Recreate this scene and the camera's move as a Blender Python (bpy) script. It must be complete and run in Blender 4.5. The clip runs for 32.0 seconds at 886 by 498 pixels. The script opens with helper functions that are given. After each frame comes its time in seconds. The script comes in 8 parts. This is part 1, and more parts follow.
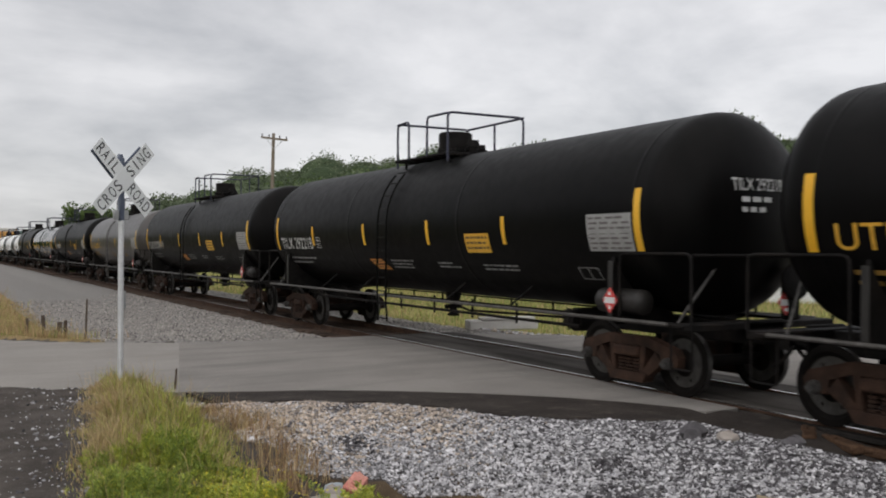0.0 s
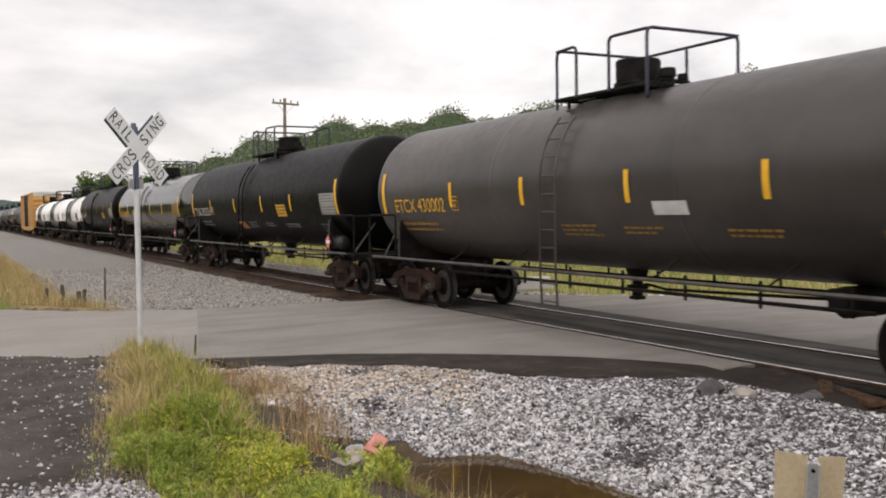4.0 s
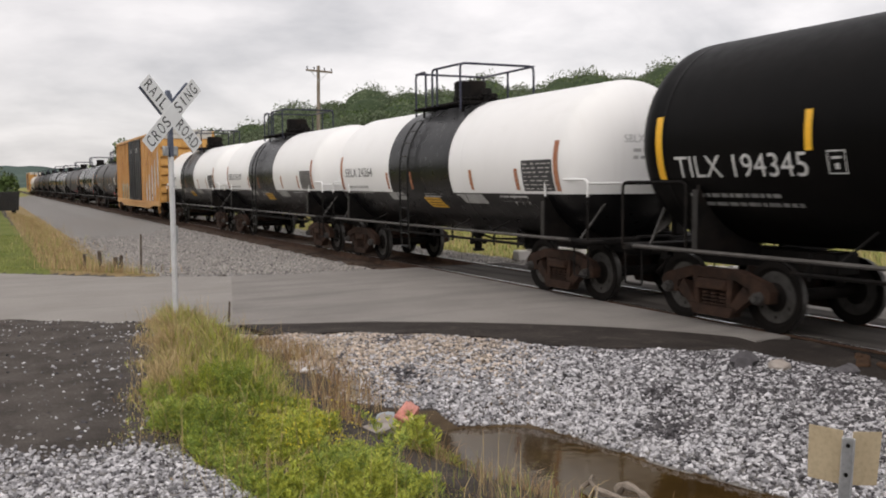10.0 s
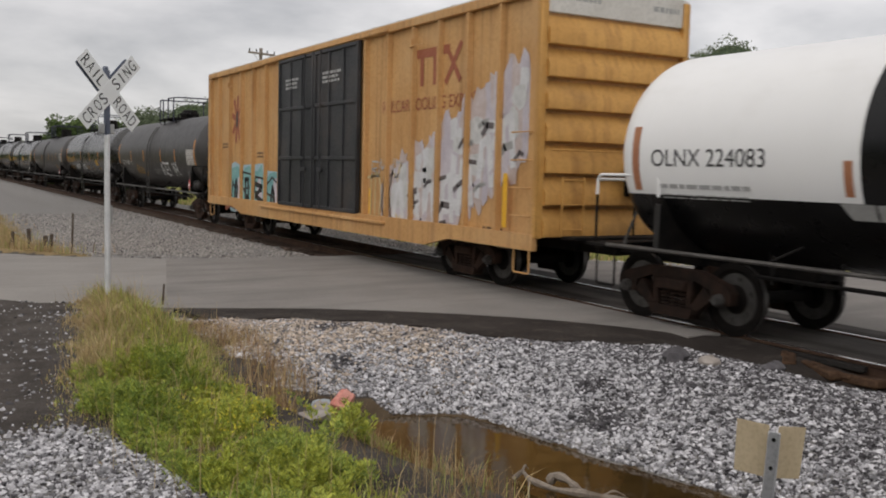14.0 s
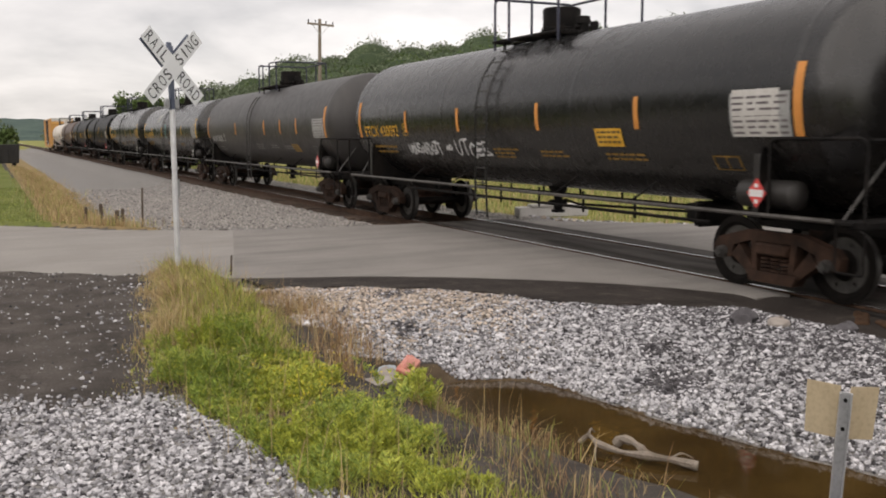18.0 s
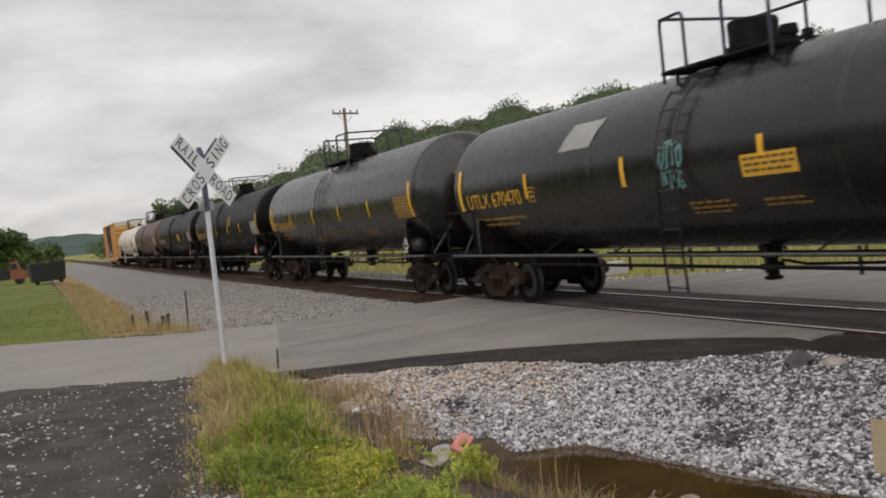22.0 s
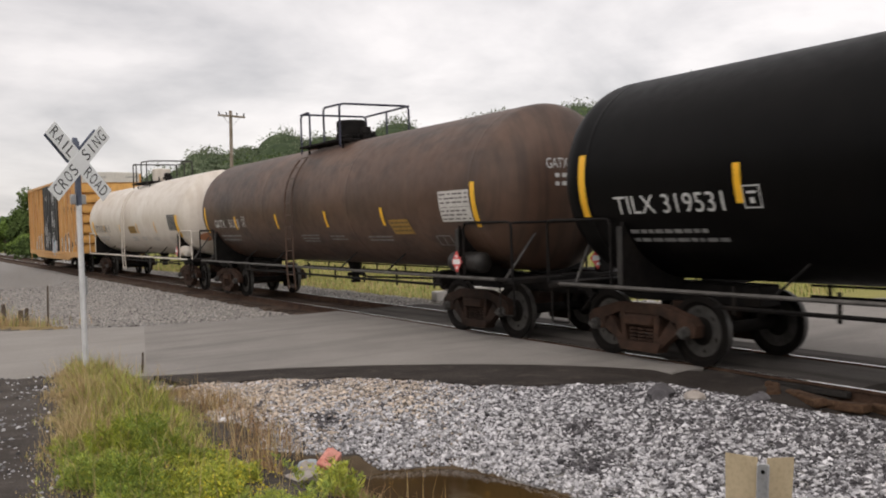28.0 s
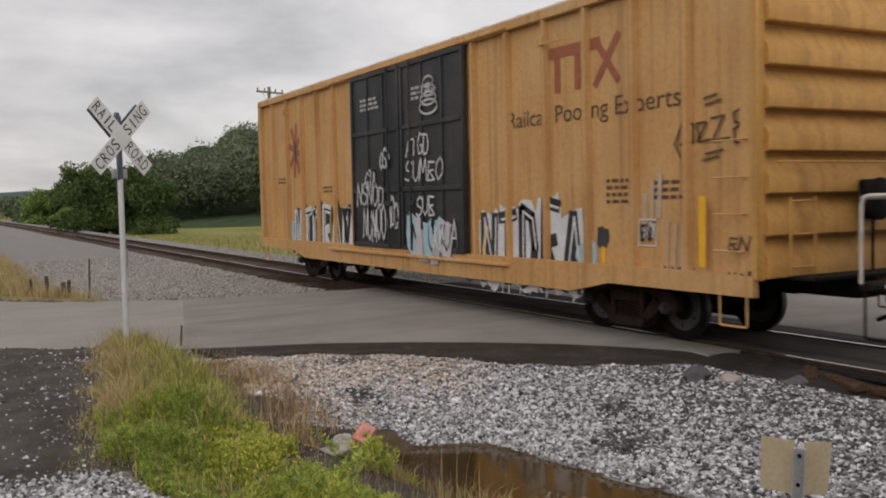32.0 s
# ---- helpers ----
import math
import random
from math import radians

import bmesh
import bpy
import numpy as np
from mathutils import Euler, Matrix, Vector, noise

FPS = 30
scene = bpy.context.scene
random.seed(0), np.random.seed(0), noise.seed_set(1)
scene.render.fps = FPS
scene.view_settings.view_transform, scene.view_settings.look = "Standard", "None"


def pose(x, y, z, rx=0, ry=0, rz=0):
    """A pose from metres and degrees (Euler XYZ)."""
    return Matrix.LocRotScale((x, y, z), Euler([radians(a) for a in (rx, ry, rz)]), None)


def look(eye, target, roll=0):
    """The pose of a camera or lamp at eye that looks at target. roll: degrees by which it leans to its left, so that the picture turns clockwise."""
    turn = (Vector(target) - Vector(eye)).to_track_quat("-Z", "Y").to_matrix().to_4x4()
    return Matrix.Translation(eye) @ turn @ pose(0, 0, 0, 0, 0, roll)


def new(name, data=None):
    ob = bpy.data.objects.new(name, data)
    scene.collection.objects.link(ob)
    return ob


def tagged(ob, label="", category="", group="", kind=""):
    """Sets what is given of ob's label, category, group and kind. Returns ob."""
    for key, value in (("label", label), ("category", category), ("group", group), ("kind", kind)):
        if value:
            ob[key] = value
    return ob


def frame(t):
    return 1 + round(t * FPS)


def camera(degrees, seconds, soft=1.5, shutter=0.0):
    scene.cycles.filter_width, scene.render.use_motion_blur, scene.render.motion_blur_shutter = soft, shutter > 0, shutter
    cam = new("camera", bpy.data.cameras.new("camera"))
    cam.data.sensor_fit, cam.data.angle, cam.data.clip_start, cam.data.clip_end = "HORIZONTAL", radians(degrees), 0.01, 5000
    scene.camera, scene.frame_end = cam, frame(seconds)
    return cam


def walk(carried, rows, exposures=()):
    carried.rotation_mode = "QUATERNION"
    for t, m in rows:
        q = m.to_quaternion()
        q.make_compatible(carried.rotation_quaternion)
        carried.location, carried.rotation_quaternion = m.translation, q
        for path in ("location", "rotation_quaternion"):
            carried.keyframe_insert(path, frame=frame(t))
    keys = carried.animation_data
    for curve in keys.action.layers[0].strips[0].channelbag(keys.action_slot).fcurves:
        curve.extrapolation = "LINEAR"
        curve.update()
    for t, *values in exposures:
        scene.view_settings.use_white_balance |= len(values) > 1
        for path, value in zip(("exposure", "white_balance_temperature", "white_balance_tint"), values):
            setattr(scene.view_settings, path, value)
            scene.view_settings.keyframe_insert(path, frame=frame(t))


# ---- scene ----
LENS = 51.0
cam = camera(LENS, 32.0, soft=1.9, shutter=0.15)
# seconds; place, yaw, pitch and roll of the hand-held camera, which hardly leaves its spot
PATH = [
    (0, 0.004, -0.006, 2.036, -28.9, 0.07, -0.27), (0.5, 0.003, -0.009, 2.037, -28.25, 0.15, -0.24), (1, 0.003, -0.016, 2.033, -27.52, -0.47, -0.4), (1.5, 0.001, -0.006, 2.037, -28.54, -1.08, 0.18),
    (2, -0, 0.004, 2.039, -28.37, -3.17, 0.02), (2.5, -0, 0.011, 2.037, -27.18, -3.32, 0.12), (4.5, -0.013, -0.015, 2.042, -28.22, -2.1, 1.01), (5, -0.013, -0.007, 2.042, -27.92, -3.54, 0.83),
    (5.5, -0.011, -0.004, 2.044, -26.73, -4.27, 1.17), (6, -0.006, -0.01, 2.047, -26.5, -3.33, 1.27), (6.5, -0.004, -0.008, 2.049, -26.66, -1.92, 1.07), (7, -0.003, -0.002, 2.045, -27.16, -2.31, 0.23),
    (7.5, -0, 0.005, 2.049, -27.23, -3.18, -0.17), (8, 0.004, 0.001, 2.048, -25.97, -1.94, 1.12), (8.5, 0.007, 0.002, 2.047, -25.84, -2.93, 0.94), (9, 0.007, 0.01, 2.048, -26.86, -3, 0.71),
    (9.5, 0.01, 0.009, 2.047, -26.15, -3.07, 0.92), (10, 0.01, 0.011, 2.044, -26.01, -4.18, 0.6), (10.5, 0.006, 0.014, 2.046, -27.33, -4.64, 0.31), (11, 0.003, 0.009, 2.045, -28.31, -3.95, 0.33),
    (11.5, -0.001, 0.009, 2.046, -28.71, -4.44, 0.19), (12, -0.002, 0, 2.043, -29.39, -4.03, 0.16), (12.5, -0.004, -0.005, 2.042, -31.46, -4.92, 0.03), (13, -0.009, 0.001, 2.043, -31.7, -4.8, -0.16),
    (13.5, -0.009, 0.008, 2.042, -31.46, -4.1, -1.58), (14, -0.008, 0.017, 2.039, -29.65, -4.79, -1.43), (14.5, -0.007, 0.022, 2.039, -28.26, -5.15, -1.26), (16.5, -0.008, 0.004, 2.036, -32.39, -5.44, -1.99),
    (17, -0.007, 0.003, 2.029, -29.71, -4.54, -0.32), (17.5, -0.001, -0.002, 2.026, -25.58, -5.63, 0.79), (18, -0.008, 0.004, 2.029, -25.92, -6.86, 0.15), (18.5, -0.01, 0, 2.028, -26.6, -5.79, -0.49),
    (19, -0.007, -0.009, 2.026, -26.03, -4.99, -0.39), (19.5, -0, -0.02, 2.023, -26.58, -3.81, -1.03), (20, 0.005, -0.013, 2.029, -26.37, -3.76, -0.45), (20.5, 0.013, -0.022, 2.026, -26.84, -2.66, 0.2),
    (21, 0.013, -0.012, 2.032, -29.16, -2.45, 0.78), (21.5, 0.01, 0.01, 2.047, -27.52, -2.87, 2.61), (22, 0.021, -0.014, 2.039, -23.84, -2.2, 6.21), (22.5, 0.016, 0.001, 2.043, -22.2, -2.43, 8.42),
    (23, 0.015, 0.003, 2.042, -21.83, -3.76, 4.6), (23.5, 0.009, 0.014, 2.045, -26.27, -6.66, 5.32), (24, -0.006, 0.03, 2.054, -26.89, -5.36, 1.21), (24.5, -0.01, 0.009, 2.052, -23.69, -0.77, 2.01),
    (26.5, 0.011, 0.003, 2.04, -25.96, -4.51, 0.5), (27, 0.009, -0.001, 2.042, -30.05, -1.69, 0.45), (27.5, 0.004, -0.007, 2.041, -31.65, -0.28, 1.56), (28, 0.001, 0.004, 2.045, -31.15, -1.72, 1.89),
    (28.5, 0.006, -0.002, 2.042, -29.93, -0.72, 1.83), (29, 0.004, 0.005, 2.04, -29.72, -2.43, 1.57), (29.5, 0.002, 0.001, 2.038, -29.56, -2.33, 1.66), (30, -0, 0.001, 2.037, -30.57, -3.28, 1.88),
    (30.5, -0.007, 0.008, 2.039, -30.06, -3.41, 1.31), (31, -0.011, 0.011, 2.041, -28.76, -3.59, 1.48), (31.5, -0.01, 0.008, 2.042, -28.82, -3.38, 1.2), (32, -0.01, 0.002, 2.043, -28.93, -3, 1.2),
]
# the clip's camera brightens and warms its picture a little after the start
LIGHT = [(0, -0.02, 6550, 11), (1, 0.0, 6550, 11), (2, 0.30, 6900, 13), (5, 0.40, 6950, 14), (6, 0.38, 6950, 14), (7, 0.26, 6800, 13), (9, 0.28, 6850, 14), (10, 0.22, 6800, 14), (11, -0.04, 6500, 11), (12, -0.24, 6450, 10), (13, -0.10, 6450, 11), (14, -0.06, 6700, 12), (14.5, 0.04, 6700, 12),
         (17, 0.30, 6950, 14), (19, 0.34, 7000, 14), (21, 0.32, 6900, 14), (22, 0.04, 6800, 13), (23, 0.12, 6800, 13), (24, 0.28, 6950, 14), (27, 0.24, 6900, 14), (28, 0.22, 6900, 14), (29, -0.06, 6750, 13), (30, -0.10, 6750, 13), (31, -0.12, 6800, 13), (32, -0.10, 6800, 13)]
walk(cam, [(t, pose(ex, ey, ez, 90 + p, r, y)) for t, ex, ey, ez, y, p, r in PATH], LIGHT)

# ---- world and sun: an overcast sky ----
world = bpy.data.worlds.new("overcast_sky")
scene.world = world
world.use_nodes = True
wn, wl = world.node_tree.nodes, world.node_tree.links
for n in list(wn):
    wn.remove(n)
w_out = wn.new("ShaderNodeOutputWorld")
w_bg = wn.new("ShaderNodeBackground")
w_tc = wn.new("ShaderNodeTexCoord")
w_sep = wn.new("ShaderNodeSeparateXYZ")
wl.new(w_tc.outputs["Generated"], w_sep.inputs[0])


def wmath(op, a, b=None, clamp=False):
    n = wn.new("ShaderNodeMath")
    n.operation, n.use_clamp = op, clamp
    for i, v in enumerate((a, b)):
        if v is None:
            continue
        if isinstance(v, (int, float)):
            n.inputs[i].default_value = v
        else:
            wl.new(v, n.inputs[i])
    return n.outputs[0]


w_up = wmath("ADD", wmath("MAXIMUM", w_sep.outputs[2], 0.0), 0.30)
w_cmb = wn.new("ShaderNodeCombineXYZ")
wl.new(wmath("DIVIDE", w_sep.outputs[0], w_up), w_cmb.inputs[0])
wl.new(wmath("DIVIDE", w_sep.outputs[1], w_up), w_cmb.inputs[1])


def wnoise(scale, detail, rough, dist=0.0):
    n = wn.new("ShaderNodeTexNoise")
    n.inputs["Scale"].default_value = scale
    n.inputs["Detail"].default_value = detail
    n.inputs["Roughness"].default_value = rough
    n.inputs["Distortion"].default_value = dist
    wl.new(w_cmb.outputs[0], n.inputs["Vector"])
    return n.outputs["Fac"]


w_ramp = wn.new("ShaderNodeValToRGB")
wl.new(wmath("ADD", wmath("MULTIPLY", wnoise(1.35, 6, 0.52, 0.5), 0.75), wmath("MULTIPLY", wnoise(4.2, 5, 0.55), 0.25)), w_ramp.inputs[0])
els = w_ramp.color_ramp.elements
els[0].position, els[0].color = 0.36, (0.44, 0.45, 0.47, 1)
els[1].position, els[1].color = 0.60, (0.78, 0.78, 0.79, 1)
e = els.new(0.47)
e.color = (0.60, 0.605, 0.62, 1)
# brighter air just above the horizon, thick cloud overhead
w_hor = wn.new("ShaderNodeMapRange")
w_hor.inputs[1].default_value, w_hor.inputs[2].default_value = 0.0, 0.12
w_hor.inputs[3].default_value, w_hor.inputs[4].default_value = 0.18, 0.0
wl.new(w_sep.outputs[2], w_hor.inputs[0])
w_mix = wn.new("ShaderNodeMixRGB")
w_mix.inputs[2].default_value = (0.70, 0.715, 0.72, 1)
wl.new(w_hor.outputs[0], w_mix.inputs[0])
wl.new(w_ramp.outputs[0], w_mix.inputs[1])
w_sky = wn.new("ShaderNodeTexSky")
w_sky.sky_type, w_sky.sun_disc = "NISHITA", False
w_sky.sun_elevation, w_sky.sun_rotation = radians(48), radians(234)
w_dim = wn.new("ShaderNodeMixRGB")
w_dim.blend_type = "ADD"
w_dim.inputs[0].default_value = 0.012
wl.new(w_mix.outputs[0], w_dim.inputs[1])
wl.new(w_sky.outputs[0], w_dim.inputs[2])
wl.new(w_dim.outputs[0], w_bg.inputs[0])
# the cloud thins a little towards the east
w_side = wn.new("ShaderNodeMapRange")
w_side.inputs[1].default_value, w_side.inputs[2].default_value = -0.25, 0.55
w_side.inputs[3].default_value, w_side.inputs[4].default_value = 0.89, 1.02
wl.new(w_sep.outputs[0], w_side.inputs[0])
wl.new(w_side.outputs[0], w_bg.inputs[1])
wl.new(w_bg.outputs[0], w_out.inputs[0])

sun = new("sun", bpy.data.lights.new("sun", "SUN"))
sun.data.energy, sun.data.angle, sun.data.color = 1.5, radians(110), (1.0, 0.975, 0.935)
sun.matrix_world = look((0, 0, 0), (0.54, 0.39, -0.74))

# ---- materials ----
def noise_mat(name, a, b, scale=4.0, fine=40.0, rough=0.7, metal=0.0, bump=0.3, spec=0.5, bump_scale=None, lo=0.35, hi=0.65, streak=None, dust=None, rough_var=0.1, island=0.0, obj_var=0.0, dist=0.01, grit=0.55):
    """Two scales of colour noise between a and b, with fine relief; streak and dust add a third, larger stain colour."""
    m = bpy.data.materials.new(name)
    m.use_nodes = True
    nt = m.node_tree
    N, L = nt.nodes, nt.links
    bsdf = N["Principled BSDF"]
    tc = N.new("ShaderNodeTexCoord")

    def tex(sc, detail=4, vec=None, r=0.55):
        n = N.new("ShaderNodeTexNoise")
        n.inputs["Scale"].default_value, n.inputs["Detail"].default_value, n.inputs["Roughness"].default_value = sc, detail, r
        L.new(vec or tc.outputs["Object"], n.inputs["Vector"])
        return n.outputs["Fac"]

    def mixed(fac, c1, c2):
        n = N.new("ShaderNodeMixRGB")
        for i, v in ((0, fac), (1, c1), (2, c2)):
            if isinstance(v, (tuple, list)):
                n.inputs[i].default_value = (*v[:3], 1)
            elif isinstance(v, (int, float)):
                n.inputs[i].default_value = v
            else:
                L.new(v, n.inputs[i])
        return n.outputs[0]

    def ranged(v, f0, f1, t0, t1):
        n = N.new("ShaderNodeMapRange")
        for i, x in enumerate((f0, f1, t0, t1)):
            n.inputs[i + 1].default_value = x
        L.new(v, n.inputs[0])
        return n.outputs[0]

    big, small = tex(scale), tex(fine, 5)
    col = mixed(ranged(big, lo, hi, 0, 1), a, b)
    dark = tuple(v * 0.72 for v in a)
    col = mixed(ranged(small, 0.45, 0.75, 0, grit), col, dark)
    if streak:
        mp = N.new("ShaderNodeMapping")
        mp.inputs["Scale"].default_value = streak[1]
        L.new(tc.outputs["Object"], mp.inputs[0])
        col = mixed(ranged(tex(1.0, 5, mp.outputs[0]), streak[2], streak[3], 0, streak[4]), col, streak[0])
    if dust:
        col = mixed(ranged(tex(dust[1], 5), dust[2], dust[3], 0, dust[4]), col, dust[0])
    if island or obj_var:
        if island:
            g = N.new("ShaderNodeNewGeometry")
            rnd = g.outputs["Random Per Island"]
        else:
            g = N.new("ShaderNodeObjectInfo")
            rnd = g.outputs["Random"]
        k = island or obj_var
        hsv = N.new("ShaderNodeHueSaturation")
        L.new(ranged(rnd, 0, 1, 1 - k, 1 + k), hsv.inputs["Value"])
        L.new(col, hsv.inputs["Color"])
        col = hsv.outputs[0]
    L.new(col, bsdf.inputs["Base Color"])
    L.new(ranged(small, 0.3, 0.7, max(0.02, rough - rough_var), min(1, rough + rough_var)), bsdf.inputs["Roughness"])
    bsdf.inputs["Metallic"].default_value = metal
    bsdf.inputs["Specular IOR Level"].default_value = spec
    if bump:
        bp = N.new("ShaderNodeBump")
        bp.inputs["Strength"].default_value, bp.inputs["Distance"].default_value = bump, dist
        L.new(tex(bump_scale or fine * 1.5, 4), bp.inputs["Height"])
        L.new(bp.outputs[0], bsdf.inputs["Normal"])
    return m


def tank_paint(name, a, b, stain, amount, rough, spec=0.5):
    """Weathered tank paint: mottled fading, dirt that runs down the sides, faint dents."""
    return noise_mat(name, a, b, 0.55, 5, rough, 0, 0, spec, 1.5, 0.3, 0.7, streak=(stain, (5, 1.1, 0.35), 0.45, 0.8, amount), dust=(stain, 0.3, 0.4, 0.75, amount * 0.7), rough_var=0.05, grit=0.25)


M = {}
M["black"] = tank_paint("black_tank_paint", (0.0018, 0.0017, 0.0018), (0.0032, 0.0030, 0.0030), (0.010, 0.0085, 0.008), 0.3, 0.42, 0.08)
M["sooty"] = tank_paint("faded_black_tank_paint", (0.0045, 0.0043, 0.0043), (0.009, 0.0085, 0.0085), (0.030, 0.026, 0.023), 0.4, 0.27, 0.65)
M["gloss"] = tank_paint("glossy_black_tank_paint", (0.002, 0.002, 0.0024), (0.003, 0.003, 0.0034), (0.011, 0.010, 0.009), 0.2, 0.18, 0.95)
M["gloss"].node_tree.nodes["Principled BSDF"].inputs["IOR"].default_value = 1.62
M["grey"] = tank_paint("dusty_grey_black_tank_paint", (0.032, 0.028, 0.0265), (0.054, 0.047, 0.044), (0.085, 0.074, 0.068), 0.5, 0.36, 0.6)
M["slate"] = tank_paint("dusty_slate_tank_paint", (0.026, 0.0238, 0.0238), (0.042, 0.0385, 0.038), (0.070, 0.064, 0.060), 0.45, 0.46, 0.5)
M["brown"] = tank_paint("rusty_brown_tank_paint", (0.074, 0.040, 0.027), (0.132, 0.075, 0.050), (0.018, 0.013, 0.011), 0.9, 0.5, 0.4)
M["white"] = noise_mat("white_tank_paint", (0.84, 0.84, 0.835), (0.87, 0.87, 0.865), 0.35, 1.2, 0.34, 0, 0.03, 0.5, 1.6, streak=((0.70, 0.685, 0.66), (5, 1.3, 0.3), 0.52, 0.85, 0.35), rough_var=0.05, grit=0.08)
M["dirty_white"] = tank_paint("stained_white_tank_paint", (0.61, 0.555, 0.495), (0.70, 0.65, 0.595), (0.38, 0.29, 0.21), 0.5, 0.45, 0.4)
M["band"] = tank_paint("black_band_paint", (0.0035, 0.0035, 0.004), (0.006, 0.006, 0.0065), (0.014, 0.013, 0.012), 0.3, 0.3, 0.35)
M["steel"] = noise_mat("grimy_black_steel", (0.0055, 0.005, 0.005), (0.013, 0.0112, 0.0105), 5, 60, 0.7, 0, 0.3, 0.15, dust=((0.035, 0.025, 0.019), 2.0, 0.5, 0.8, 0.5))
M["rail_blue"] = noise_mat("dark_blue_black_railing_paint", (0.014, 0.016, 0.035), (0.022, 0.024, 0.05), 5, 60, 0.5, 0, 0.1)
M["truck"] = noise_mat("rust_brown_cast_steel", (0.024, 0.0135, 0.0095), (0.055, 0.030, 0.0205), 4, 50, 0.85, 0, 0.5, 0.2, dust=((0.009, 0.007, 0.006), 3.0, 0.45, 0.7, 0.7), obj_var=0.45)
M["wheel"] = noise_mat("dark_wheel_steel", (0.0045, 0.0036, 0.0032), (0.010, 0.0078, 0.0066), 6, 60, 0.8, 0, 0.3, 0.15)
M["pipe"] = noise_mat("dull_grey_pipe", (0.055, 0.050, 0.046), (0.115, 0.106, 0.098), 4, 40, 0.5, 0.2, 0.15)
M["tread"] = noise_mat("worn_steel_tread", (0.07, 0.066, 0.062), (0.12, 0.115, 0.11), 6, 60, 0.45, 0.6, 0.1)
M["cap"] = noise_mat("grey_bearing_cap", (0.045, 0.042, 0.040), (0.11, 0.105, 0.10), 12, 80, 0.55, 0.3, 0.2)
M["yellow"] = noise_mat("yellow_reflective_tape", (0.83, 0.44, 0.02), (0.88, 0.50, 0.04), 2, 40, 0.45, 0, 0.05)
M["orange"] = noise_mat("weathered_orange_tape", (0.62, 0.24, 0.05), (0.70, 0.30, 0.07), 2, 40, 0.55, 0, 0.05)
M["rust_tape"] = noise_mat("red_brown_tape", (0.36, 0.14, 0.07), (0.45, 0.20, 0.10), 2, 40, 0.55, 0, 0.05)
M["letter_white"] = noise_mat("white_stencil_paint", (0.52, 0.52, 0.51), (0.66, 0.66, 0.65), 6, 60, 0.6, 0, 0)
M["letter_grey"] = noise_mat("faded_white_stencil_paint", (0.17, 0.17, 0.17), (0.30, 0.30, 0.29), 6, 60, 0.6, 0, 0)
M["letter_yellow"] = noise_mat("yellow_stencil_paint", (0.72, 0.38, 0.03), (0.80, 0.46, 0.06), 6, 60, 0.6, 0, 0)
M["letter_ochre"] = noise_mat("faded_yellow_stencil_paint", (0.28, 0.16, 0.03), (0.38, 0.22, 0.05), 6, 60, 0.6, 0, 0)
M["letter_black"] = noise_mat("black_stencil_paint", (0.03, 0.03, 0.032), (0.06, 0.06, 0.06), 6, 60, 0.6, 0, 0)
M["letter_dim"] = noise_mat("thin_grey_stencil_paint", (0.38, 0.38, 0.38), (0.48, 0.48, 0.47), 6, 60, 0.6, 0, 0)
M["placard_red"] = noise_mat("red_placard", (0.62, 0.06, 0.06), (0.70, 0.09, 0.08), 6, 60, 0.5, 0, 0)
M["placard_white"] = noise_mat("white_placard", (0.72, 0.70, 0.69), (0.78, 0.77, 0.76), 6, 60, 0.5, 0, 0)
M["data_grey"] = noise_mat("grey_data_panel", (0.30, 0.30, 0.29), (0.38, 0.38, 0.37), 6, 60, 0.55, 0, 0)
M["data_white"] = noise_mat("pale_data_panel", (0.52, 0.50, 0.47), (0.60, 0.58, 0.55), 6, 60, 0.55, 0, 0)
M["boxcar"] = noise_mat("ochre_boxcar_paint", (0.55, 0.300, 0.115), (0.63, 0.365, 0.150), 0.8, 16, 0.6, 0, 0.12, 0.3, 8.0, streak=((0.27, 0.130, 0.050), (6, 9, 0.25), 0.50, 0.78, 0.7), dust=((0.58, 0.37, 0.19), 0.7, 0.5, 0.75, 0.6), grit=0.5)
M["boxcar_end"] = noise_mat("amber_boxcar_end_paint", (0.54, 0.285, 0.078), (0.62, 0.34, 0.10), 0.8, 18, 0.55, 0, 0.1, 0.3, 8.0, streak=((0.26, 0.120, 0.038), (7, 5, 0.3), 0.50, 0.78, 0.7), dust=((0.22, 0.12, 0.05), 1.1, 0.55, 0.8, 0.5), grit=0.5)
M["roof"] = noise_mat("pale_roof_coating", (0.55, 0.53, 0.49), (0.66, 0.64, 0.60), 1.2, 20, 0.6, 0, 0.15)
M["door"] = noise_mat("black_door_paint", (0.022, 0.023, 0.026), (0.04, 0.04, 0.044), 0.9, 24, 0.5, 0, 0.15, 0.35, dust=((0.10, 0.07, 0.05), 0.9, 0.55, 0.8, 0.4))
M["graf_white"] = noise_mat("white_spray_paint", (0.60, 0.60, 0.61), (0.72, 0.72, 0.73), 3, 30, 0.6, 0, 0)
M["graf_black"] = noise_mat("black_spray_paint", (0.02, 0.02, 0.022), (0.04, 0.04, 0.042), 3, 30, 0.55, 0, 0)
M["graf_teal"] = noise_mat("teal_spray_paint", (0.16, 0.38, 0.38), (0.24, 0.48, 0.47), 3, 30, 0.6, 0, 0)
M["graf_blue"] = noise_mat("pale_blue_spray_paint", (0.34, 0.50, 0.58), (0.42, 0.56, 0.62), 3, 30, 0.6, 0, 0)
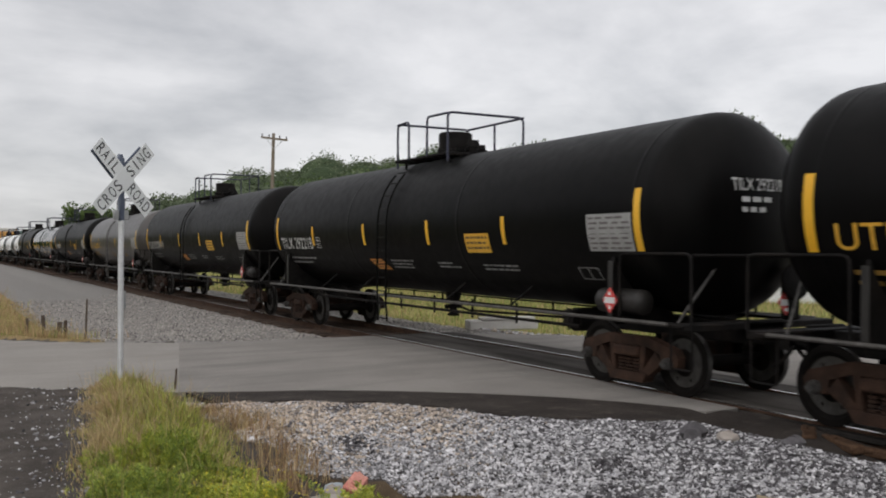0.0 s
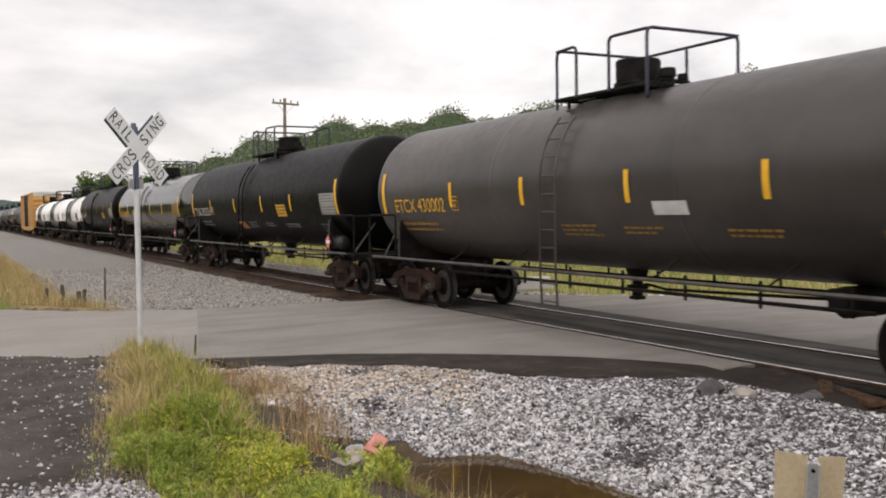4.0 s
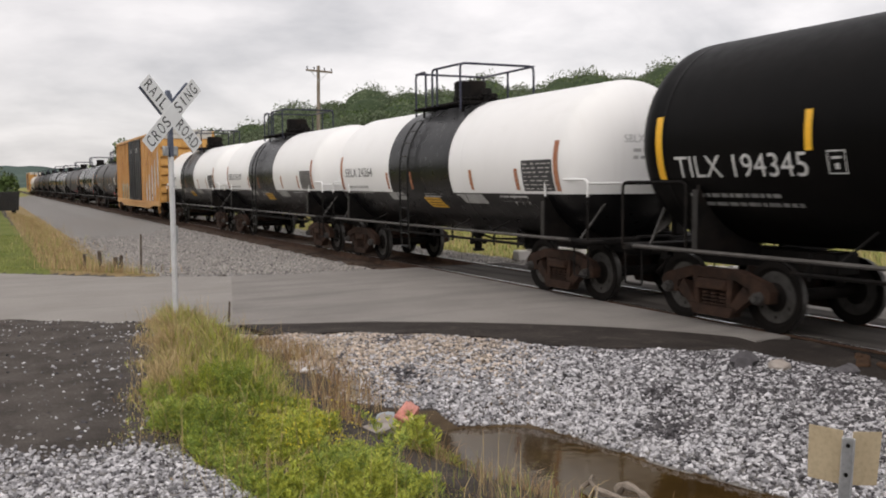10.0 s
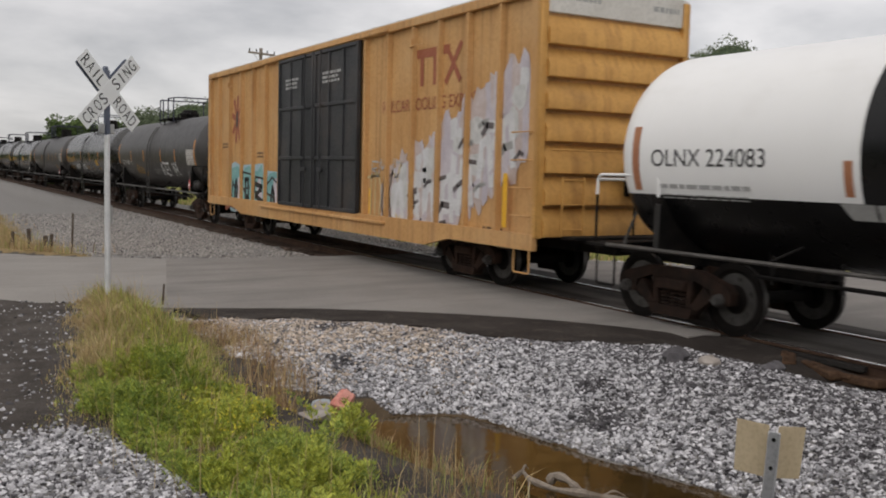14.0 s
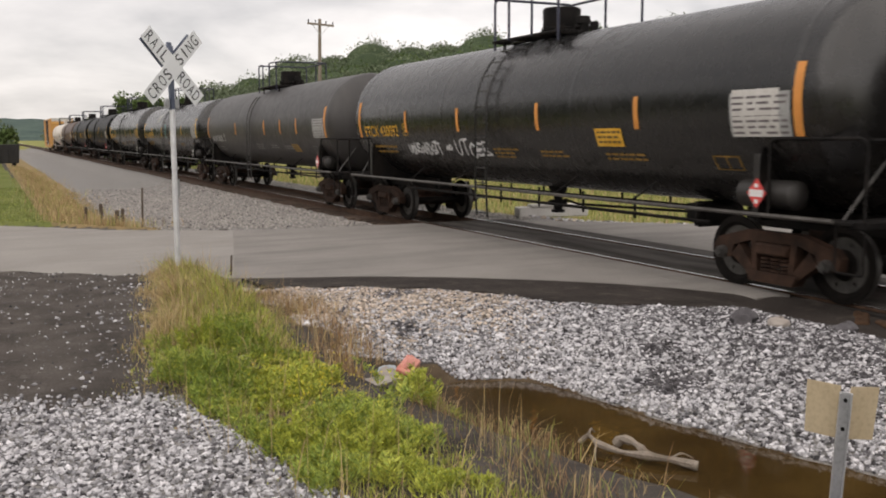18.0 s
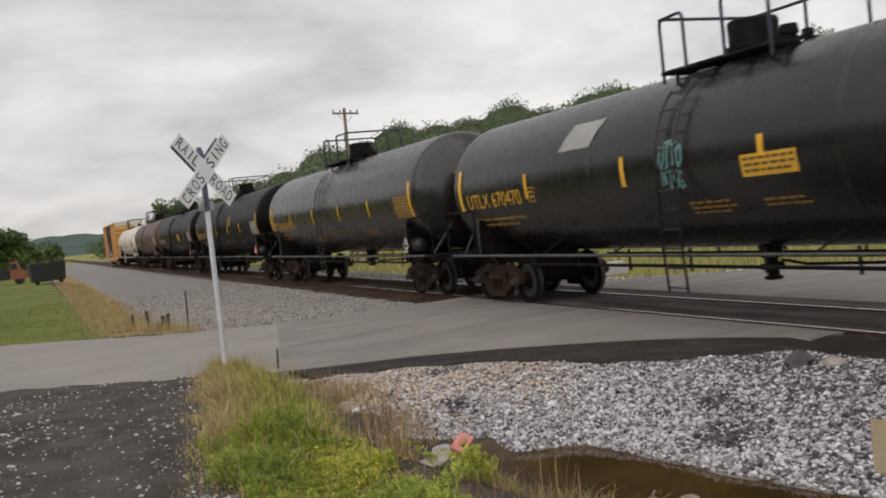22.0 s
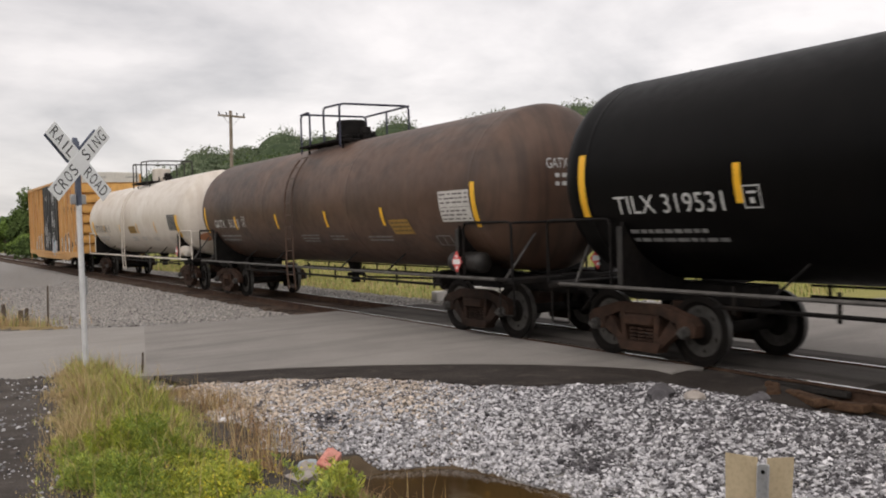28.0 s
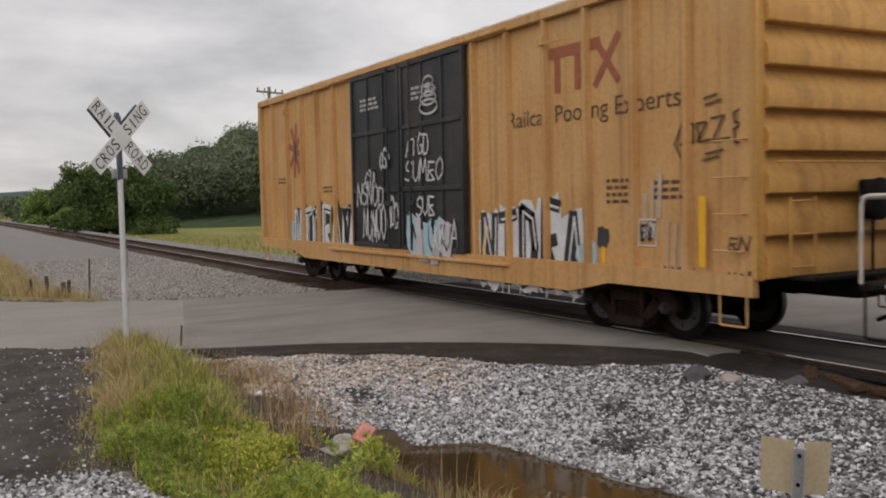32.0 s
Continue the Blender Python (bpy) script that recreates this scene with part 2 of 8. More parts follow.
M["graf_lilac"] = noise_mat("pale_lilac_spray_paint", (0.50, 0.45, 0.50), (0.60, 0.56, 0.60), 3, 30, 0.6, 0, 0)
M["faded_lilac"] = noise_mat("thin_lilac_overspray", (0.50, 0.40, 0.36), (0.60, 0.52, 0.51), 3, 30, 0.6, 0, 0)
M["worn_paint"] = noise_mat("worn_pale_paint", (0.46, 0.34, 0.25), (0.55, 0.45, 0.37), 3, 30, 0.6, 0, 0)
M["graf_pale"] = noise_mat("pale_yellow_spray_paint", (0.56, 0.44, 0.22), (0.64, 0.52, 0.30), 3, 30, 0.6, 0, 0)
M["slit_grey"] = noise_mat("smoky_grey_spray_paint", (0.10, 0.085, 0.09), (0.16, 0.14, 0.14), 3, 30, 0.6, 0, 0)
M["rust_dark"] = noise_mat("dark_rust_stain", (0.13, 0.075, 0.052), (0.24, 0.15, 0.11), 3, 12, 0.8, 0, 0)
M["timber"] = noise_mat("rotten_brown_timber", (0.060, 0.034, 0.020), (0.115, 0.068, 0.042), 6, 40, 0.9, 0, 0.8, 0.15, 60)
M["panel_ink"] = noise_mat("dark_panel_lettering", (0.11, 0.07, 0.02), (0.16, 0.10, 0.03), 6, 60, 0.6, 0, 0)
M["graf_brown"] = noise_mat("dark_brown_spray_paint", (0.10, 0.05, 0.025), (0.14, 0.075, 0.035), 3, 30, 0.6, 0, 0)
M["logo_red"] = noise_mat("faded_red_logo_paint", (0.32, 0.09, 0.045), (0.38, 0.12, 0.06), 3, 30, 0.6, 0, 0)
M["old_road"] = noise_mat("pale_worn_asphalt", (0.26, 0.243, 0.224), (0.31, 0.29, 0.268), 0.5, 70, 0.9, 0, 0.35, 0.2, 180, streak=((0.20, 0.19, 0.178), (0.3, 2.0, 1), 0.5, 0.75, 0.6), dust=((0.33, 0.315, 0.295), 0.9, 0.6, 0.8, 0.4))
M["new_road"] = noise_mat("grey_patch_asphalt", (0.215, 0.20, 0.186), (0.268, 0.25, 0.232), 0.6, 90, 0.9, 0, 0.35, 0.2, 200, streak=((0.135, 0.127, 0.12), (0.22, 1.3, 1), 0.46, 0.75, 0.7))
M["dark_road"] = noise_mat("dark_edge_asphalt", (0.028, 0.023, 0.0205), (0.050, 0.042, 0.037), 1.2, 60, 0.92, 0, 0.6, 0.15, 120, dust=((0.12, 0.10, 0.086), 3, 0.56, 0.8, 0.7))
M["panel_road"] = noise_mat("dark_crossing_asphalt", (0.085, 0.076, 0.069), (0.135, 0.122, 0.111), 0.8, 80, 0.9, 0, 0.4, 0.15, 160, streak=((0.032, 0.027, 0.024), (1.8, 0.22, 1), 0.42, 0.62, 0.85))
M["rubber"] = noise_mat("dark_flangeway_filler", (0.02, 0.018, 0.017), (0.035, 0.031, 0.028), 4, 60, 0.9, 0, 0.3, 0.2)
M["railhead"] = noise_mat("polished_rail_head", (0.55, 0.55, 0.56), (0.66, 0.66, 0.67), 3, 60, 0.25, 1.0, 0.05)
M["railweb"] = noise_mat("rusty_rail_steel", (0.045, 0.026, 0.018), (0.085, 0.050, 0.033), 5, 60, 0.85, 0, 0.3, 0.2)
M["tie"] = noise_mat("weathered_tie_timber", (0.06, 0.042, 0.033), (0.11, 0.08, 0.062), 3, 40, 0.9, 0, 0.6, 0.2, obj_var=0.3)
M["stone"] = noise_mat("pale_limestone_gravel", (0.37, 0.365, 0.38), (0.50, 0.49, 0.50), 9, 70, 0.9, 0, 0.4, 0.2, island=0.68)
M["stone_tan"] = noise_mat("tan_limestone_gravel", (0.39, 0.325, 0.265), (0.50, 0.425, 0.355), 9, 70, 0.9, 0, 0.4, 0.2, island=0.6)
M["stone_dark"] = noise_mat("dark_oily_gravel", (0.07, 0.065, 0.07), (0.11, 0.105, 0.11), 9, 70, 0.85, 0, 0.4, 0.25, island=0.5)
M["ballast"] = noise_mat("grey_track_ballast", (0.34, 0.315, 0.292), (0.41, 0.385, 0.36), 6, 60, 0.9, 0, 0.4, 0.25, island=0.36)
M["grass_blade"] = noise_mat("green_grass_blade", (0.24, 0.275, 0.07), (0.38, 0.39, 0.125), 1.5, 12, 0.6, 0, 0, 0.3, island=0.45)
M["lawn_blade"] = noise_mat("mown_lawn_blade", (0.13, 0.17, 0.035), (0.21, 0.24, 0.065), 1.5, 12, 0.6, 0, 0, 0.3, island=0.35)
M["weed_leaf"] = noise_mat("bright_weed_leaf", (0.36, 0.395, 0.05), (0.52, 0.54, 0.105), 0.9, 14, 0.55, 0, 0, 0.3, island=0.35)
M["weed_dark"] = noise_mat("dark_weed_leaf", (0.21, 0.29, 0.055), (0.33, 0.405, 0.095), 0.9, 14, 0.55, 0, 0, 0.3, island=0.4)
M["dry_blade"] = noise_mat("dry_straw_blade", (0.42, 0.31, 0.155), (0.53, 0.41, 0.22), 1.5, 12, 0.7, 0, 0, 0.3, island=0.4)
M["dead_blade"] = noise_mat("dead_brown_stalk", (0.29, 0.18, 0.10), (0.38, 0.25, 0.14), 1.5, 12, 0.75, 0, 0, 0.3, island=0.4)
M["flower"] = noise_mat("yellow_flower_petal", (0.62, 0.50, 0.02), (0.70, 0.58, 0.05), 4, 20, 0.6, 0, 0)
# lighter and greyer than near leaves: distance haze mixed into the base colour
M["leaf_hazed"] = noise_mat("hazed_woodland_leaf", (0.112, 0.140, 0.090), (0.168, 0.200, 0.124), 0.10, 0.7, 0.9, 0, 0, 0.05, island=0.2)
# darker leaf copy: the shade between crowns is put into its colour
M["crown_shade"] = noise_mat("woodland_leaf_painted_shade", (0.045, 0.064, 0.036), (0.075, 0.102, 0.054), 0.4, 1.6, 0.9, 0, 0.6, 0.05, 1.5, dist=0.6)
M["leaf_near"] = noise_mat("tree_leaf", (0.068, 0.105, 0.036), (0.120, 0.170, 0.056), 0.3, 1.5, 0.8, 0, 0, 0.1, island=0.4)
M["leaf_pale"] = noise_mat("pale_shrub_leaf", (0.13, 0.20, 0.045), (0.20, 0.28, 0.075), 0.3, 1.5, 0.7, 0, 0, 0.2, island=0.35)
M["bark"] = noise_mat("grey_brown_bark", (0.09, 0.07, 0.055), (0.15, 0.12, 0.095), 3, 25, 0.9, 0, 0.6, 0.2)
M["pole_wood"] = noise_mat("weathered_pole_wood", (0.20, 0.165, 0.13), (0.28, 0.24, 0.20), 2, 25, 0.85, 0, 0.4, 0.2)
M["galv"] = noise_mat("galvanised_post_steel", (0.42, 0.43, 0.45), (0.56, 0.57, 0.58), 5, 60, 0.42, 0.55, 0.1)
M["post_white"] = noise_mat("pale_galvanised_post", (0.60, 0.61, 0.62), (0.72, 0.73, 0.74), 4, 50, 0.45, 0.15, 0.08)
M["bracket_grey"] = noise_mat("dull_grey_bracket", (0.34, 0.35, 0.35), (0.44, 0.45, 0.45), 5, 50, 0.5, 0.2, 0.08)
M["sign_white"] = noise_mat("white_sign_sheeting", (0.76, 0.78, 0.78), (0.84, 0.86, 0.86), 1.5, 12, 0.45, 0, 0.02, grit=0.15)
M["sign_edge"] = noise_mat("dull_blue_grey_sign_back", (0.09, 0.11, 0.16), (0.14, 0.16, 0.21), 4, 50, 0.5, 0.3, 0.05)
M["sign_black"] = noise_mat("black_sign_letter", (0.03, 0.035, 0.035), (0.05, 0.055, 0.055), 4, 50, 0.5, 0, 0)
M["tan_plate"] = noise_mat("sun_bleached_tan_plate", (0.46, 0.37, 0.24), (0.52, 0.43, 0.29), 3, 40, 0.6, 0, 0.05)
M["raw_wood"] = noise_mat("pale_raw_timber", (0.50, 0.34, 0.18), (0.62, 0.45, 0.26), 4, 30, 0.75, 0, 0.3, 0.25, 50)
M["concrete"] = noise_mat("pale_concrete", (0.48, 0.46, 0.43), (0.58, 0.56, 0.53), 1.5, 40, 0.85, 0, 0.25)
M["drift"] = noise_mat("bleached_driftwood", (0.20, 0.165, 0.13), (0.36, 0.31, 0.26), 5, 30, 0.85, 0, 0.9, 0.2, 45, dist=0.02)
M["can_red"] = noise_mat("sun_faded_red_carton", (0.58, 0.20, 0.15), (0.72, 0.36, 0.30), 5, 30, 0.55, 0, 0.05)
M["card_white"] = noise_mat("white_carton", (0.66, 0.60, 0.58), (0.74, 0.70, 0.68), 5, 30, 0.6, 0, 0.05)
M["bag_blue"] = noise_mat("grey_blue_wrapper", (0.36, 0.42, 0.46), (0.46, 0.51, 0.54), 5, 30, 0.5, 0, 0.1)
M["rock"] = noise_mat("tan_grey_rock", (0.32, 0.28, 0.25), (0.42, 0.38, 0.34), 5, 40, 0.9, 0, 0.5)
M["red_roof"] = noise_mat("faded_red_metal_roof", (0.46, 0.12, 0.07), (0.54, 0.16, 0.10), 0.8, 12, 0.5, 0, 0.05)
M["barn_wall"] = noise_mat("white_metal_wall", (0.66, 0.67, 0.68), (0.74, 0.75, 0.76), 0.8, 12, 0.5, 0, 0.05)
M["glass_dark"] = noise_mat("dark_window_pane", (0.02, 0.022, 0.025), (0.03, 0.032, 0.035), 1, 8, 0.08, 0, 0)
M["bin"] = noise_mat("black_steel_container", (0.012, 0.011, 0.011), (0.022, 0.02, 0.019), 1.5, 20, 0.6, 0, 0.2)
M["vehicle_red"] = noise_mat("dull_red_cab_paint", (0.24, 0.07, 0.045), (0.30, 0.10, 0.06), 1, 20, 0.4, 0, 0.02)
M["vehicle_white"] = noise_mat("white_cab_paint", (0.62, 0.63, 0.65), (0.70, 0.71, 0.72), 1, 20, 0.35, 0, 0.02)
M["tyre"] = noise_mat("tyre_rubber", (0.02, 0.02, 0.02), (0.03, 0.03, 0.03), 5, 40, 0.85, 0, 0.2)
# the blue-green cast is aerial haze held in the slope's colour
M["hill_far"] = noise_mat("hazed_wooded_slope", (0.055, 0.085, 0.075), (0.085, 0.12, 0.10), 0.02, 0.15, 0.9, 0, 0, 0.1)
M["air_tank"] = noise_mat("grimy_air_tank", (0.014, 0.0125, 0.0115), (0.030, 0.027, 0.025), 4, 40, 0.5, 0, 0.1)


def water_mat():
    m = noise_mat("muddy_ditch_water", (0.042, 0.024, 0.0075), (0.075, 0.045, 0.014), 0.9, 6, 0.05, 0, 0.06, 0.5, 9.0, rough_var=0.02, dist=0.02)
    m.node_tree.nodes["Principled BSDF"].inputs["IOR"].default_value = 1.33
    return m


M["water"] = water_mat()


def ground_mat():
    """One sheet of ground: bare dark dirt, gravel, mown lawn, dry strip and meadow, laid out by the sheet's own attributes."""
    m = noise_mat("ground_cover", (0.062, 0.053, 0.047), (0.125, 0.109, 0.097), 1.6, 55, 0.95, 0, 0.9, 0.15, 60, dist=0.03, dust=((0.15, 0.136, 0.122), 9, 0.58, 0.72, 0.7), grit=0.8)
    nt = m.node_tree
    N, L = nt.nodes, nt.links
    bsdf = N["Principled BSDF"]
    tc = N.new("ShaderNodeTexCoord")
    col = bsdf.inputs["Base Color"].links[0].from_socket

    def tex(sc, d=5):
        n = N.new("ShaderNodeTexNoise")
        n.inputs["Scale"].default_value, n.inputs["Detail"].default_value = sc, d
        L.new(tc.outputs["Object"], n.inputs["Vector"])
        return n.outputs["Fac"]

    def mixc(f, c1, c2):
        n = N.new("ShaderNodeMixRGB")
        for i, v in ((0, f), (1, c1), (2, c2)):
            if isinstance(v, tuple):
                n.inputs[i].default_value = (*v, 1)
            else:
                L.new(v, n.inputs[i])
        return n.outputs[0]

    def rng(v, a, b, c=0.0, d=1.0):
        n = N.new("ShaderNodeMapRange")
        for i, x in enumerate((a, b, c, d)):
            n.inputs[i + 1].default_value = x
        L.new(v, n.inputs[0])
        return n.outputs[0]

    def mask(name):
        at = N.new("ShaderNodeAttribute")
        at.attribute_name = name
        ad = N.new("ShaderNodeMath")
        ad.operation = "ADD"
        L.new(at.outputs["Fac"], ad.inputs[0])
        L.new(rng(tex(5.0), 0, 1, -0.5, 0.5), ad.inputs[1])
        return rng(ad.outputs[0], 0.42, 0.58)

    gravel = mixc(rng(tex(28, 6), 0.35, 0.65), (0.15, 0.145, 0.14), (0.34, 0.325, 0.31))
    gravel = mixc(rng(tex(0.7), 0.4, 0.75, 0, 0.6), gravel, (0.25, 0.235, 0.22))
    lawn = mixc(rng(tex(0.25), 0.35, 0.65), (0.12, 0.155, 0.035), (0.19, 0.205, 0.06))
    lawn = mixc(rng(tex(14), 0.4, 0.8, 0, 0.6), lawn, (0.10, 0.12, 0.03))
    dry = mixc(rng(tex(2.0), 0.35, 0.65), (0.32, 0.23, 0.12), (0.22, 0.17, 0.08))
    meadow = mixc(rng(tex(0.09), 0.35, 0.65), (0.18, 0.20, 0.05), (0.31, 0.285, 0.10))
    meadow = mixc(rng(tex(6), 0.4, 0.8, 0, 0.5), meadow, (0.16, 0.165, 0.05))
    mud = mixc(rng(tex(3), 0.4, 0.6), (0.085, 0.06, 0.038), (0.13, 0.095, 0.06))
    for name, c in (("gravel", gravel), ("lawn", lawn), ("dry", dry), ("meadow", meadow), ("mud", mud)):
        col = mixc(mask(name), col, c)
    L.new(col, bsdf.inputs["Base Color"])
    return m


M["ground"] = ground_mat()

# ---- mesh tools ----
class Build:
    """Collects vertices and faces of one mesh, with a material slot for each face."""

    def __init__(self):
        self.v, self.f, self.m, self.s = [], [], [], []

    def add(self, verts, faces, slot=0, smooth=False):
        k = len(self.v)
        self.v.extend(tuple(p) for p in verts)
        for fc in faces:
            self.f.append(tuple(k + i for i in fc))
            self.m.append(slot)
            self.s.append(smooth)
        return self

    def box(self, c, size, b=0.008, rot=None, slot=0):
        """A box with chamfered edges."""
        hx, hy, hz = (s / 2 for s in size)
        b = min(b, hx * 0.6, hy * 0.6, hz * 0.6)
        vs, idx = [], {}
        for sx in (-1, 1):
            for sy in (-1, 1):
                for sz in (-1, 1):
                    for ax, p in (("x", (sx * hx, sy * (hy - b), sz * (hz - b))), ("y", (sx * (hx - b), sy * hy, sz * (hz - b))), ("z", (sx * (hx - b), sy * (hy - b), sz * hz))):
                        idx[sx, sy, sz, ax] = len(vs)
                        vs.append(Vector(p))
        g = lambda a, x, y, z: idx[x, y, z, a]
        fs = []
        for s in (-1, 1):
            fs.append([g("x", s, -1, -1), g("x", s, 1, -1), g("x", s, 1, 1), g("x", s, -1, 1)])
            fs.append([g("y", -1, s, -1), g("y", 1, s, -1), g("y", 1, s, 1), g("y", -1, s, 1)])
            fs.append([g("z", -1, -1, s), g("z", 1, -1, s), g("z", 1, 1, s), g("z", -1, 1, s)])
            for u in (-1, 1):
                fs.append([g("x", s, u, -1), g("x", s, u, 1), g("y", s, u, 1), g("y", s, u, -1)])
                fs.append([g("x", s, -1, u), g("x", s, 1, u), g("z", s, 1, u), g("z", s, -1, u)])
                fs.append([g("y", -1, s, u), g("y", 1, s, u), g("z", 1, s, u), g("z", -1, s, u)])
                for w in (-1, 1):
                    fs.append([g("x", s, u, w), g("y", s, u, w), g("z", s, u, w)])
        m = (rot or Matrix.Identity(3)).to_3x3()
        return self.add([Vector(c) + m @ p for p in vs], fs, slot)

    def cyl(self, p0, p1, r0, r1=None, n=12, slot=0, cap=True, smooth=True):
        p0, p1 = Vector(p0), Vector(p1)
        r1 = r0 if r1 is None else r1
        z = (p1 - p0).normalized()
        x = z.orthogonal().normalized()
        y = z.cross(x)
        vs = []
        for p, r in ((p0, r0), (p1, r1)):
            for i in range(n):
                a = math.tau * i / n
                vs.append(p + r * (math.cos(a) * x + math.sin(a) * y))
        self.add(vs, [(i, (i + 1) % n, n + (i + 1) % n, n + i) for i in range(n)], slot, smooth)
        if cap:
            self.add(vs[:n], [tuple(range(n))[::-1]], slot)
            self.add(vs[n:], [tuple(range(n))], slot)
        return self

    def lathe(self, prof, axis="y", n=48, c=(0, 0, 0), slot=0, smooth=True):
        """Turns (along, radius) pairs round an axis through c."""
        vs = []
        for a, r in prof:
            for i in range(n):
                t = math.tau * i / n
                u, w = r * math.cos(t), r * math.sin(t)
                p = {"y": (u, a, w), "z": (u, w, a), "x": (a, u, w)}[axis]
                vs.append((c[0] + p[0], c[1] + p[1], c[2] + p[2]))
        fs = []
        for k in range(len(prof) - 1):
            for i in range(n):
                j = (i + 1) % n
                fs.append((k * n + i, k * n + j, (k + 1) * n + j, (k + 1) * n + i))
        self.add(vs, fs, slot, smooth)
        for k in (0, len(prof) - 1):
            if prof[k][1] > 1e-3:
                self.add(vs[k * n:(k + 1) * n], [tuple(range(n))], slot)
        return self

    def tube(self, pts, r, n=8, slot=0):
        """A round bar bent along points."""
        pts = [Vector(p) for p in pts]
        vs = []
        ref = None
        for i, p in enumerate(pts):
            d = (pts[min(i + 1, len(pts) - 1)] - pts[max(i - 1, 0)]).normalized()
            x = d.orthogonal() if ref is None else ref - d * ref.dot(d)
            x.normalize()
            ref = x
            y = d.cross(x)
            q = r[i] if isinstance(r, list) else r
            vs.extend(p + q * (math.cos(math.tau * k / n) * x + math.sin(math.tau * k / n) * y) for k in range(n))
        fs = [(i * n + k, i * n + (k + 1) % n, (i + 1) * n + (k + 1) % n, (i + 1) * n + k) for i in range(len(pts) - 1) for k in range(n)]
        self.add(vs, fs, slot, True)
        self.add(vs[:n], [tuple(range(n))], slot)
        self.add(vs[-n:], [tuple(range(n))], slot)
        return self

    def prism(self, outline, h0, h1, axis="x", slot=0):
        """An outline of (a, b) pairs pushed from h0 to h1 along an axis."""
        place = {"x": lambda h, a, b: (h, a, b), "y": lambda h, a, b: (a, h, b), "z": lambda h, a, b: (a, b, h)}[axis]
        n = len(outline)
        vs = [place(h0, *p) for p in outline] + [place(h1, *p) for p in outline]
        return self.add(vs, [tuple(range(n))[::-1], tuple(range(n, 2 * n))] + [(i, (i + 1) % n, n + (i + 1) % n, n + i) for i in range(n)], slot)

    def mesh(self, name, mats, fix=True):
        me = bpy.data.meshes.new(name)
        me.from_pydata(self.v, [], self.f)
        for mt in mats:
            me.materials.append(mt)
        me.polygons.foreach_set("material_index", self.m)
        me.polygons.foreach_set("use_smooth", self.s)
        if fix:
            bm = bmesh.new()
            bm.from_mesh(me)
            bmesh.ops.remove_doubles(bm, verts=bm.verts, dist=1e-5)
            bmesh.ops.recalc_face_normals(bm, faces=bm.faces)
            bm.to_mesh(me)
            bm.free()
            me.set_sharp_from_angle(angle=radians(40))
        return me


def bent(pts, r=0.08, n=5):
    """Rounds the corners of a path."""
    pts = [Vector(p) for p in pts]
    out = [pts[0]]
    for a, b, c in zip(pts, pts[1:], pts[2:]):
        k = min(r, (a - b).length * 0.45, (c - b).length * 0.45)
        p, q = b + (a - b).normalized() * k, b + (c - b).normalized() * k
        out.extend(p.lerp(b, t).lerp(b.lerp(q, t), t) for t in (i / n for i in range(n + 1)))
    return out + [pts[-1]]


def part(name, shape, mats, parent, label="", at=None):
    """One mesh object under a thing or a part; shape is a Build or a mesh to share."""
    if isinstance(shape, Build):
        shape = shape.mesh(name, mats if isinstance(mats, (list, tuple)) else [mats])
    ob = new(name, shape)
    ob.parent = parent
    if at is not None:
        ob.matrix_basis = at
    return tagged(ob, label)


def thing(name, label, category, at=None, group="", kind=""):
    ob = new(name)
    ob.empty_display_size = 0.2
    if at is not None:
        ob.matrix_basis = at
    return tagged(ob, label, category, group, kind)


def solid(name, shape, mats, label, category, at=None, group="", kind="", fix=True):
    if isinstance(shape, Build):
        shape = shape.mesh(name, mats if isinstance(mats, (list, tuple)) else [mats], fix)
    ob = new(name, shape)
    if at is not None:
        ob.matrix_basis = at
    return tagged(ob, label, category, group, kind)


def lettering(text, cap):
    """Flat lettering as a list of (u, v) vertices and faces, cap metres tall, from u = 0."""
    cu = bpy.data.curves.new("lettering", "FONT")
    cu.body, cu.size = text, cap / 0.69
    ob = bpy.data.objects.new("lettering", cu)
    me = bpy.data.meshes.new_from_object(ob)
    # cut into level strips, so that tall letters follow a round shell
    bm = bmesh.new()
    bm.from_mesh(me)
    z = 0.07
    while z < cap and cap > 0.12:
        bmesh.ops.bisect_plane(bm, geom=bm.verts[:] + bm.edges[:] + bm.faces[:], plane_co=(0, z, 0), plane_no=(0, 1, 0))
        z += 0.07
    bm.to_mesh(me)
    bm.free()
    vs = [(v.co.x, v.co.y) for v in me.vertices]
    fs = [tuple(p.vertices) for p in me.polygons]
    bpy.data.objects.remove(ob)
    bpy.data.curves.remove(cu)
    bpy.data.meshes.remove(me)
    return vs, fs


def glyphs_apart(vs, fs):
    """Splits a flat line of lettering into its single characters."""
    root = list(range(len(vs)))

    def top(i):
        while root[i] != i:
            root[i] = root[root[i]]
            i = root[i]
        return i

    for f in fs:
        for i in f[1:]:
            root[top(i)] = top(f[0])
    pieces = {}
    for f in fs:
        pieces.setdefault(top(f[0]), []).append(f)
    spans = sorted((min(vs[i][0] for f in p for i in f), max(vs[i][0] for f in p for i in f), p) for p in pieces.values())
    rows = []
    for lo, hi, p in spans:
        if rows and lo < rows[-1][0] - 1e-4:
            rows[-1][0] = max(rows[-1][0], hi)
            rows[-1][1].extend(p)
        else:
            rows.append([hi, list(p)])
    out = []
    for _, p in rows:
        ids = sorted({i for f in p for i in f})
        at = {i: k for k, i in enumerate(ids)}
        out.append(([vs[i] for i in ids], [tuple(at[i] for i in f) for f in p]))
    return out


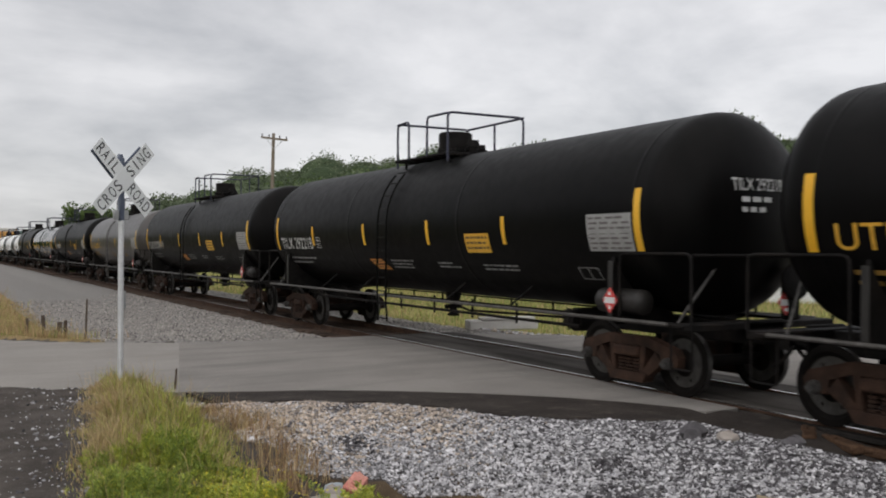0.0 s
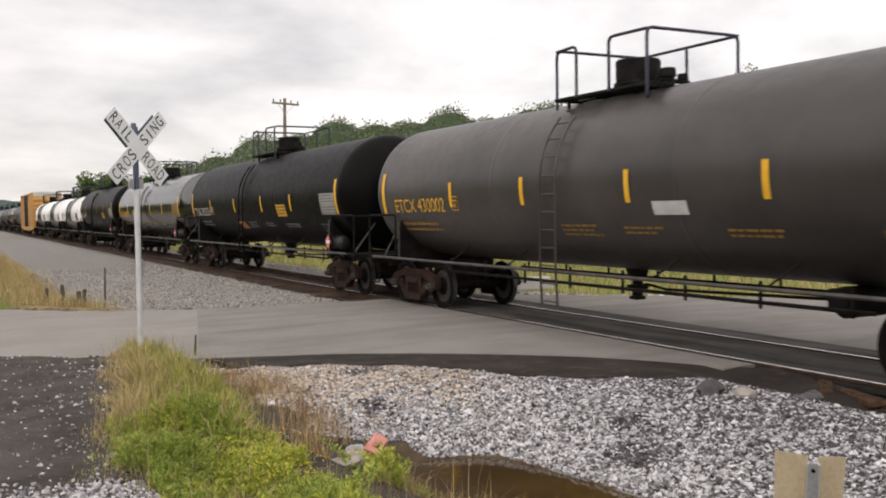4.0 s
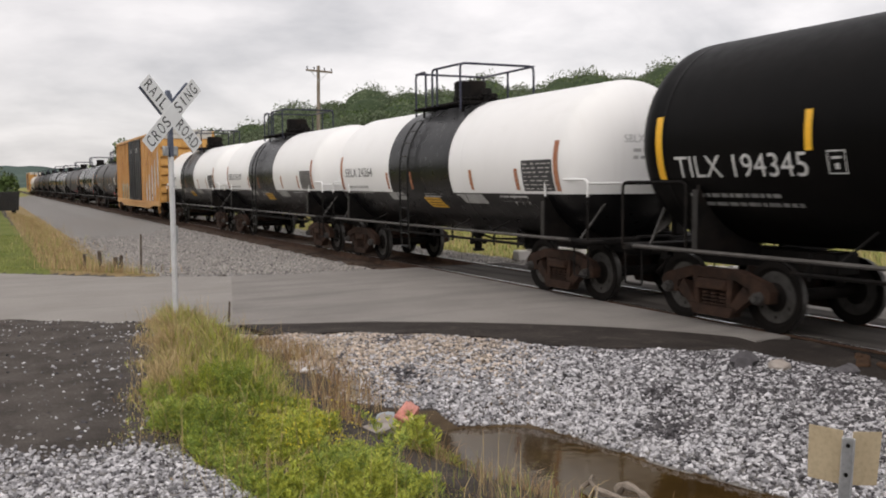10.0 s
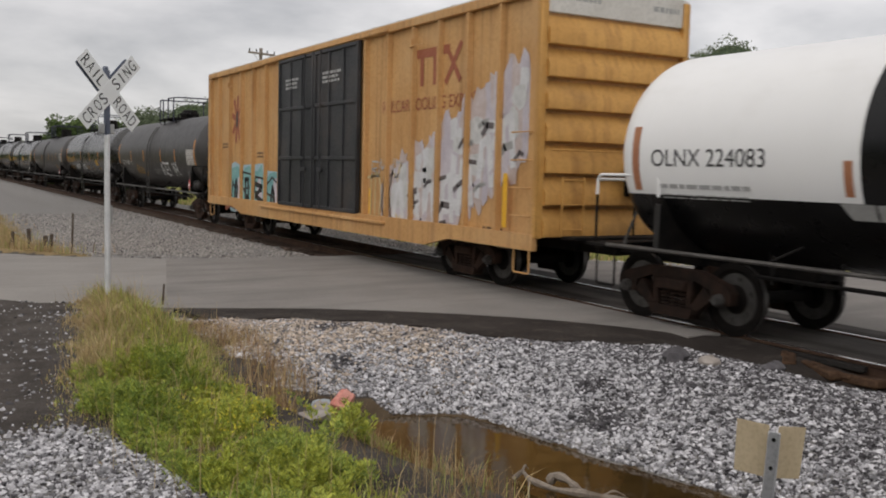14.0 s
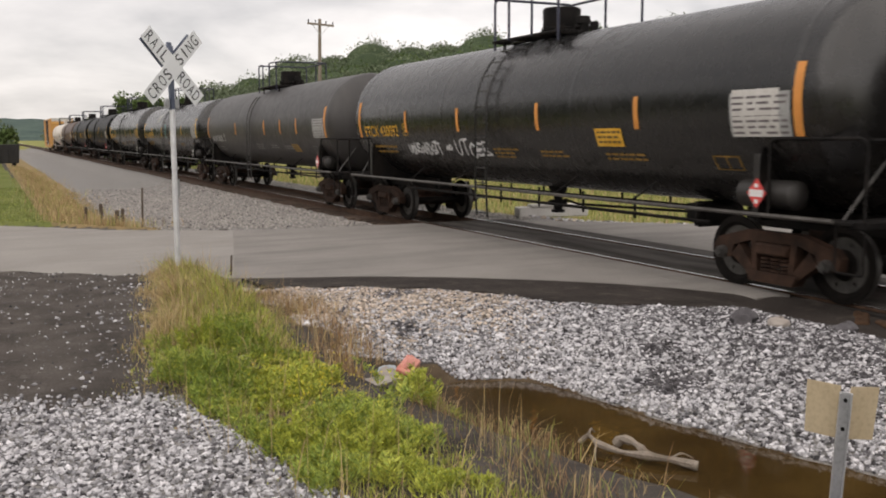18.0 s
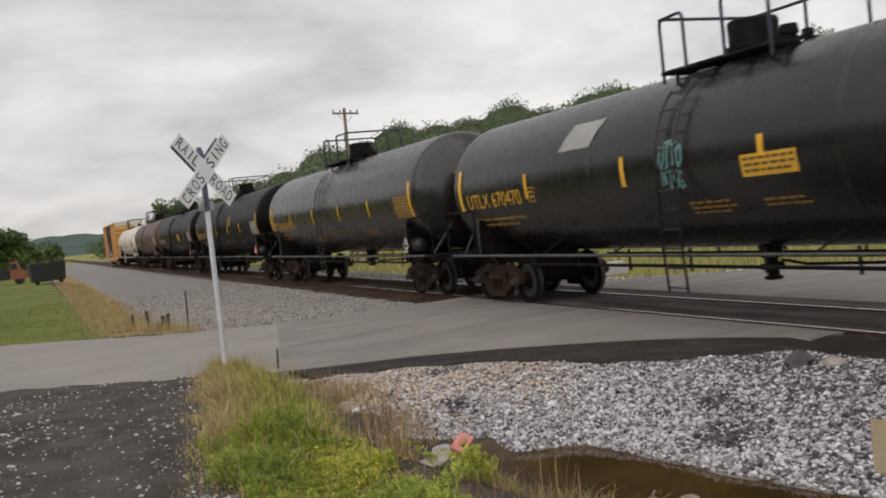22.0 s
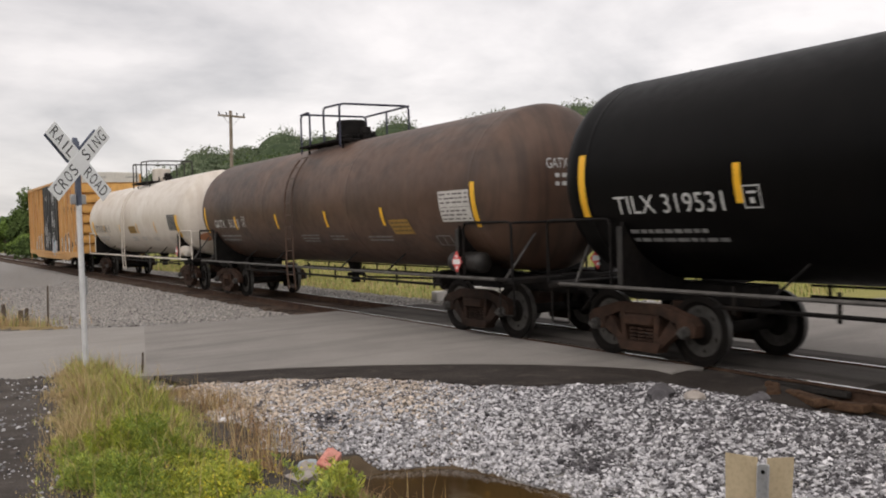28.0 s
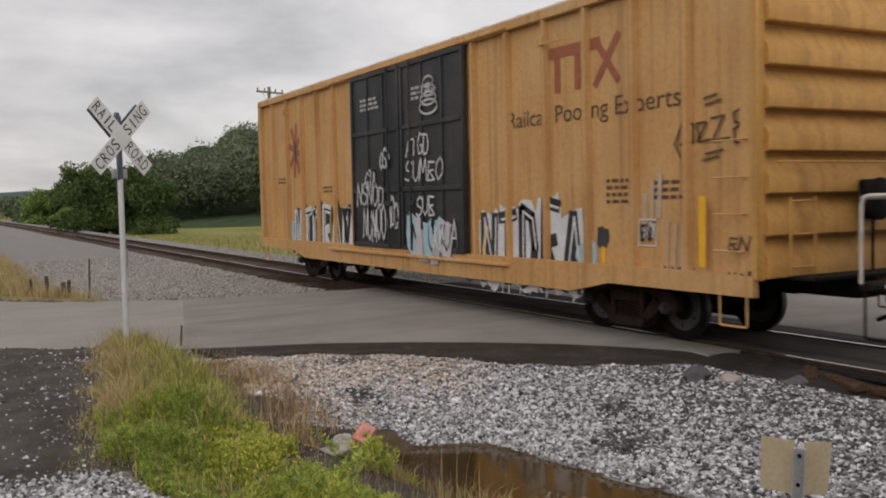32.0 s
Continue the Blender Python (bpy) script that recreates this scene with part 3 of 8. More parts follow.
def smooth01(a, b, x):
    t = np.clip((x - a) / (b - a), 0, 1)
    return t * t * (3 - 2 * t)

# ---- the plan ----
TRACK_X = 10.12          # centre line of the track, which runs along y
GAUGE = 1.505            # between the middles of the rail heads
SPEED = 10.38            # metres per second, towards -y
DITCH = np.array([(3.95, 9.4), (4.08, 8.2), (4.15, 7.4), (4.2, 6.8), (4.33, 6.2), (4.5, 5.4), (4.85, 4.2), (5.1, 2.0), (5.3, -4.0)])
NEAR_EDGE = [(-36, 44.0), (-10, 23.6), (0.13, 15.85), (1.67, 14.78), (2.43, 14.3), (3.2, 13.75), (5.0, 12.95), (6.05, 12.2), (7.05, 11.3), (7.8, 10.5), (8.3, 9.8), (8.7, 9.05), (9.6, 8.0), (11.0, 6.6), (13.0, 4.2), (20.0, -1.2), (60, -32)]
FAR_EDGE = [(-36, 54.0), (-10, 33.9), (0.2, 24.7), (2.6, 22.4), (4.85, 20.9), (6.3, 20.4), (7.5, 20.2), (9.0, 20.1), (10.3, 19.9), (11.6, 19.6), (12.8, 19.0), (13.9, 18.1), (16.0, 16.2), (19, 13.7), (24, 9.7), (32, 3.6), (70, -26)]
SEAM = 5.0               # the pale old road ends at this index along the edges


def ditch_dist(x, y):
    """Distance to the ditch's line, and the side (positive towards the track)."""
    best = np.full(np.shape(x), 1e9)
    side = np.ones(np.shape(x))
    for (ax, ay), (bx, by) in zip(DITCH[:-1], DITCH[1:]):
        dx, dy = bx - ax, by - ay
        t = np.clip(((x - ax) * dx + (y - ay) * dy) / (dx * dx + dy * dy), 0, 1)
        d = np.hypot(x - ax - t * dx, y - ay - t * dy)
        cr = dx * (y - ay) - dy * (x - ax)
        side = np.where(d < best, np.where(cr > 0, 1.0, -1.0), side)
        best = np.minimum(best, d)
    return best, side


def edge_y(edge, x):
    e = np.array(edge)
    return np.interp(x, e[:, 0], e[:, 1])


def height(x, y):
    x, y = np.asarray(x, float), np.asarray(y, float)
    h = 0.02 + 0.32 * smooth01(7.0, 0.0, y) * smooth01(5.0, 1.0, x)
    d, side = ditch_dist(x, y)
    depth = 0.62 * smooth01(10.0, 7.1, y)
    far_bank = np.interp(d, [0.12, 0.65, 1.0, 1.8, 3.0], [1.0, 0.80, 0.52, 0.24, 0.0])
    near_bank = np.interp(d, [0.12, 0.56, 0.84, 1.5], [1.0, 0.80, 0.52, 0.0])
    h = h - depth * np.where(side > 0, far_bank, near_bank)
    # below the road bed, so that the road lies on top
    onroad = smooth01(-0.5, 0.3, y - edge_y(NEAR_EDGE, x)) * smooth01(-0.5, 0.3, edge_y(FAR_EDGE, x) - y)
    h = np.where(onroad > 0, np.minimum(h, -0.09 * onroad + h * (1 - onroad)), h)
    low = smooth01(-0.15, 0.2, y - np.interp(x, [2.6, 3.35, 4.5, 5.5, 6.15, 6.9, 7.7, 8.35, 8.75, 8.95], [12.6, 12.1, 11.5, 10.8, 9.6, 8.95, 8.35, 7.35, 6.1, 4.6])) * smooth01(2.6, 3.4, x) * smooth01(12.0, 11.0, x)
    h = np.where(y < edge_y(NEAR_EDGE, x) + 0.4, h - 0.12 * low, h)
    # the land past the road: gravel strip, little ditch, lawn
    past = smooth01(0.0, 3.0, y - edge_y(FAR_EDGE, x))
    left = (x < TRACK_X)
    strip = -0.05 - 0.42 * smooth01(8.4, 6.6, x) + 0.28 * smooth01(3.4, 0.5, x) - 0.22 * np.exp(-((x - 2.9) / 0.5) ** 2)
    h = np.where(left, h * (1 - past) + strip * past, h)
    right = smooth01(11.8, 14.5, x)
    h = h * (1 - right) + right * (-0.08 - 0.5 * past)
    # ballast bed under the ties, away from the crossing
    bed = smooth01(TRACK_X - 2.3, TRACK_X - 1.5, x) * smooth01(TRACK_X + 2.3, TRACK_X + 1.5, x)
    h = h * (1 - bed) + bed * -0.215
    rough = 0.012 * np.sin(3.1 * x + 1.7 * y) + 0.01 * np.sin(5.3 * x - 4.1 * y)
    return h + rough


def spread(lo, hi, step, far_lo, far_hi, grow=1.28):
    mid = list(np.arange(lo, hi + 1e-6, step))
    a, s = [], step
    x = hi
    while x < far_hi:
        s *= grow
        x += s
        a.append(x)
    b, s, x = [], step, lo
    while x > far_lo:
        s *= grow
        x -= s
        b.append(x)
    return np.array(b[::-1] + mid + a)


def make_ground():
    xs, ys = spread(-7, 15, 0.16, -3000, 3000), spread(0, 40, 0.2, -600, 3500)
    X, Y = np.meshgrid(xs, ys)
    Z = height(X, Y)
    nx, ny = len(xs), len(ys)
    vs = np.stack([X.ravel(), Y.ravel(), Z.ravel()], 1)
    i = np.arange(nx * ny).reshape(ny, nx)
    fs = np.stack([i[:-1, :-1], i[:-1, 1:], i[1:, 1:], i[1:, :-1]], -1).reshape(-1, 4)
    me = bpy.data.meshes.new("ground")
    me.from_pydata(vs.tolist(), [], fs.tolist())
    me.materials.append(M["ground"])
    x, y = X.ravel(), Y.ravel()
    far_y = edge_y(FAR_EDGE, x)
    past = y > far_y
    d, side = ditch_dist(x, y)
    near = y < edge_y(NEAR_EDGE, x)
    masks = {}
    g = np.zeros(len(x))
    g[near & (((side > 0) & (d > 0.6)) | (y > 8.6)) & (x > 3.1) & (y < 11.6)] = 1
    g[(x < 1.5 - 0.14 * (y - 5)) & (y < 7.4) & (x > -9) & (y > 0.5)] = 1
    g[past & (x > 3.3) & (x < TRACK_X + 3.0)] = 1
    g[(x > TRACK_X - 3.5) & (x < TRACK_X + 3.2) & past] = 1
    g[(x > 8.7) & (x < TRACK_X + 3.2) & (y < 9.5)] = 0
    g[(x > 12.6) & (x < 18.5) & past & (y < far_y + 1.6)] = 1
    masks["gravel"] = g
    # the near-side lawn is unseen, added so the tanks reflect darker ground
    masks["lawn"] = ((past & (x < 1.5 - 0.01 * (y - 25))) | (near & ((x < -9.5) | (y < 0.2)) & (x < 3.5))).astype(float)
    masks["dry"] = (past & (x > 1.2) & (x < 3.5) & (y < 130)).astype(float) + ((side < 0) & (d < 1.2) & (x > 1.9) & near & (y > 9.5)) * 0.7
    masks["meadow"] = ((x > TRACK_X + 3.0) & (y > far_y + 1.4)).astype(float) + (x < -60) + (y > 220)
    masks["mud"] = (near & (d < 0.75) & (y < 8.5) & (x > 2.2)).astype(float)
    for k, v in masks.items():
        at = me.attributes.new(k, "FLOAT", "POINT")
        at.data.foreach_set("value", np.clip(v, 0, 1).astype(np.float32))
    me.polygons.foreach_set("use_smooth", [True] * len(me.polygons))
    solid("ground", me, None, "bare dirt, gravel, mown lawn and meadow running to the hills", "ground", kind="structure")


def strip_mesh(near, far, z_near, z_far, rows=6, thick=0.08):
    """A slab between two edges of as many points, with a skirt."""
    b = Build()
    n = len(near)
    vs = []
    for k in range(rows + 1):
        t = k / rows
        for (ax, ay), (bx, by), za, zb in zip(near, far, z_near, z_far):
            vs.append((ax + (bx - ax) * t, ay + (by - ay) * t, za + (zb - za) * t))
    b.add(vs, [(k * n + i, k * n + i + 1, (k + 1) * n + i + 1, (k + 1) * n + i) for k in range(rows) for i in range(n - 1)], 0, True)
    ring = [i for i in range(n)] + [k * n + n - 1 for k in range(1, rows + 1)] + [rows * n + i for i in range(n - 2, -1, -1)] + [k * n for k in range(rows - 1, 0, -1)]
    top = [vs[i] for i in ring]
    m = len(top)
    b.add(top + [(x, y, z - thick) for x, y, z in top], [(i, (i + 1) % m, m + (i + 1) % m, m + i) for i in range(m)])
    return b


def resample(edge, a, b, n):
    e = np.array(edge)
    t = np.linspace(a, b, n)
    i = np.arange(len(e))
    # soften the corners between the given points
    fx, fy = np.interp(t, i, e[:, 0]), np.interp(t, i, e[:, 1])
    for _ in range(2):
        fx[1:-1] = (fx[:-2] + 2 * fx[1:-1] + fx[2:]) / 4
        fy[1:-1] = (fy[:-2] + 2 * fy[1:-1] + fy[2:]) / 4
    return list(zip(fx, fy))


def road_z(pts):
    """Level with the rail heads at the crossing, a little lower away from it."""
    return [-0.012 - 0.05 * float(smooth01(2.0, 7.0, abs(x - TRACK_X))) for x, y in pts]


def make_road():
    a, b = resample(NEAR_EDGE, 0, SEAM, 60), resample(FAR_EDGE, 0, SEAM - 1.0, 60)
    solid("road", strip_mesh(a, b, road_z(a), road_z(b), 10), M["old_road"], "pale worn asphalt road leading up to the crossing", "road", kind="structure")
    a, b = resample(NEAR_EDGE, SEAM, 11.0, 60), resample(FAR_EDGE, SEAM - 1.0, 6.80, 60)
    zz = lambda p: [z + 0.004 for z in road_z(p)]
    # the patch stops at the track's field side
    a = [(min(x, TRACK_X - 1.45), y) for x, y in a]
    b = [(min(x, TRACK_X - 1.45), y) for x, y in b]
    solid("road_approach", strip_mesh(a, b, zz(a), zz(b), 14), M["new_road"], "grey asphalt patch between the old road and the rails", "road", kind="structure")
    xs = [TRACK_X + 1.45, 12.4, 14, 17, 22, 30, 45, 60]
    a = [(x, float(edge_y(NEAR_EDGE, x)) - (0.2 if x < 14 else 0)) for x in xs]
    b = [(x, float(edge_y(FAR_EDGE, x))) for x in xs]
    solid("road_beyond", strip_mesh(a, b, road_z(a), road_z(b), 8), M["new_road"], "grey asphalt road on the far side of the rails", "road", kind="structure")
    # dark crumbling edge of the patch, falling to the gravel
    a = resample(NEAR_EDGE, SEAM + 0.05, 11.62, 40)
    low = [(3.35, 12.1), (4.5, 11.5), (5.5, 10.8), (6.15, 9.6), (6.9, 8.95), (7.7, 8.35), (8.35, 7.35), (8.75, 6.1), (8.95, 4.6)]
    b = resample(low, 0, len(low) - 1, 40)
    rnd = random.Random(4)
    b = [(x + rnd.uniform(-0.06, 0.06), y + rnd.uniform(-0.06, 0.06)) for x, y in b]
    solid("road_edge", strip_mesh(b, a, [float(height(x, y - 0.3)) + 0.015 for x, y in b], [z - 0.004 for z in road_z(a)], 6), M["dark_road"], "dark crumbling asphalt edge of the road", "road edge", kind="structure")


def make_track():
    rail_prof = [(-0.075, -0.17), (0.075, -0.17), (0.075, -0.158), (0.012, -0.145), (0.009, -0.045), (0.036, -0.035), (0.036, -0.006), (0.028, 0.0), (-0.028, 0.0), (-0.036, -0.006), (-0.036, -0.035), (-0.009, -0.045), (-0.012, -0.145), (-0.075, -0.158)]
    for sgn, nm in ((-1, "near"), (1, "far")):
        rail = thing("rail", "steel rail with a polished head and rusty web", "rail", pose(TRACK_X + sgn * GAUGE / 2, 0, 0), "rails of the track", "structure")
        b = Build()
        b.prism([(x, z) for x, z in rail_prof], -120, 700, "y", 0)
        part("rail_body", b, M["railweb"], rail)
        b = Build()
        b.prism([(-0.030, -0.0005), (0.030, -0.0005), (0.026, 0.003), (-0.026, 0.003)], -120, 700, "y", 0)
        part("running_surface", b, M["railhead"], rail, "polished steel running surface")
    # flangeway filler and asphalt panels at the crossing
    cross = thing("crossing_surface", "dark asphalt crossing panels flush between the rails", "crossing", None, "", "structure")
    y0, y1 = 6.6, 20.2
    for cx, w, mt in ((TRACK_X, GAUGE - 0.24, "panel_road"), (TRACK_X - 1.15, 0.58, "new_road"), (TRACK_X + 1.12, 0.62, "panel_road")):
        b = Build()
        q = 8.75 if cx < TRACK_X - 1 else y0
        b.box((cx, (q + y1) / 2, -0.053), (w, y1 - q, 0.09), 0.006)
        part("crossing_panel", b, M[mt], cross)
    for sgn in (-1, 1):
        for off in (-0.085, 0.085):
            b = Build()
            b.box((TRACK_X + sgn * GAUGE / 2 + off, (y0 + y1) / 2, -0.075), (0.09, y1 - y0, 0.07), 0.01)
            part("flangeway_filler", b, M["rubber"], cross)
    track = thing("track_ties", "weathered timber ties in grey ballast", "railway ties", None, "", "structure")
    b = Build()
    b.box((0, 0, -0.235), (2.6, 0.23, 0.16), 0.015)
    tie = b.mesh("tie", [M["tie"]])
    rnd = random.Random(2)
    ys = [y for y in np.arange(-4.0, 130.0, 0.54) if not (6.7 < y < 20.1)]
    for y in ys:
        part("tie", tie, None, track, at=pose(TRACK_X + rnd.uniform(-0.05, 0.05), y, rnd.uniform(-0.01, 0.006), 0, 0, rnd.uniform(-1.2, 1.2)))
    b = Build()
    for y in np.arange(130.0, 420.0, 0.54):
        b.box((TRACK_X, y, -0.235), (2.6, 0.23, 0.16), 0.015)
    me = b.mesh("far_ties", [M["tie"]], False)
    part("far_ties", me, None, track)["kind"] = "stuff"


STONE = [(1, 0, 0), (-1, 0, 0), (0, 1, 0), (0, -1, 0), (0, 0, 1), (0, 0, -1), (0.6, 0.6, 0.55), (-0.6, 0.55, 0.6), (-0.55, -0.6, 0.6), (0.6, -0.6, 0.55)]
STONE_F = [(4, 0, 6), (4, 6, 2), (4, 2, 7), (4, 7, 1), (4, 1, 8), (4, 8, 3), (4, 3, 9), (4, 9, 0), (6, 0, 2), (7, 2, 1), (8, 1, 3), (9, 3, 0), (5, 2, 0), (5, 1, 2), (5, 3, 1), (5, 0, 3)]


def stones(name, pts, sizes, mats, slots, label, category, rng, plain=False):
    """Loose stones as one sheet of real pieces."""
    n = len(pts)
    base = np.array(STONE[:6]) if plain else np.array(STONE)
    fc = np.array([(4, 0, 2), (4, 2, 1), (4, 1, 3), (4, 3, 0), (5, 2, 0), (5, 1, 2), (5, 3, 1), (5, 0, 3)]) if plain else np.array(STONE_F)
    v = base[None] * (1 + rng.uniform(-0.28, 0.28, (n, len(base), 1)))
    v = v * rng.uniform(0.65, 1.25, (n, 1, 3)) * np.asarray(sizes)[:, None, None]
    q = rng.normal(size=(n, 4))
    q /= np.linalg.norm(q, axis=1, keepdims=True)
    w, x, y, z = q.T
    R = np.stack([1 - 2 * (y * y + z * z), 2 * (x * y - z * w), 2 * (x * z + y * w), 2 * (x * y + z * w), 1 - 2 * (x * x + z * z), 2 * (y * z - x * w), 2 * (x * z - y * w), 2 * (y * z + x * w), 1 - 2 * (x * x + y * y)], 1).reshape(n, 3, 3)
    v = np.einsum("nij,nkj->nki", R, v)
    v[..., 2] *= 0.8
    v += np.asarray(pts)[:, None, :]
    f = fc[None] + (np.arange(n) * len(base))[:, None, None]
    me = bpy.data.meshes.new(name)
    me.from_pydata(v.reshape(-1, 3).tolist(), [], f.reshape(-1, 3).tolist())
    for m in mats:
        me.materials.append(m)
    me.polygons.foreach_set("material_index", np.repeat(np.asarray(slots, np.int32), len(fc)))
    return solid(name, me, None, label, category, kind="stuff")


def scatter(rng, n, x0, x1, y0, y1, keep):
    p = np.stack([rng.uniform(x0, x1, n), rng.uniform(y0, y1, n)], 1)
    return p[keep(p[:, 0], p[:, 1])]


LOW_EDGE = [(2.6, 12.6)] + [(3.35, 12.1), (4.5, 11.5), (5.5, 10.8), (6.15, 9.6), (6.9, 8.95), (7.7, 8.35), (8.35, 7.35), (8.75, 6.1), (8.95, 4.6)]
DARK_SPOTS = ((5.98, 7.35, 0.24), (5.57, 6.72, 0.26), (6.05, 6.95, 0.16), (4.05, 9.3, 0.2), (5.5, 6.5, 0.2), (4.6, 10.9, 0.3))


def make_gravel():
    rng = np.random.default_rng(7)

    def near_bank(x, y):
        d, side = ditch_dist(x, y)
        return (((side > 0) & (height(x, y) > -0.40)) | ((y > 8.55) & (x > 3.05 + 0.25 * np.sin(5 * y)))) & (y < edge_y(LOW_EDGE, x) + 0.1) & ((x > 2.9) | (y > 10.4))
    p = scatter(rng, 150000, 2.7, 9.0, 2.6, 12.4, near_bank)
    z = height(p[:, 0], p[:, 1])
    sz = rng.uniform(0.012, 0.028, len(p)) * (1 + 0.6 * (rng.random(len(p)) > 0.94))
    warm = smooth01(8.2, 10.4, p[:, 1] + 0.25 * np.sin(4 * p[:, 0])) * smooth01(6.6, 5.4, p[:, 0])
    slot = np.where(rng.random(len(p)) < 0.75 * warm, 1, 0)
    for cx, cy, r in DARK_SPOTS:
        dd = np.hypot(p[:, 0] - cx, (p[:, 1] - cy) * 1.2)
        slot = np.where((dd < r * (0.7 + 0.6 * rng.random(len(p)))) & (rng.random(len(p)) < 0.6), 2, slot)
    slot = np.where(rng.random(len(p)) < 0.12 + 0.46 * smooth01(4.6, 8.0, p[:, 0]), 2, slot)
    stones("bank_gravel", np.stack([p[:, 0], p[:, 1], z + sz * 0.3], 1), sz, [M["stone"], M["stone_tan"], M["stone_dark"]], slot, "loose pale crushed limestone on the ditch bank", "gravel", rng, True)
    # driveway gravel by the weeds
    p = scatter(rng, 46000, -5.0, 2.2, 3.2, 7.9, lambda x, y: x < 1.55 - 0.15 * (y - 5) - 0.25 * np.maximum(0, y - 6.9))
    p = p[rng.random(len(p)) < smooth01(8.0, 7.0, p[:, 1] + 0.25 * np.sin(2.3 * p[:, 0]))]
    z = height(p[:, 0], p[:, 1])
    sz = rng.uniform(0.011, 0.027, len(p))
    stones("driveway_gravel", np.stack([p[:, 0], p[:, 1], z + sz * 0.3], 1), sz, [M["stone"], M["stone_dark"]], np.where(rng.random(len(p)) < 0.15, 1, 0), "pale crushed stone of a gravel driveway", "gravel", rng, True)
    # stones strewn over the dark dirt
    p = scatter(rng, 13000, -7.0, 2.4, 6.8, 15.2, lambda x, y: (y < edge_y(NEAR_EDGE, x) - 0.1))
    keep = rng.random(len(p)) < 0.25 + 0.6 * (np.sin(2.1 * p[:, 0] + 1.3 * p[:, 1]) * np.sin(1.7 * p[:, 1] - 0.6 * p[:, 0]) > 0.25)
    p = p[keep]
    z = height(p[:, 0], p[:, 1])
    sz = 0.006 + 0.022 * rng.random(len(p)) ** 2
    stones("strewn_stones", np.stack([p[:, 0], p[:, 1], z + sz * 0.2], 1), sz, [M["stone"], M["stone_dark"]], np.where(rng.random(len(p)) < 0.3, 1, 0), "scattered pale stones on dark packed dirt", "stones", rng, True)
    # ballast strip past the road, finer with distance

    def strip(x, y):
        return (y > edge_y(FAR_EDGE, x) + 0.05) & (np.abs(x - TRACK_X) > 1.35)
    p = scatter(rng, 62000, 3.2, 12.6, 20, 48, strip)
    p = p[rng.random(len(p)) < smooth01(60, 22, p[:, 1])]
    z = height(p[:, 0], p[:, 1])
    sz = rng.uniform(0.016, 0.036, len(p))
    stones("track_ballast", np.stack([p[:, 0], p[:, 1], z + sz * 0.3], 1), sz, [M["ballast"], M["stone_dark"]], np.where(rng.random(len(p)) < 0.1, 1, 0), "grey crushed stone ballast beside the track", "ballast", rng, True)
    p = scatter(rng, 11000, 8.5, 12.4, -2.0, 8.0, lambda x, y: (np.abs(np.abs(x - TRACK_X) - GAUGE / 2) > 0.1) & ((x > 9.42) | (y < 7.0)) & (y < np.where(np.abs(x - TRACK_X) < 0.75, 6.5, 9.0)) & (y < edge_y(NEAR_EDGE, x) - 0.2))
    z = height(p[:, 0], p[:, 1])
    sz = rng.uniform(0.025, 0.05, len(p))
    stones("near_ballast", np.stack([p[:, 0], p[:, 1], z + sz * 0.3], 1), sz, [M["ballast"], M["stone_dark"], M["tie"]], rng.choice([0, 1, 1, 2, 2], len(p)), "grimy crushed stone ballast between the ties", "ballast", rng, True)


def make_water():
    b = Build()
    xs, ys = np.linspace(2.5, 7.2, 12), np.linspace(-3.5, 9.3, 30)
    vs = [(x, y, -0.41) for y in ys for x in xs]
    b.add(vs, [(j * 12 + i, j * 12 + i + 1, (j + 1) * 12 + i + 1, (j + 1) * 12 + i) for j in range(29) for i in range(11)], 0, True)
    solid("water", b, M["water"], "brown muddy water standing in the ditch", "water", kind="structure")


make_ground()
make_road()
make_track()
make_water()

# ---- rolling stock: a car's own space has y along the train, -x towards the road side, z = 0 on the rail heads ----
WHEEL_R = 0.46


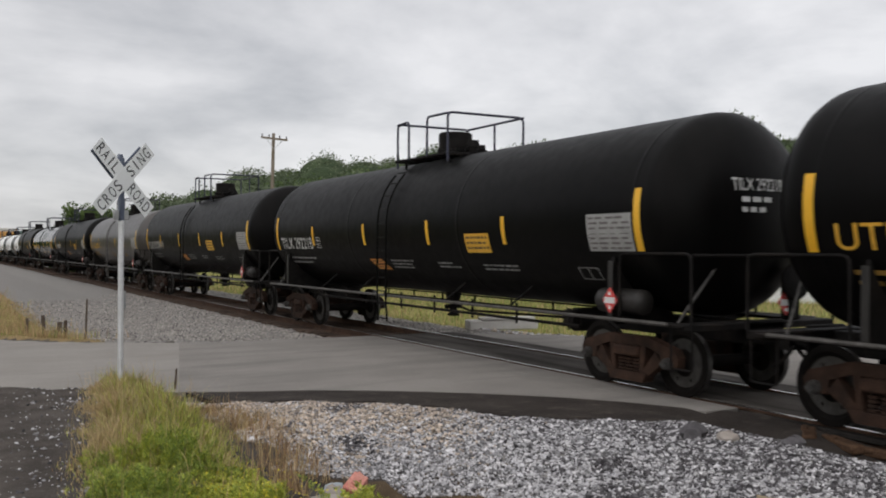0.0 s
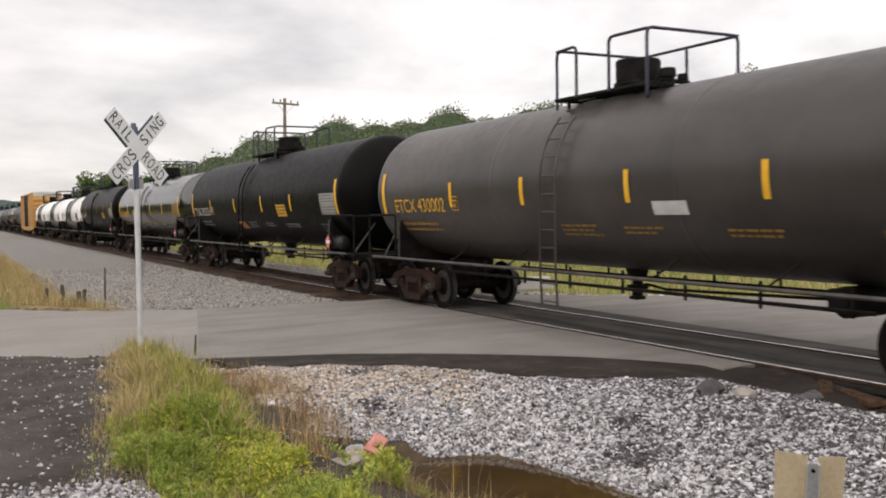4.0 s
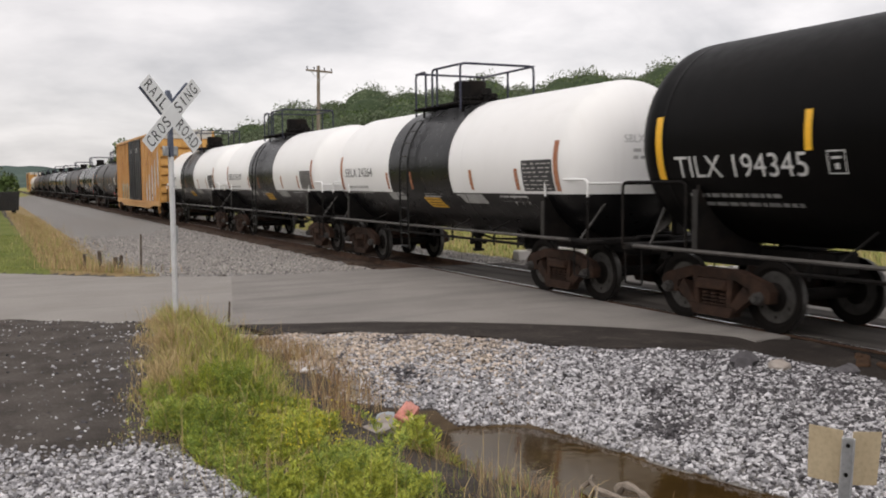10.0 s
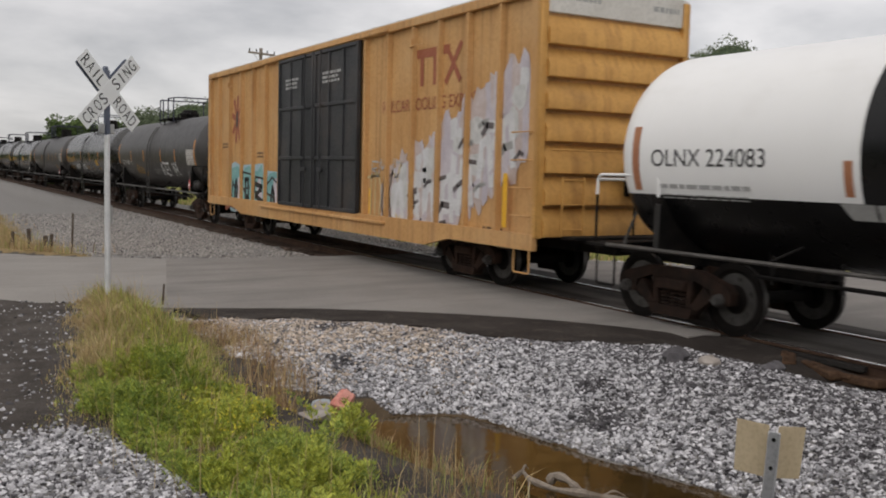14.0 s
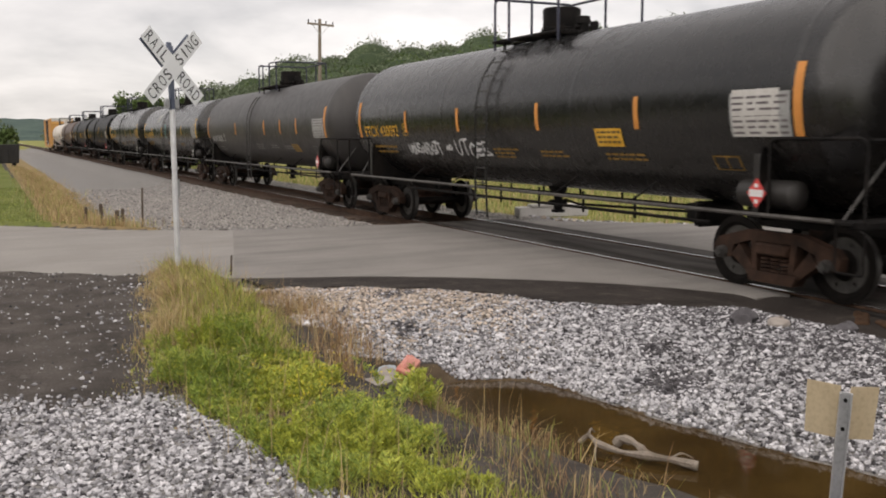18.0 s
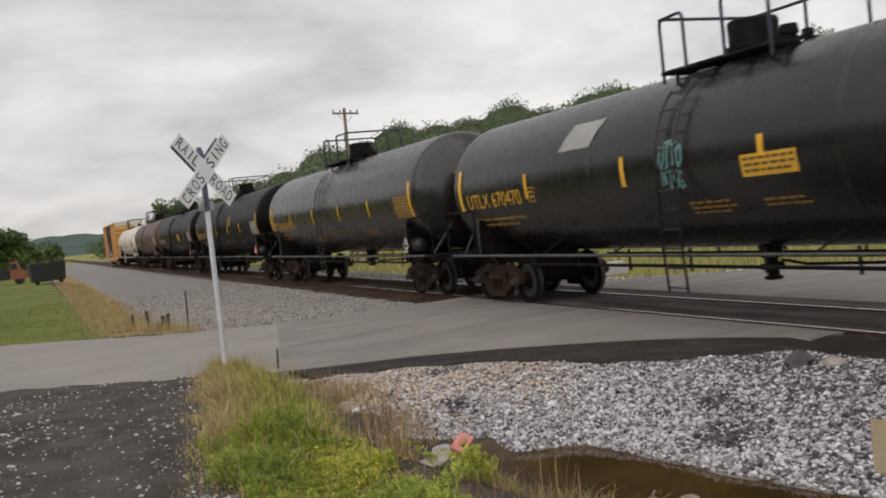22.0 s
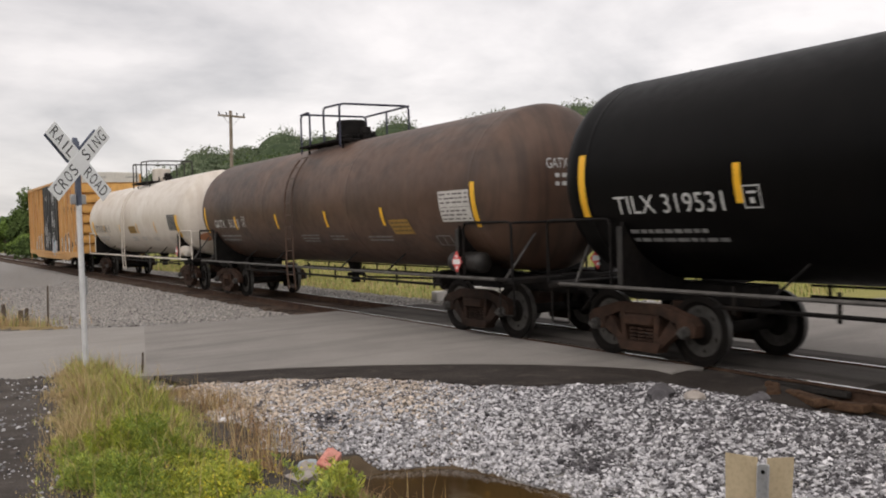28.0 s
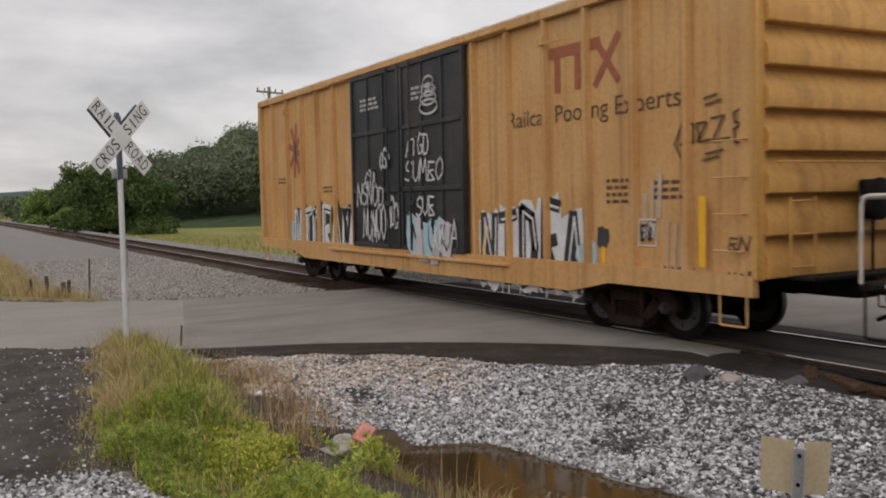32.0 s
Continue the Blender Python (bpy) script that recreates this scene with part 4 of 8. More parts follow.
def truck_meshes():
    b = Build()  # bolster and brake beams
    b.box((0, 0, 0.55), (2.0, 0.42, 0.26), 0.03)
    b.cyl((0, 0, 0.6), (0, 0, 0.78), 0.3, n=20)
    for s in (-1, 1):
        b.box((0, s * 0.36, 0.36), (1.5, 0.09, 0.1), 0.02)
        b.tube([(-0.35, s * 0.36, 0.38), (0.0, s * 0.12, 0.62), (0.0, s * 0.30, 0.9)], 0.025, 6)
    bolster = b.mesh("truck", [M["truck"]])
    b = Build()  # cast side frame, its window holding the springs
    b.prism([(-1.07, 0.56), (-0.98, 0.66), (-0.45, 0.80), (0.45, 0.80), (0.98, 0.66), (1.07, 0.56), (1.05, 0.40), (0.74, 0.40), (0.70, 0.57), (0.42, 0.66), (-0.42, 0.66), (-0.70, 0.57), (-0.74, 0.40), (-1.05, 0.40)], -0.075, 0.075, "x")
    for s in (-1, 1):
        b.prism([(s * 0.74, 0.44), (s * 0.60, 0.60), (s * 0.30, 0.26), (s * 0.36, 0.17)], -0.07, 0.07, "x")
        b.prism([(s * 0.30, 0.70), (s * 0.40, 0.70), (s * 0.34, 0.22), (s * 0.26, 0.22)], -0.07, 0.07, "x")
    b.prism([(-0.44, 0.27), (0.44, 0.27), (0.36, 0.13), (-0.36, 0.13)], -0.10, 0.10, "x")
    for y in (-0.17, 0.0, 0.17):
        for k in range(5):
            b.cyl((0, y, 0.28 + k * 0.05), (0, y, 0.31 + k * 0.05), 0.075, n=10)
    b.box((0, 0, 0.57), (0.26, 0.56, 0.16), 0.03)
    frame_me = b.mesh("side_frame", [M["truck"]])
    b = Build()  # bearing cap with its three bolts
    b.cyl((0.02, 0, 0), (-0.09, 0, 0), 0.088, 0.080, 18)
    b.cyl((-0.09, 0, 0), (-0.12, 0, 0), 0.062, 0.058, 18)
    for k in range(3):
        a = math.tau * k / 3
        b.cyl((-0.12, 0.045 * math.cos(a), 0.045 * math.sin(a)), (-0.14, 0.045 * math.cos(a), 0.045 * math.sin(a)), 0.016, n=6)
    cap_me = b.mesh("bearing_cap", [M["cap"]])
    b = Build()  # two wheels on an axle, treads worn bright
    for s in (-1, 1):
        x = s * GAUGE / 2
        for prof, slot in (([(-0.065, 0.10), (-0.05, 0.16), (-0.02, 0.20), (-0.03, 0.34), (-0.062, 0.385), (-0.066, 0.452)], 0), ([(-0.066, 0.452), (-0.060, 0.459)], 0), ([(-0.060, 0.459), (0.035, WHEEL_R)], 1), ([(0.035, WHEEL_R), (0.055, 0.485), (0.075, 0.482), (0.08, 0.40), (0.03, 0.34), (0.03, 0.20), (0.08, 0.15), (0.09, 0.09)], 0)):
            b.lathe([(x - s * a * -1 if s < 0 else x - a, r) for a, r in prof], "x", 40, slot=slot)
        for k in range(6):
            a = math.tau * k / 6
            b.cyl((x + s * 0.035, 0.27 * math.cos(a), 0.27 * math.sin(a)), (x + s * 0.02, 0.27 * math.cos(a), 0.27 * math.sin(a)), 0.03, n=8)
    b.cyl((-1.0, 0, 0), (1.0, 0, 0), 0.085, n=14)
    wheel_me = b.mesh("wheelset", [M["wheel"], M["tread"]])
    return bolster, frame_me, cap_me, wheel_me


TRUCK = truck_meshes()
WHEELSETS = []


def add_truck(car, y, caps=True):
    bolster, frame_me, cap_me, wheel_me = TRUCK
    tr = part("truck", bolster, None, car, "rust-brown two-axle truck", at=pose(0, y, 0))
    for s in (-1, 1):
        part("side_frame", frame_me, None, tr, at=pose(s * 1.0, 0, 0))
        for e in (-1, 1):
            if caps:
                part("bearing_cap", cap_me, None, tr, "grey bearing cap", at=pose(s * 1.06, e * 0.89, WHEEL_R, 0, 0, 0 if s < 0 else 180))
    for e in (-1, 1):
        WHEELSETS.append((part("wheelset", wheel_me, None, tr, "dark wheels with bright worn treads", at=pose(0, e * 0.89, WHEEL_R)), e))


def coupler_mesh():
    b = Build()
    b.box((0, 0.20, 0.86), (0.16, 0.62, 0.16), 0.03)
    b.prism([(-0.17, -0.02), (-0.20, -0.20), (-0.06, -0.12), (0.06, -0.26), (0.19, -0.18), (0.17, -0.02)], 0.73, 0.99, "z")
    b.tube([(0.22, 0.1, 0.80), (0.3, -0.05, 0.58), (0.18, -0.28, 0.50)], 0.028, 8)
    return b.mesh("coupler", [M["steel"]])


COUPLER = coupler_mesh()


class Shell:
    """Places flat drawing on a tank's road side: u runs from the far end towards the near one."""

    def __init__(self, r, zc, lift=0.006):
        self.r, self.zc, self.lift = r, zc, lift

    def at(self, y, z, extra=0.0):
        a = (z - self.zc) / self.r
        q = self.r + self.lift + extra
        return (-q * math.cos(a), y, self.zc + q * math.sin(a))

    def patch(self, b, y0, y1, z0, z1, slot=0, slant=0.0, extra=0.0, face=1, n=None):
        n = n or max(2, int(abs(z1 - z0) / 0.08) + 1)
        for side in (face,):
            vs = []
            for k in range(n + 1):
                z = z0 + (z1 - z0) * k / n
                dy = slant * (1 - k / n)
                for y in (y0 - dy, y1 - dy):
                    x, yy, zz = self.at(y, z, extra)
                    vs.append((x * side, yy, zz))
            b.add(vs, [(2 * k, 2 * k + 1, 2 * k + 3, 2 * k + 2) for k in range(n)], slot)
        return b


def bars(sh, b, y, z, rows, width, rnd, slot=0, h=0.045, gap=0.10):
    """Small unreadable stencilled lines."""
    for k in range(rows):
        u = y
        end = y - width * rnd.uniform(0.75, 1.0)
        while u > end:
            w = rnd.uniform(0.06, 0.22)
            sh.patch(b, u, u - w, z - k * gap, z - k * gap + h, slot)
            u -= w + 0.035


GLYPHS = (
    ((0, 0), (0.45, 1), (0.9, 0), (0.7, 0.4), (0.2, 0.4)),
    ((0.9, 0.85), (0.5, 1), (0.1, 0.8), (0.15, 0.55), (0.8, 0.42), (0.85, 0.15), (0.4, 0), (0, 0.12)),
    ((0.5, 1), (0.1, 0.75), (0.05, 0.3), (0.45, 0), (0.9, 0.3), (0.85, 0.75), (0.5, 1)),
    ((0.05, 0), (0.1, 1), (0.8, 0.05), (0.9, 1)),
    ((0.1, 0), (0.1, 1), (0.7, 0.9), (0.9, 0.5), (0.7, 0.08), (0.1, 0)),
    ((0.05, 1), (0.1, 0.25), (0.45, 0), (0.8, 0.25), (0.9, 1)),
    ((0.9, 0.95), (0.15, 1), (0.1, 0), (0.95, 0.05), (0.2, 0.5), (0.75, 0.55)),
    ((0, 0.95), (0.95, 1.0), (0.5, 0.95), (0.45, 0)),
    ((0.9, 0.85), (0.45, 1), (0.05, 0.55), (0.35, 0.02), (0.85, 0.1), (0.85, 0.42), (0.5, 0.42)),
    ((0, 0), (0.15, 1), (0.45, 0.35), (0.75, 1), (0.95, 0)),
)


def spray(sh, b, pts, thick, slot=0):
    """One spray-can stroke through (y, z) points on the shell."""
    pts = [Vector((y, z)) for y, z in pts]
    for p, q in zip(pts, pts[1:]):
        d = q - p
        if d.length < 1e-4:
            continue
        nrm = Vector((-d.y, d.x)).normalized() * thick / 2
        ext = d.normalized() * thick * 0.3
        p, q = p - ext, q + ext
        m = max(1, int(d.length / 0.12))
        vs = []
        for k in range(m + 1):
            c = p.lerp(q, k / m)
            for s in (-1, 1):
                vs.append(sh.at(c.x + s * nrm.x, c.y + s * nrm.y))
        b.add(vs, [(2 * k, 2 * k + 1, 2 * k + 3, 2 * k + 2) for k in range(m)], slot)


def scribble(sh, b, y, z, w, h, n, rnd, slot=0, thick=0.035):
    """A quick hand-style tag of n strokes that cannot be read."""
    step = w / n
    for i in range(n):
        g = rnd.choice(GLYPHS)
        y0, hh = y - i * step, h * rnd.uniform(0.75, 1.1)
        z0 = z + h * rnd.uniform(-0.12, 0.12)
        lean = rnd.uniform(0.05, 0.3)
        spray(sh, b, [(y0 - step * (u * rnd.uniform(0.85, 1.1) + lean * v), z0 + hh * v) for u, v in g], thick * rnd.uniform(0.8, 1.2), slot)


def tank_car(label, length, paint, text, text_mat, seed, tape="yellow", kind="long", data=("data_grey", 1), shorts=((4.9, 0.0), (1.7, 0.0), (-1.4, 0.0), (-4.2, 0.0)), head_text=True, dim="letter_grey",
             radius=1.48, zc=2.58, ladder=True, dome="can", panels=(), text_cap=0.30, text_z=2.05, text_off=None, text_w=2.35, placard="red", air=True, stripe_z=(2.02, 2.92), short_z=(2.14, 2.62), scrawl=(), pipes="steel", rail_mat="rail_blue", reach=2.12, tape_off=1.45, wide=0.07, words=(), deck_y=-0.10):
    rnd = random.Random(seed)
    car = thing("tank_car", label, "tank car", None, "freight cars of the train")
    white = kind == "white"
    half = length / 2
    body = half - 1.25          # end of the straight shell
    sh = Shell(radius, zc)
    top, bot = zc + radius, zc - radius
    # shell with dished heads, welded seams and a slight sag towards the outlet
    prof = []
    head = 0.74
    for k in range(11):
        a = math.pi / 2 * k / 10
        prof.append((-body - head * math.cos(a), radius * math.sin(a)))
    seams = [-body + 0.30, -0.33 * body, 0.33 * body, body - 0.30]
    ring = []
    for s in seams:
        ring += [(s - 0.06, radius), (s - 0.025, radius), (s - 0.01, radius + 0.004), (s + 0.01, radius + 0.004), (s + 0.025, radius), (s + 0.06, radius)]
    ring += [(-body + 0.06, radius), (body - 0.06, radius)]
    prof += [p for p in ring if -body < p[0] < body]
    for k in range(10, -1, -1):
        a = math.pi / 2 * k / 10
        prof.append((body + head * math.cos(a), radius * math.sin(a)))
    prof = sorted(prof, key=lambda p: p[0])
    b = Build()
    b.lathe(prof, "y", 64, (0, 0, zc))
    tank = part("tank", b, M[paint], car)
    if white:
        # black band over the middle and black belly, a few millimetres proud
        b = Build()
        n = 40
        vs, lo = [], math.asin((1.80 - zc) / radius)
        for y in (-1.25, 2.0):
            for k in range(n + 1):
                a = lo + (math.pi - 2 * lo) * k / n
                vs.append((-(radius + 0.008) * math.cos(a), y, zc + (radius + 0.008) * math.sin(a)))
        b.add(vs, [(k, k + 1, n + 2 + k, n + 1 + k) for k in range(n)], 0, True)
        part("band", b, M["band"], tank, "black band round the middle")
        b = Build()
        m, vs, rows = 24, [], 0
        drop = zc - 1.80
        grid = sorted([(y, r + 0.007) for y, r in prof if r > drop] + [(sg * (body + head * math.sqrt(1 - (q / radius) ** 2)), q + 0.007) for sg in (-1, 1) for q in (drop * 1.0005, drop * 1.01, drop * 1.05, drop * 1.15)])
        for y, r in grid:
            a0 = math.asin(min(1.0, drop / (r - 0.007)))
            for k in range(m + 1):
                a = math.pi + a0 + (math.pi - 2 * a0) * k / m
                vs.append((r * math.cos(a), y + (0.006 if y > body else (-0.006 if y < -body else 0)), zc + r * math.sin(a)))
            rows += 1
        fs = [(i * (m + 1) + k, i * (m + 1) + k + 1, (i + 1) * (m + 1) + k + 1, (i + 1) * (m + 1) + k) for i in range(rows - 1) for k in range(m)]
        b.add(vs, fs, 0, True)
        part("belly", b, M["band"], tank, "black painted belly")
    # reflective tape
    for s in (-1, 1):
        for face in (1, -1):
            b = sh.patch(Build(), s * (half - tape_off) - wide, s * (half - tape_off) + wide, *stripe_z, face=face)
            part("end_tape", b, M[tape], tank, "tall reflective strip")
    for y, dz in shorts:
        for face in (1, -1):
            b = sh.patch(Build(), y - 0.055, y + 0.055, short_z[0] + dz, short_z[1] + dz, face=face, extra=0.004)
            part("side_tape", b, M[tape], tank, "short reflective strip")
    # car mark and stencilling
    left = (half - tape_off - 0.30) if text_off is None else text_off
    if text:
        vs, fs = lettering(text, text_cap)
        k = text_w / max(v[0] for v in vs)
        mark = None
        for gv, gf in glyphs_apart(vs, fs):
            b = Build()
            b.add([sh.at(left - u * k, text_z + v) for u, v in gv], gf)
            if mark is None:
                mark = part("car_mark", b, M[text_mat], tank, "stencilled car mark")
            else:
                part("mark_letter", b, M[text_mat], tank)
        b = Build()
        bars(sh, b, left - 0.15, text_z - 0.30, 2, text_w * 0.85, rnd, h=0.06, gap=0.14)
        part("weight_stencil", b, M[dim], tank, "small stencilled line")["kind"] = "stuff"
        b = Build()
        y0, z0 = left - text_w - 0.30, text_z + 0.02
        for a in () if white else ((y0, y0 - 0.26, z0, z0 + 0.015), (y0, y0 - 0.26, z0 + 0.265, z0 + 0.28), (y0, y0 - 0.015, z0, z0 + 0.28), (y0 - 0.245, y0 - 0.26, z0, z0 + 0.28), (y0 - 0.06, y0 - 0.20, z0 + 0.18, z0 + 0.21), (y0 - 0.10, y0 - 0.16, z0 + 0.06, z0 + 0.13)):
            sh.patch(b, *a)
        if not white:
            part("plate_box", b, M[text_mat if not white else dim], tank, "stencilled plate box")
    if data:
        y1 = -(half - tape_off) + 0.12
        dz0 = 1.84 if white else 2.02
        b = sh.patch(Build(), y1 + 1.02, y1, dz0, dz0 + 0.56)
        sheet = part("data_panel", b, M[data[0]], tank, "ruled data panel")
        ink = "data_white" if data[0] == "letter_black" else ("slit_grey" if data[0] != "letter_ochre" else "band")
        for r in range(7):
            b = Build()
            z = dz0 + 0.035 + r * 0.075
            u = y1 + 0.97
            while u > y1 + 0.1:
                w = rnd.uniform(0.08, 0.22)
                sh.patch(b, u, max(u - w, y1 + 0.04), z, z + ((0.018 if data[0] == "letter_black" else 0.03) if r != 3 else 0.012), extra=0.003)
                u -= w + rnd.uniform(0.02, 0.10)
            part("data_text", b, M[ink], sheet)["kind"] = "stuff"
        b = Build()
        y0, z0 = y1 + 1.52, 1.50
        for k in range(4):
            t0 = ((0, 0.5, 0, 0.02), (0, 0.5, 0.22, 0.24), (0, 0.025, 0, 0.24), (0.475, 0.5, 0, 0.24))[k]
            sh.patch(b, y0 - t0[0], y0 - t0[1], z0 + t0[2], z0 + t0[3])
        sh.patch(b, y0 - 0.24, y0 - 0.26, z0, z0 + 0.24)
        part("lube_stencil", b, M[dim if not white else "letter_white"], tank, "stencilled frame")
    for y, z, w, r in ((0.4 + rnd.uniform(-0.3, 0.3), 1.75, 1.0, 3), (-1.3 + rnd.uniform(-0.3, 0.3), 1.72, 0.8, 2), (-3.2, 1.70, 1.1, 2)):
        b = Build()
        bars(sh, b, y, z, r, w, rnd, h=0.04, gap=0.085)
        part("test_stencil", b, M[dim], tank, "small test stencil")["kind"] = "stuff"
    for y0, y1, z0, z1, mname, slant in panels:
        b = sh.patch(Build(), y0, y1, z0, z1, slant=slant, extra=0.003)
        sign = part("panel", b, M[mname], tank, "painted rectangular panel")
        if mname in ("letter_yellow", "orange", "letter_ochre") and abs(y1 - y0) > 0.3:
            b = Build()
            for k in range(3):
                z = z0 + (z1 - z0) * (0.2 + 0.27 * k)
                dy = slant * (1 - (z - z0) / (z1 - z0))
                u = y0 - 0.06
                while u > y1 + 0.10:
                    w = min(rnd.uniform(0.07, 0.16), u - y1 - 0.04)
                    sh.patch(b, u - dy, u - w - dy, z, z + (z1 - z0) * 0.12, extra=0.008)
                    u -= w + 0.03
            part("panel_writing", b, M["panel_ink"], sign)["kind"] = "stuff"
    for y, z, w, h, n, mname, th in scrawl:
        for k in range(n):
            b = Build()
            scribble(sh, b, y - k * w / n, z, w / n, h, 1, rnd, thick=th)
            part("spray_stroke", b, M[mname], tank, "spray-painted scrawl stroke")
    for word, y, z, w, cap in words:
        for ch, k in zip(word, range(len(word))):
            if ch != " ":
                vs, fs = lettering(ch, cap)
                x0, x1 = min(v[0] for v in vs), max(v[0] for v in vs)
                st = w / len(word)
                jig = rnd.uniform(-0.05, 0.05)
                b = Build()
                b.add([sh.at(y - st * (k + 0.05 + 0.85 * (u - x0) / (x1 - x0)) - 0.12 * v, z + jig + v) for u, v in vs], fs)
                part("spray_letter", b, M["graf_white"], tank, "sprayed white capital letter")
    if head_text:
        # capacity marks on the dished near end
        b = Build()
        for txt, cap, z, w in ((text, 0.13, zc + 0.30, 0.85), (None, 0.055, zc + 0.14, 0.6), (None, 0.055, zc + 0.02, 0.55)) if white else ((text, 0.17, zc + 0.30, 0.95), (None, 0.07, zc + 0.14, 0.7), (None, 0.07, zc + 0.0, 0.62)):
            if txt:
                vs, fs = lettering(txt, cap)
                k = w / max(v[0] for v in vs)
                pts = [(-0.55 + u * k, z + v) for u, v in vs]
                lay = [(pts, fs)]
            else:
                u, lay = 0.15, []
                while u < w:
                    e = u + rnd.uniform(0.06, 0.18)
                    lay.append(([(-0.55 + u, z), (-0.55 + e, z), (-0.55 + e, z + cap), (-0.55 + u, z + cap)], [(0, 1, 2, 3)]))
                    u = e + 0.05
            for pts, fs in lay:
                vs = []
                for x, zz in pts:
                    q = min(0.98, ((x / radius) ** 2 + ((zz - zc) / radius) ** 2))
                    vs.append((x, -body - head * math.sqrt(1 - q) - 0.008, zz))
                b.add(vs, fs)
        part("head_mark", b, M["letter_dim" if white else (text_mat if text else dim)], tank, "stencilled marks on the end")["kind"] = "stuff"
    if pipes == "white":
        for k, (x0, z0, w, h) in enumerate(((-0.30, zc - 0.75, 0.26, 0.85), (-0.15, zc - 1.05, 0.42, 0.5), (-0.75, zc - 0.95, 0.5, 0.3))):
            b = Build()
            vs = []
            for q in range(14):
                a = math.tau * q / 14
                u = rnd.uniform(0.8, 1.1)
                x, zz = x0 + w / 2 * u * math.cos(a), z0 + h / 2 + h / 2 * u * math.sin(a)
                vs.append((x, -body - head * math.sqrt(max(0.0, 1 - ((x / radius) ** 2 + ((zz - zc) / radius) ** 2))) - 0.012 - 0.002 * k, zz))
            b.add(vs, [tuple(range(14))])
            part("rust_stain", b, M["rust_tape" if k == 2 else "rust_dark"], tank, "brown rust stain on the end")
    # top platform, manway and valves
    y_d = deck_y if not white else 0.3
    deck = Build()
    deck.box((0, y_d + 1.1, top - 0.06), (2.0, 0.06, 0.05), 0.01)
    plat = part("platform", deck, M["steel"], car, "grating deck on top of the tank")
    for yy in (-1.5, -0.7):
        part("deck_beam", plat.data, None, plat, at=pose(0, yy, 0))
    part("deck_beam", plat.data, None, plat, at=pose(0, -2.2, 0))
    deck = Build()
    deck.box((0, y_d, top - 0.03), (0.05, 2.3, 0.05), 0.01)
    slat = deck.mesh("deck_slat", [M["steel"]])
    for s in (-1, 1):
        for k in range(6):
            part("deck_slat", slat, None, plat, at=pose(s * (0.42 + 0.09 * k), 0, 0))
    deck = Build()
    deck.box((0, y_d, top - 0.20), (0.05, 0.05, 0.34), 0.01)
    leg = deck.mesh("deck_leg", [M["steel"]])
    for s in (-1, 1):
        for yy in (-1.0, 1.0):
            part("deck_leg", leg, None, plat, at=pose(s * 0.78, yy, 0))
    b = Build()
    if dome == "can":
        b.lathe([(top - 0.15, 0.36), (top + 0.10, 0.36), (top + 0.12, 0.40), (top + 0.16, 0.40), (top + 0.17, 0.36), (top + 0.52, 0.37), (top + 0.55, 0.34), (top + 0.57, 0.0)], "z", 24, (0, y_d + 0.15, 0))
    else:
        b.lathe([(top - 0.15, 0.30), (top + 0.14, 0.30), (top + 0.15, 0.35), (top + 0.22, 0.35), (top + 0.24, 0.28), (top + 0.36, 0.20), (top + 0.40, 0.0)], "z", 24, (0, y_d + 0.15, 0))
    bolt = Build()
    bolt.cyl((0, 0, top + 0.02), (0, 0, top + 0.2), 0.025, n=6)
    bolt = bolt.mesh("manway_bolt", [M["steel"]])
    for k in range(6):
        a = math.tau * k / 6
        part("manway_bolt", bolt, None, plat, at=pose(0.40 * math.cos(a), y_d + 0.15 + 0.40 * math.sin(a), 0))
    part("manway", b, M["dirty_white" if pipes == "white" else "steel"], plat, "dark bolted manway dome")
    for yy, r, h in ((-0.45, 0.11, 0.34), (0.75, 0.08, 0.24), (-0.80, 0.07, 0.20)):
        b = Build()
        b.cyl((0.1, y_d + yy, top - 0.06), (0.1, y_d + yy, top + h * 0.6), r, n=12)
        b.cyl((0.1, y_d + yy, top + h * 0.6), (0.1, y_d + yy, top + h), r * 1.3, r * 1.1, 12)
        b.cyl((0.1 - r * 1.8, y_d + yy, top + h * 0.4), (0.1 + r * 1.8, y_d + yy, top + h * 0.4), r * 0.4, n=8)
        part("valve", b, M["steel"], plat, "pipe valve beside the manway")
    hh = 0.84
    y0, y1 = y_d - 1.15, y_d + 1.15
    xw = 0.92
    tz = top - 0.05
    loops = [
        [(-xw, y1, tz - 0.16), (-xw, y1, tz + hh), (xw, y1, tz + hh), (xw, y1, tz - 0.16)],
        [(-xw, y0, tz - 0.16), (-xw, y0, tz + hh), (xw, y0, tz + hh), (xw, y0, tz - 0.16)],
        [(-xw, y1, tz + hh - 0.02), (-xw, y1 - 0.55, tz + hh), (-xw, y1 - 0.55, tz)],
        [(-xw, y0, tz + hh - 0.02), (-xw, y0 + 0.9, tz + hh), (-xw, y0 + 0.9, tz)],
        [(xw, y0, tz + hh), (xw, y1, tz + hh)],
        [(xw, (y0 + y1) / 2, tz), (xw, (y0 + y1) / 2, tz + hh)],
    ]
    if white:
        loops[3] = [(-xw, y0, tz + hh - 0.02), (-xw, y1 - 0.9, tz + hh), (-xw, y1 - 0.9, tz)]
        loops.append([(-xw, (y0 + y1) / 2, tz), (-xw, (y0 + y1) / 2, tz + hh)])
    for lp in loops:
        b = Build()
        b.tube(bent(lp, 0.12), 0.026, 8)
        part("railing", b, M["air_tank" if pipes == "white" else rail_mat], plat, "bent pipe safety railing")
    # side ladder over the round of the shell, and its legs below
    lad = None
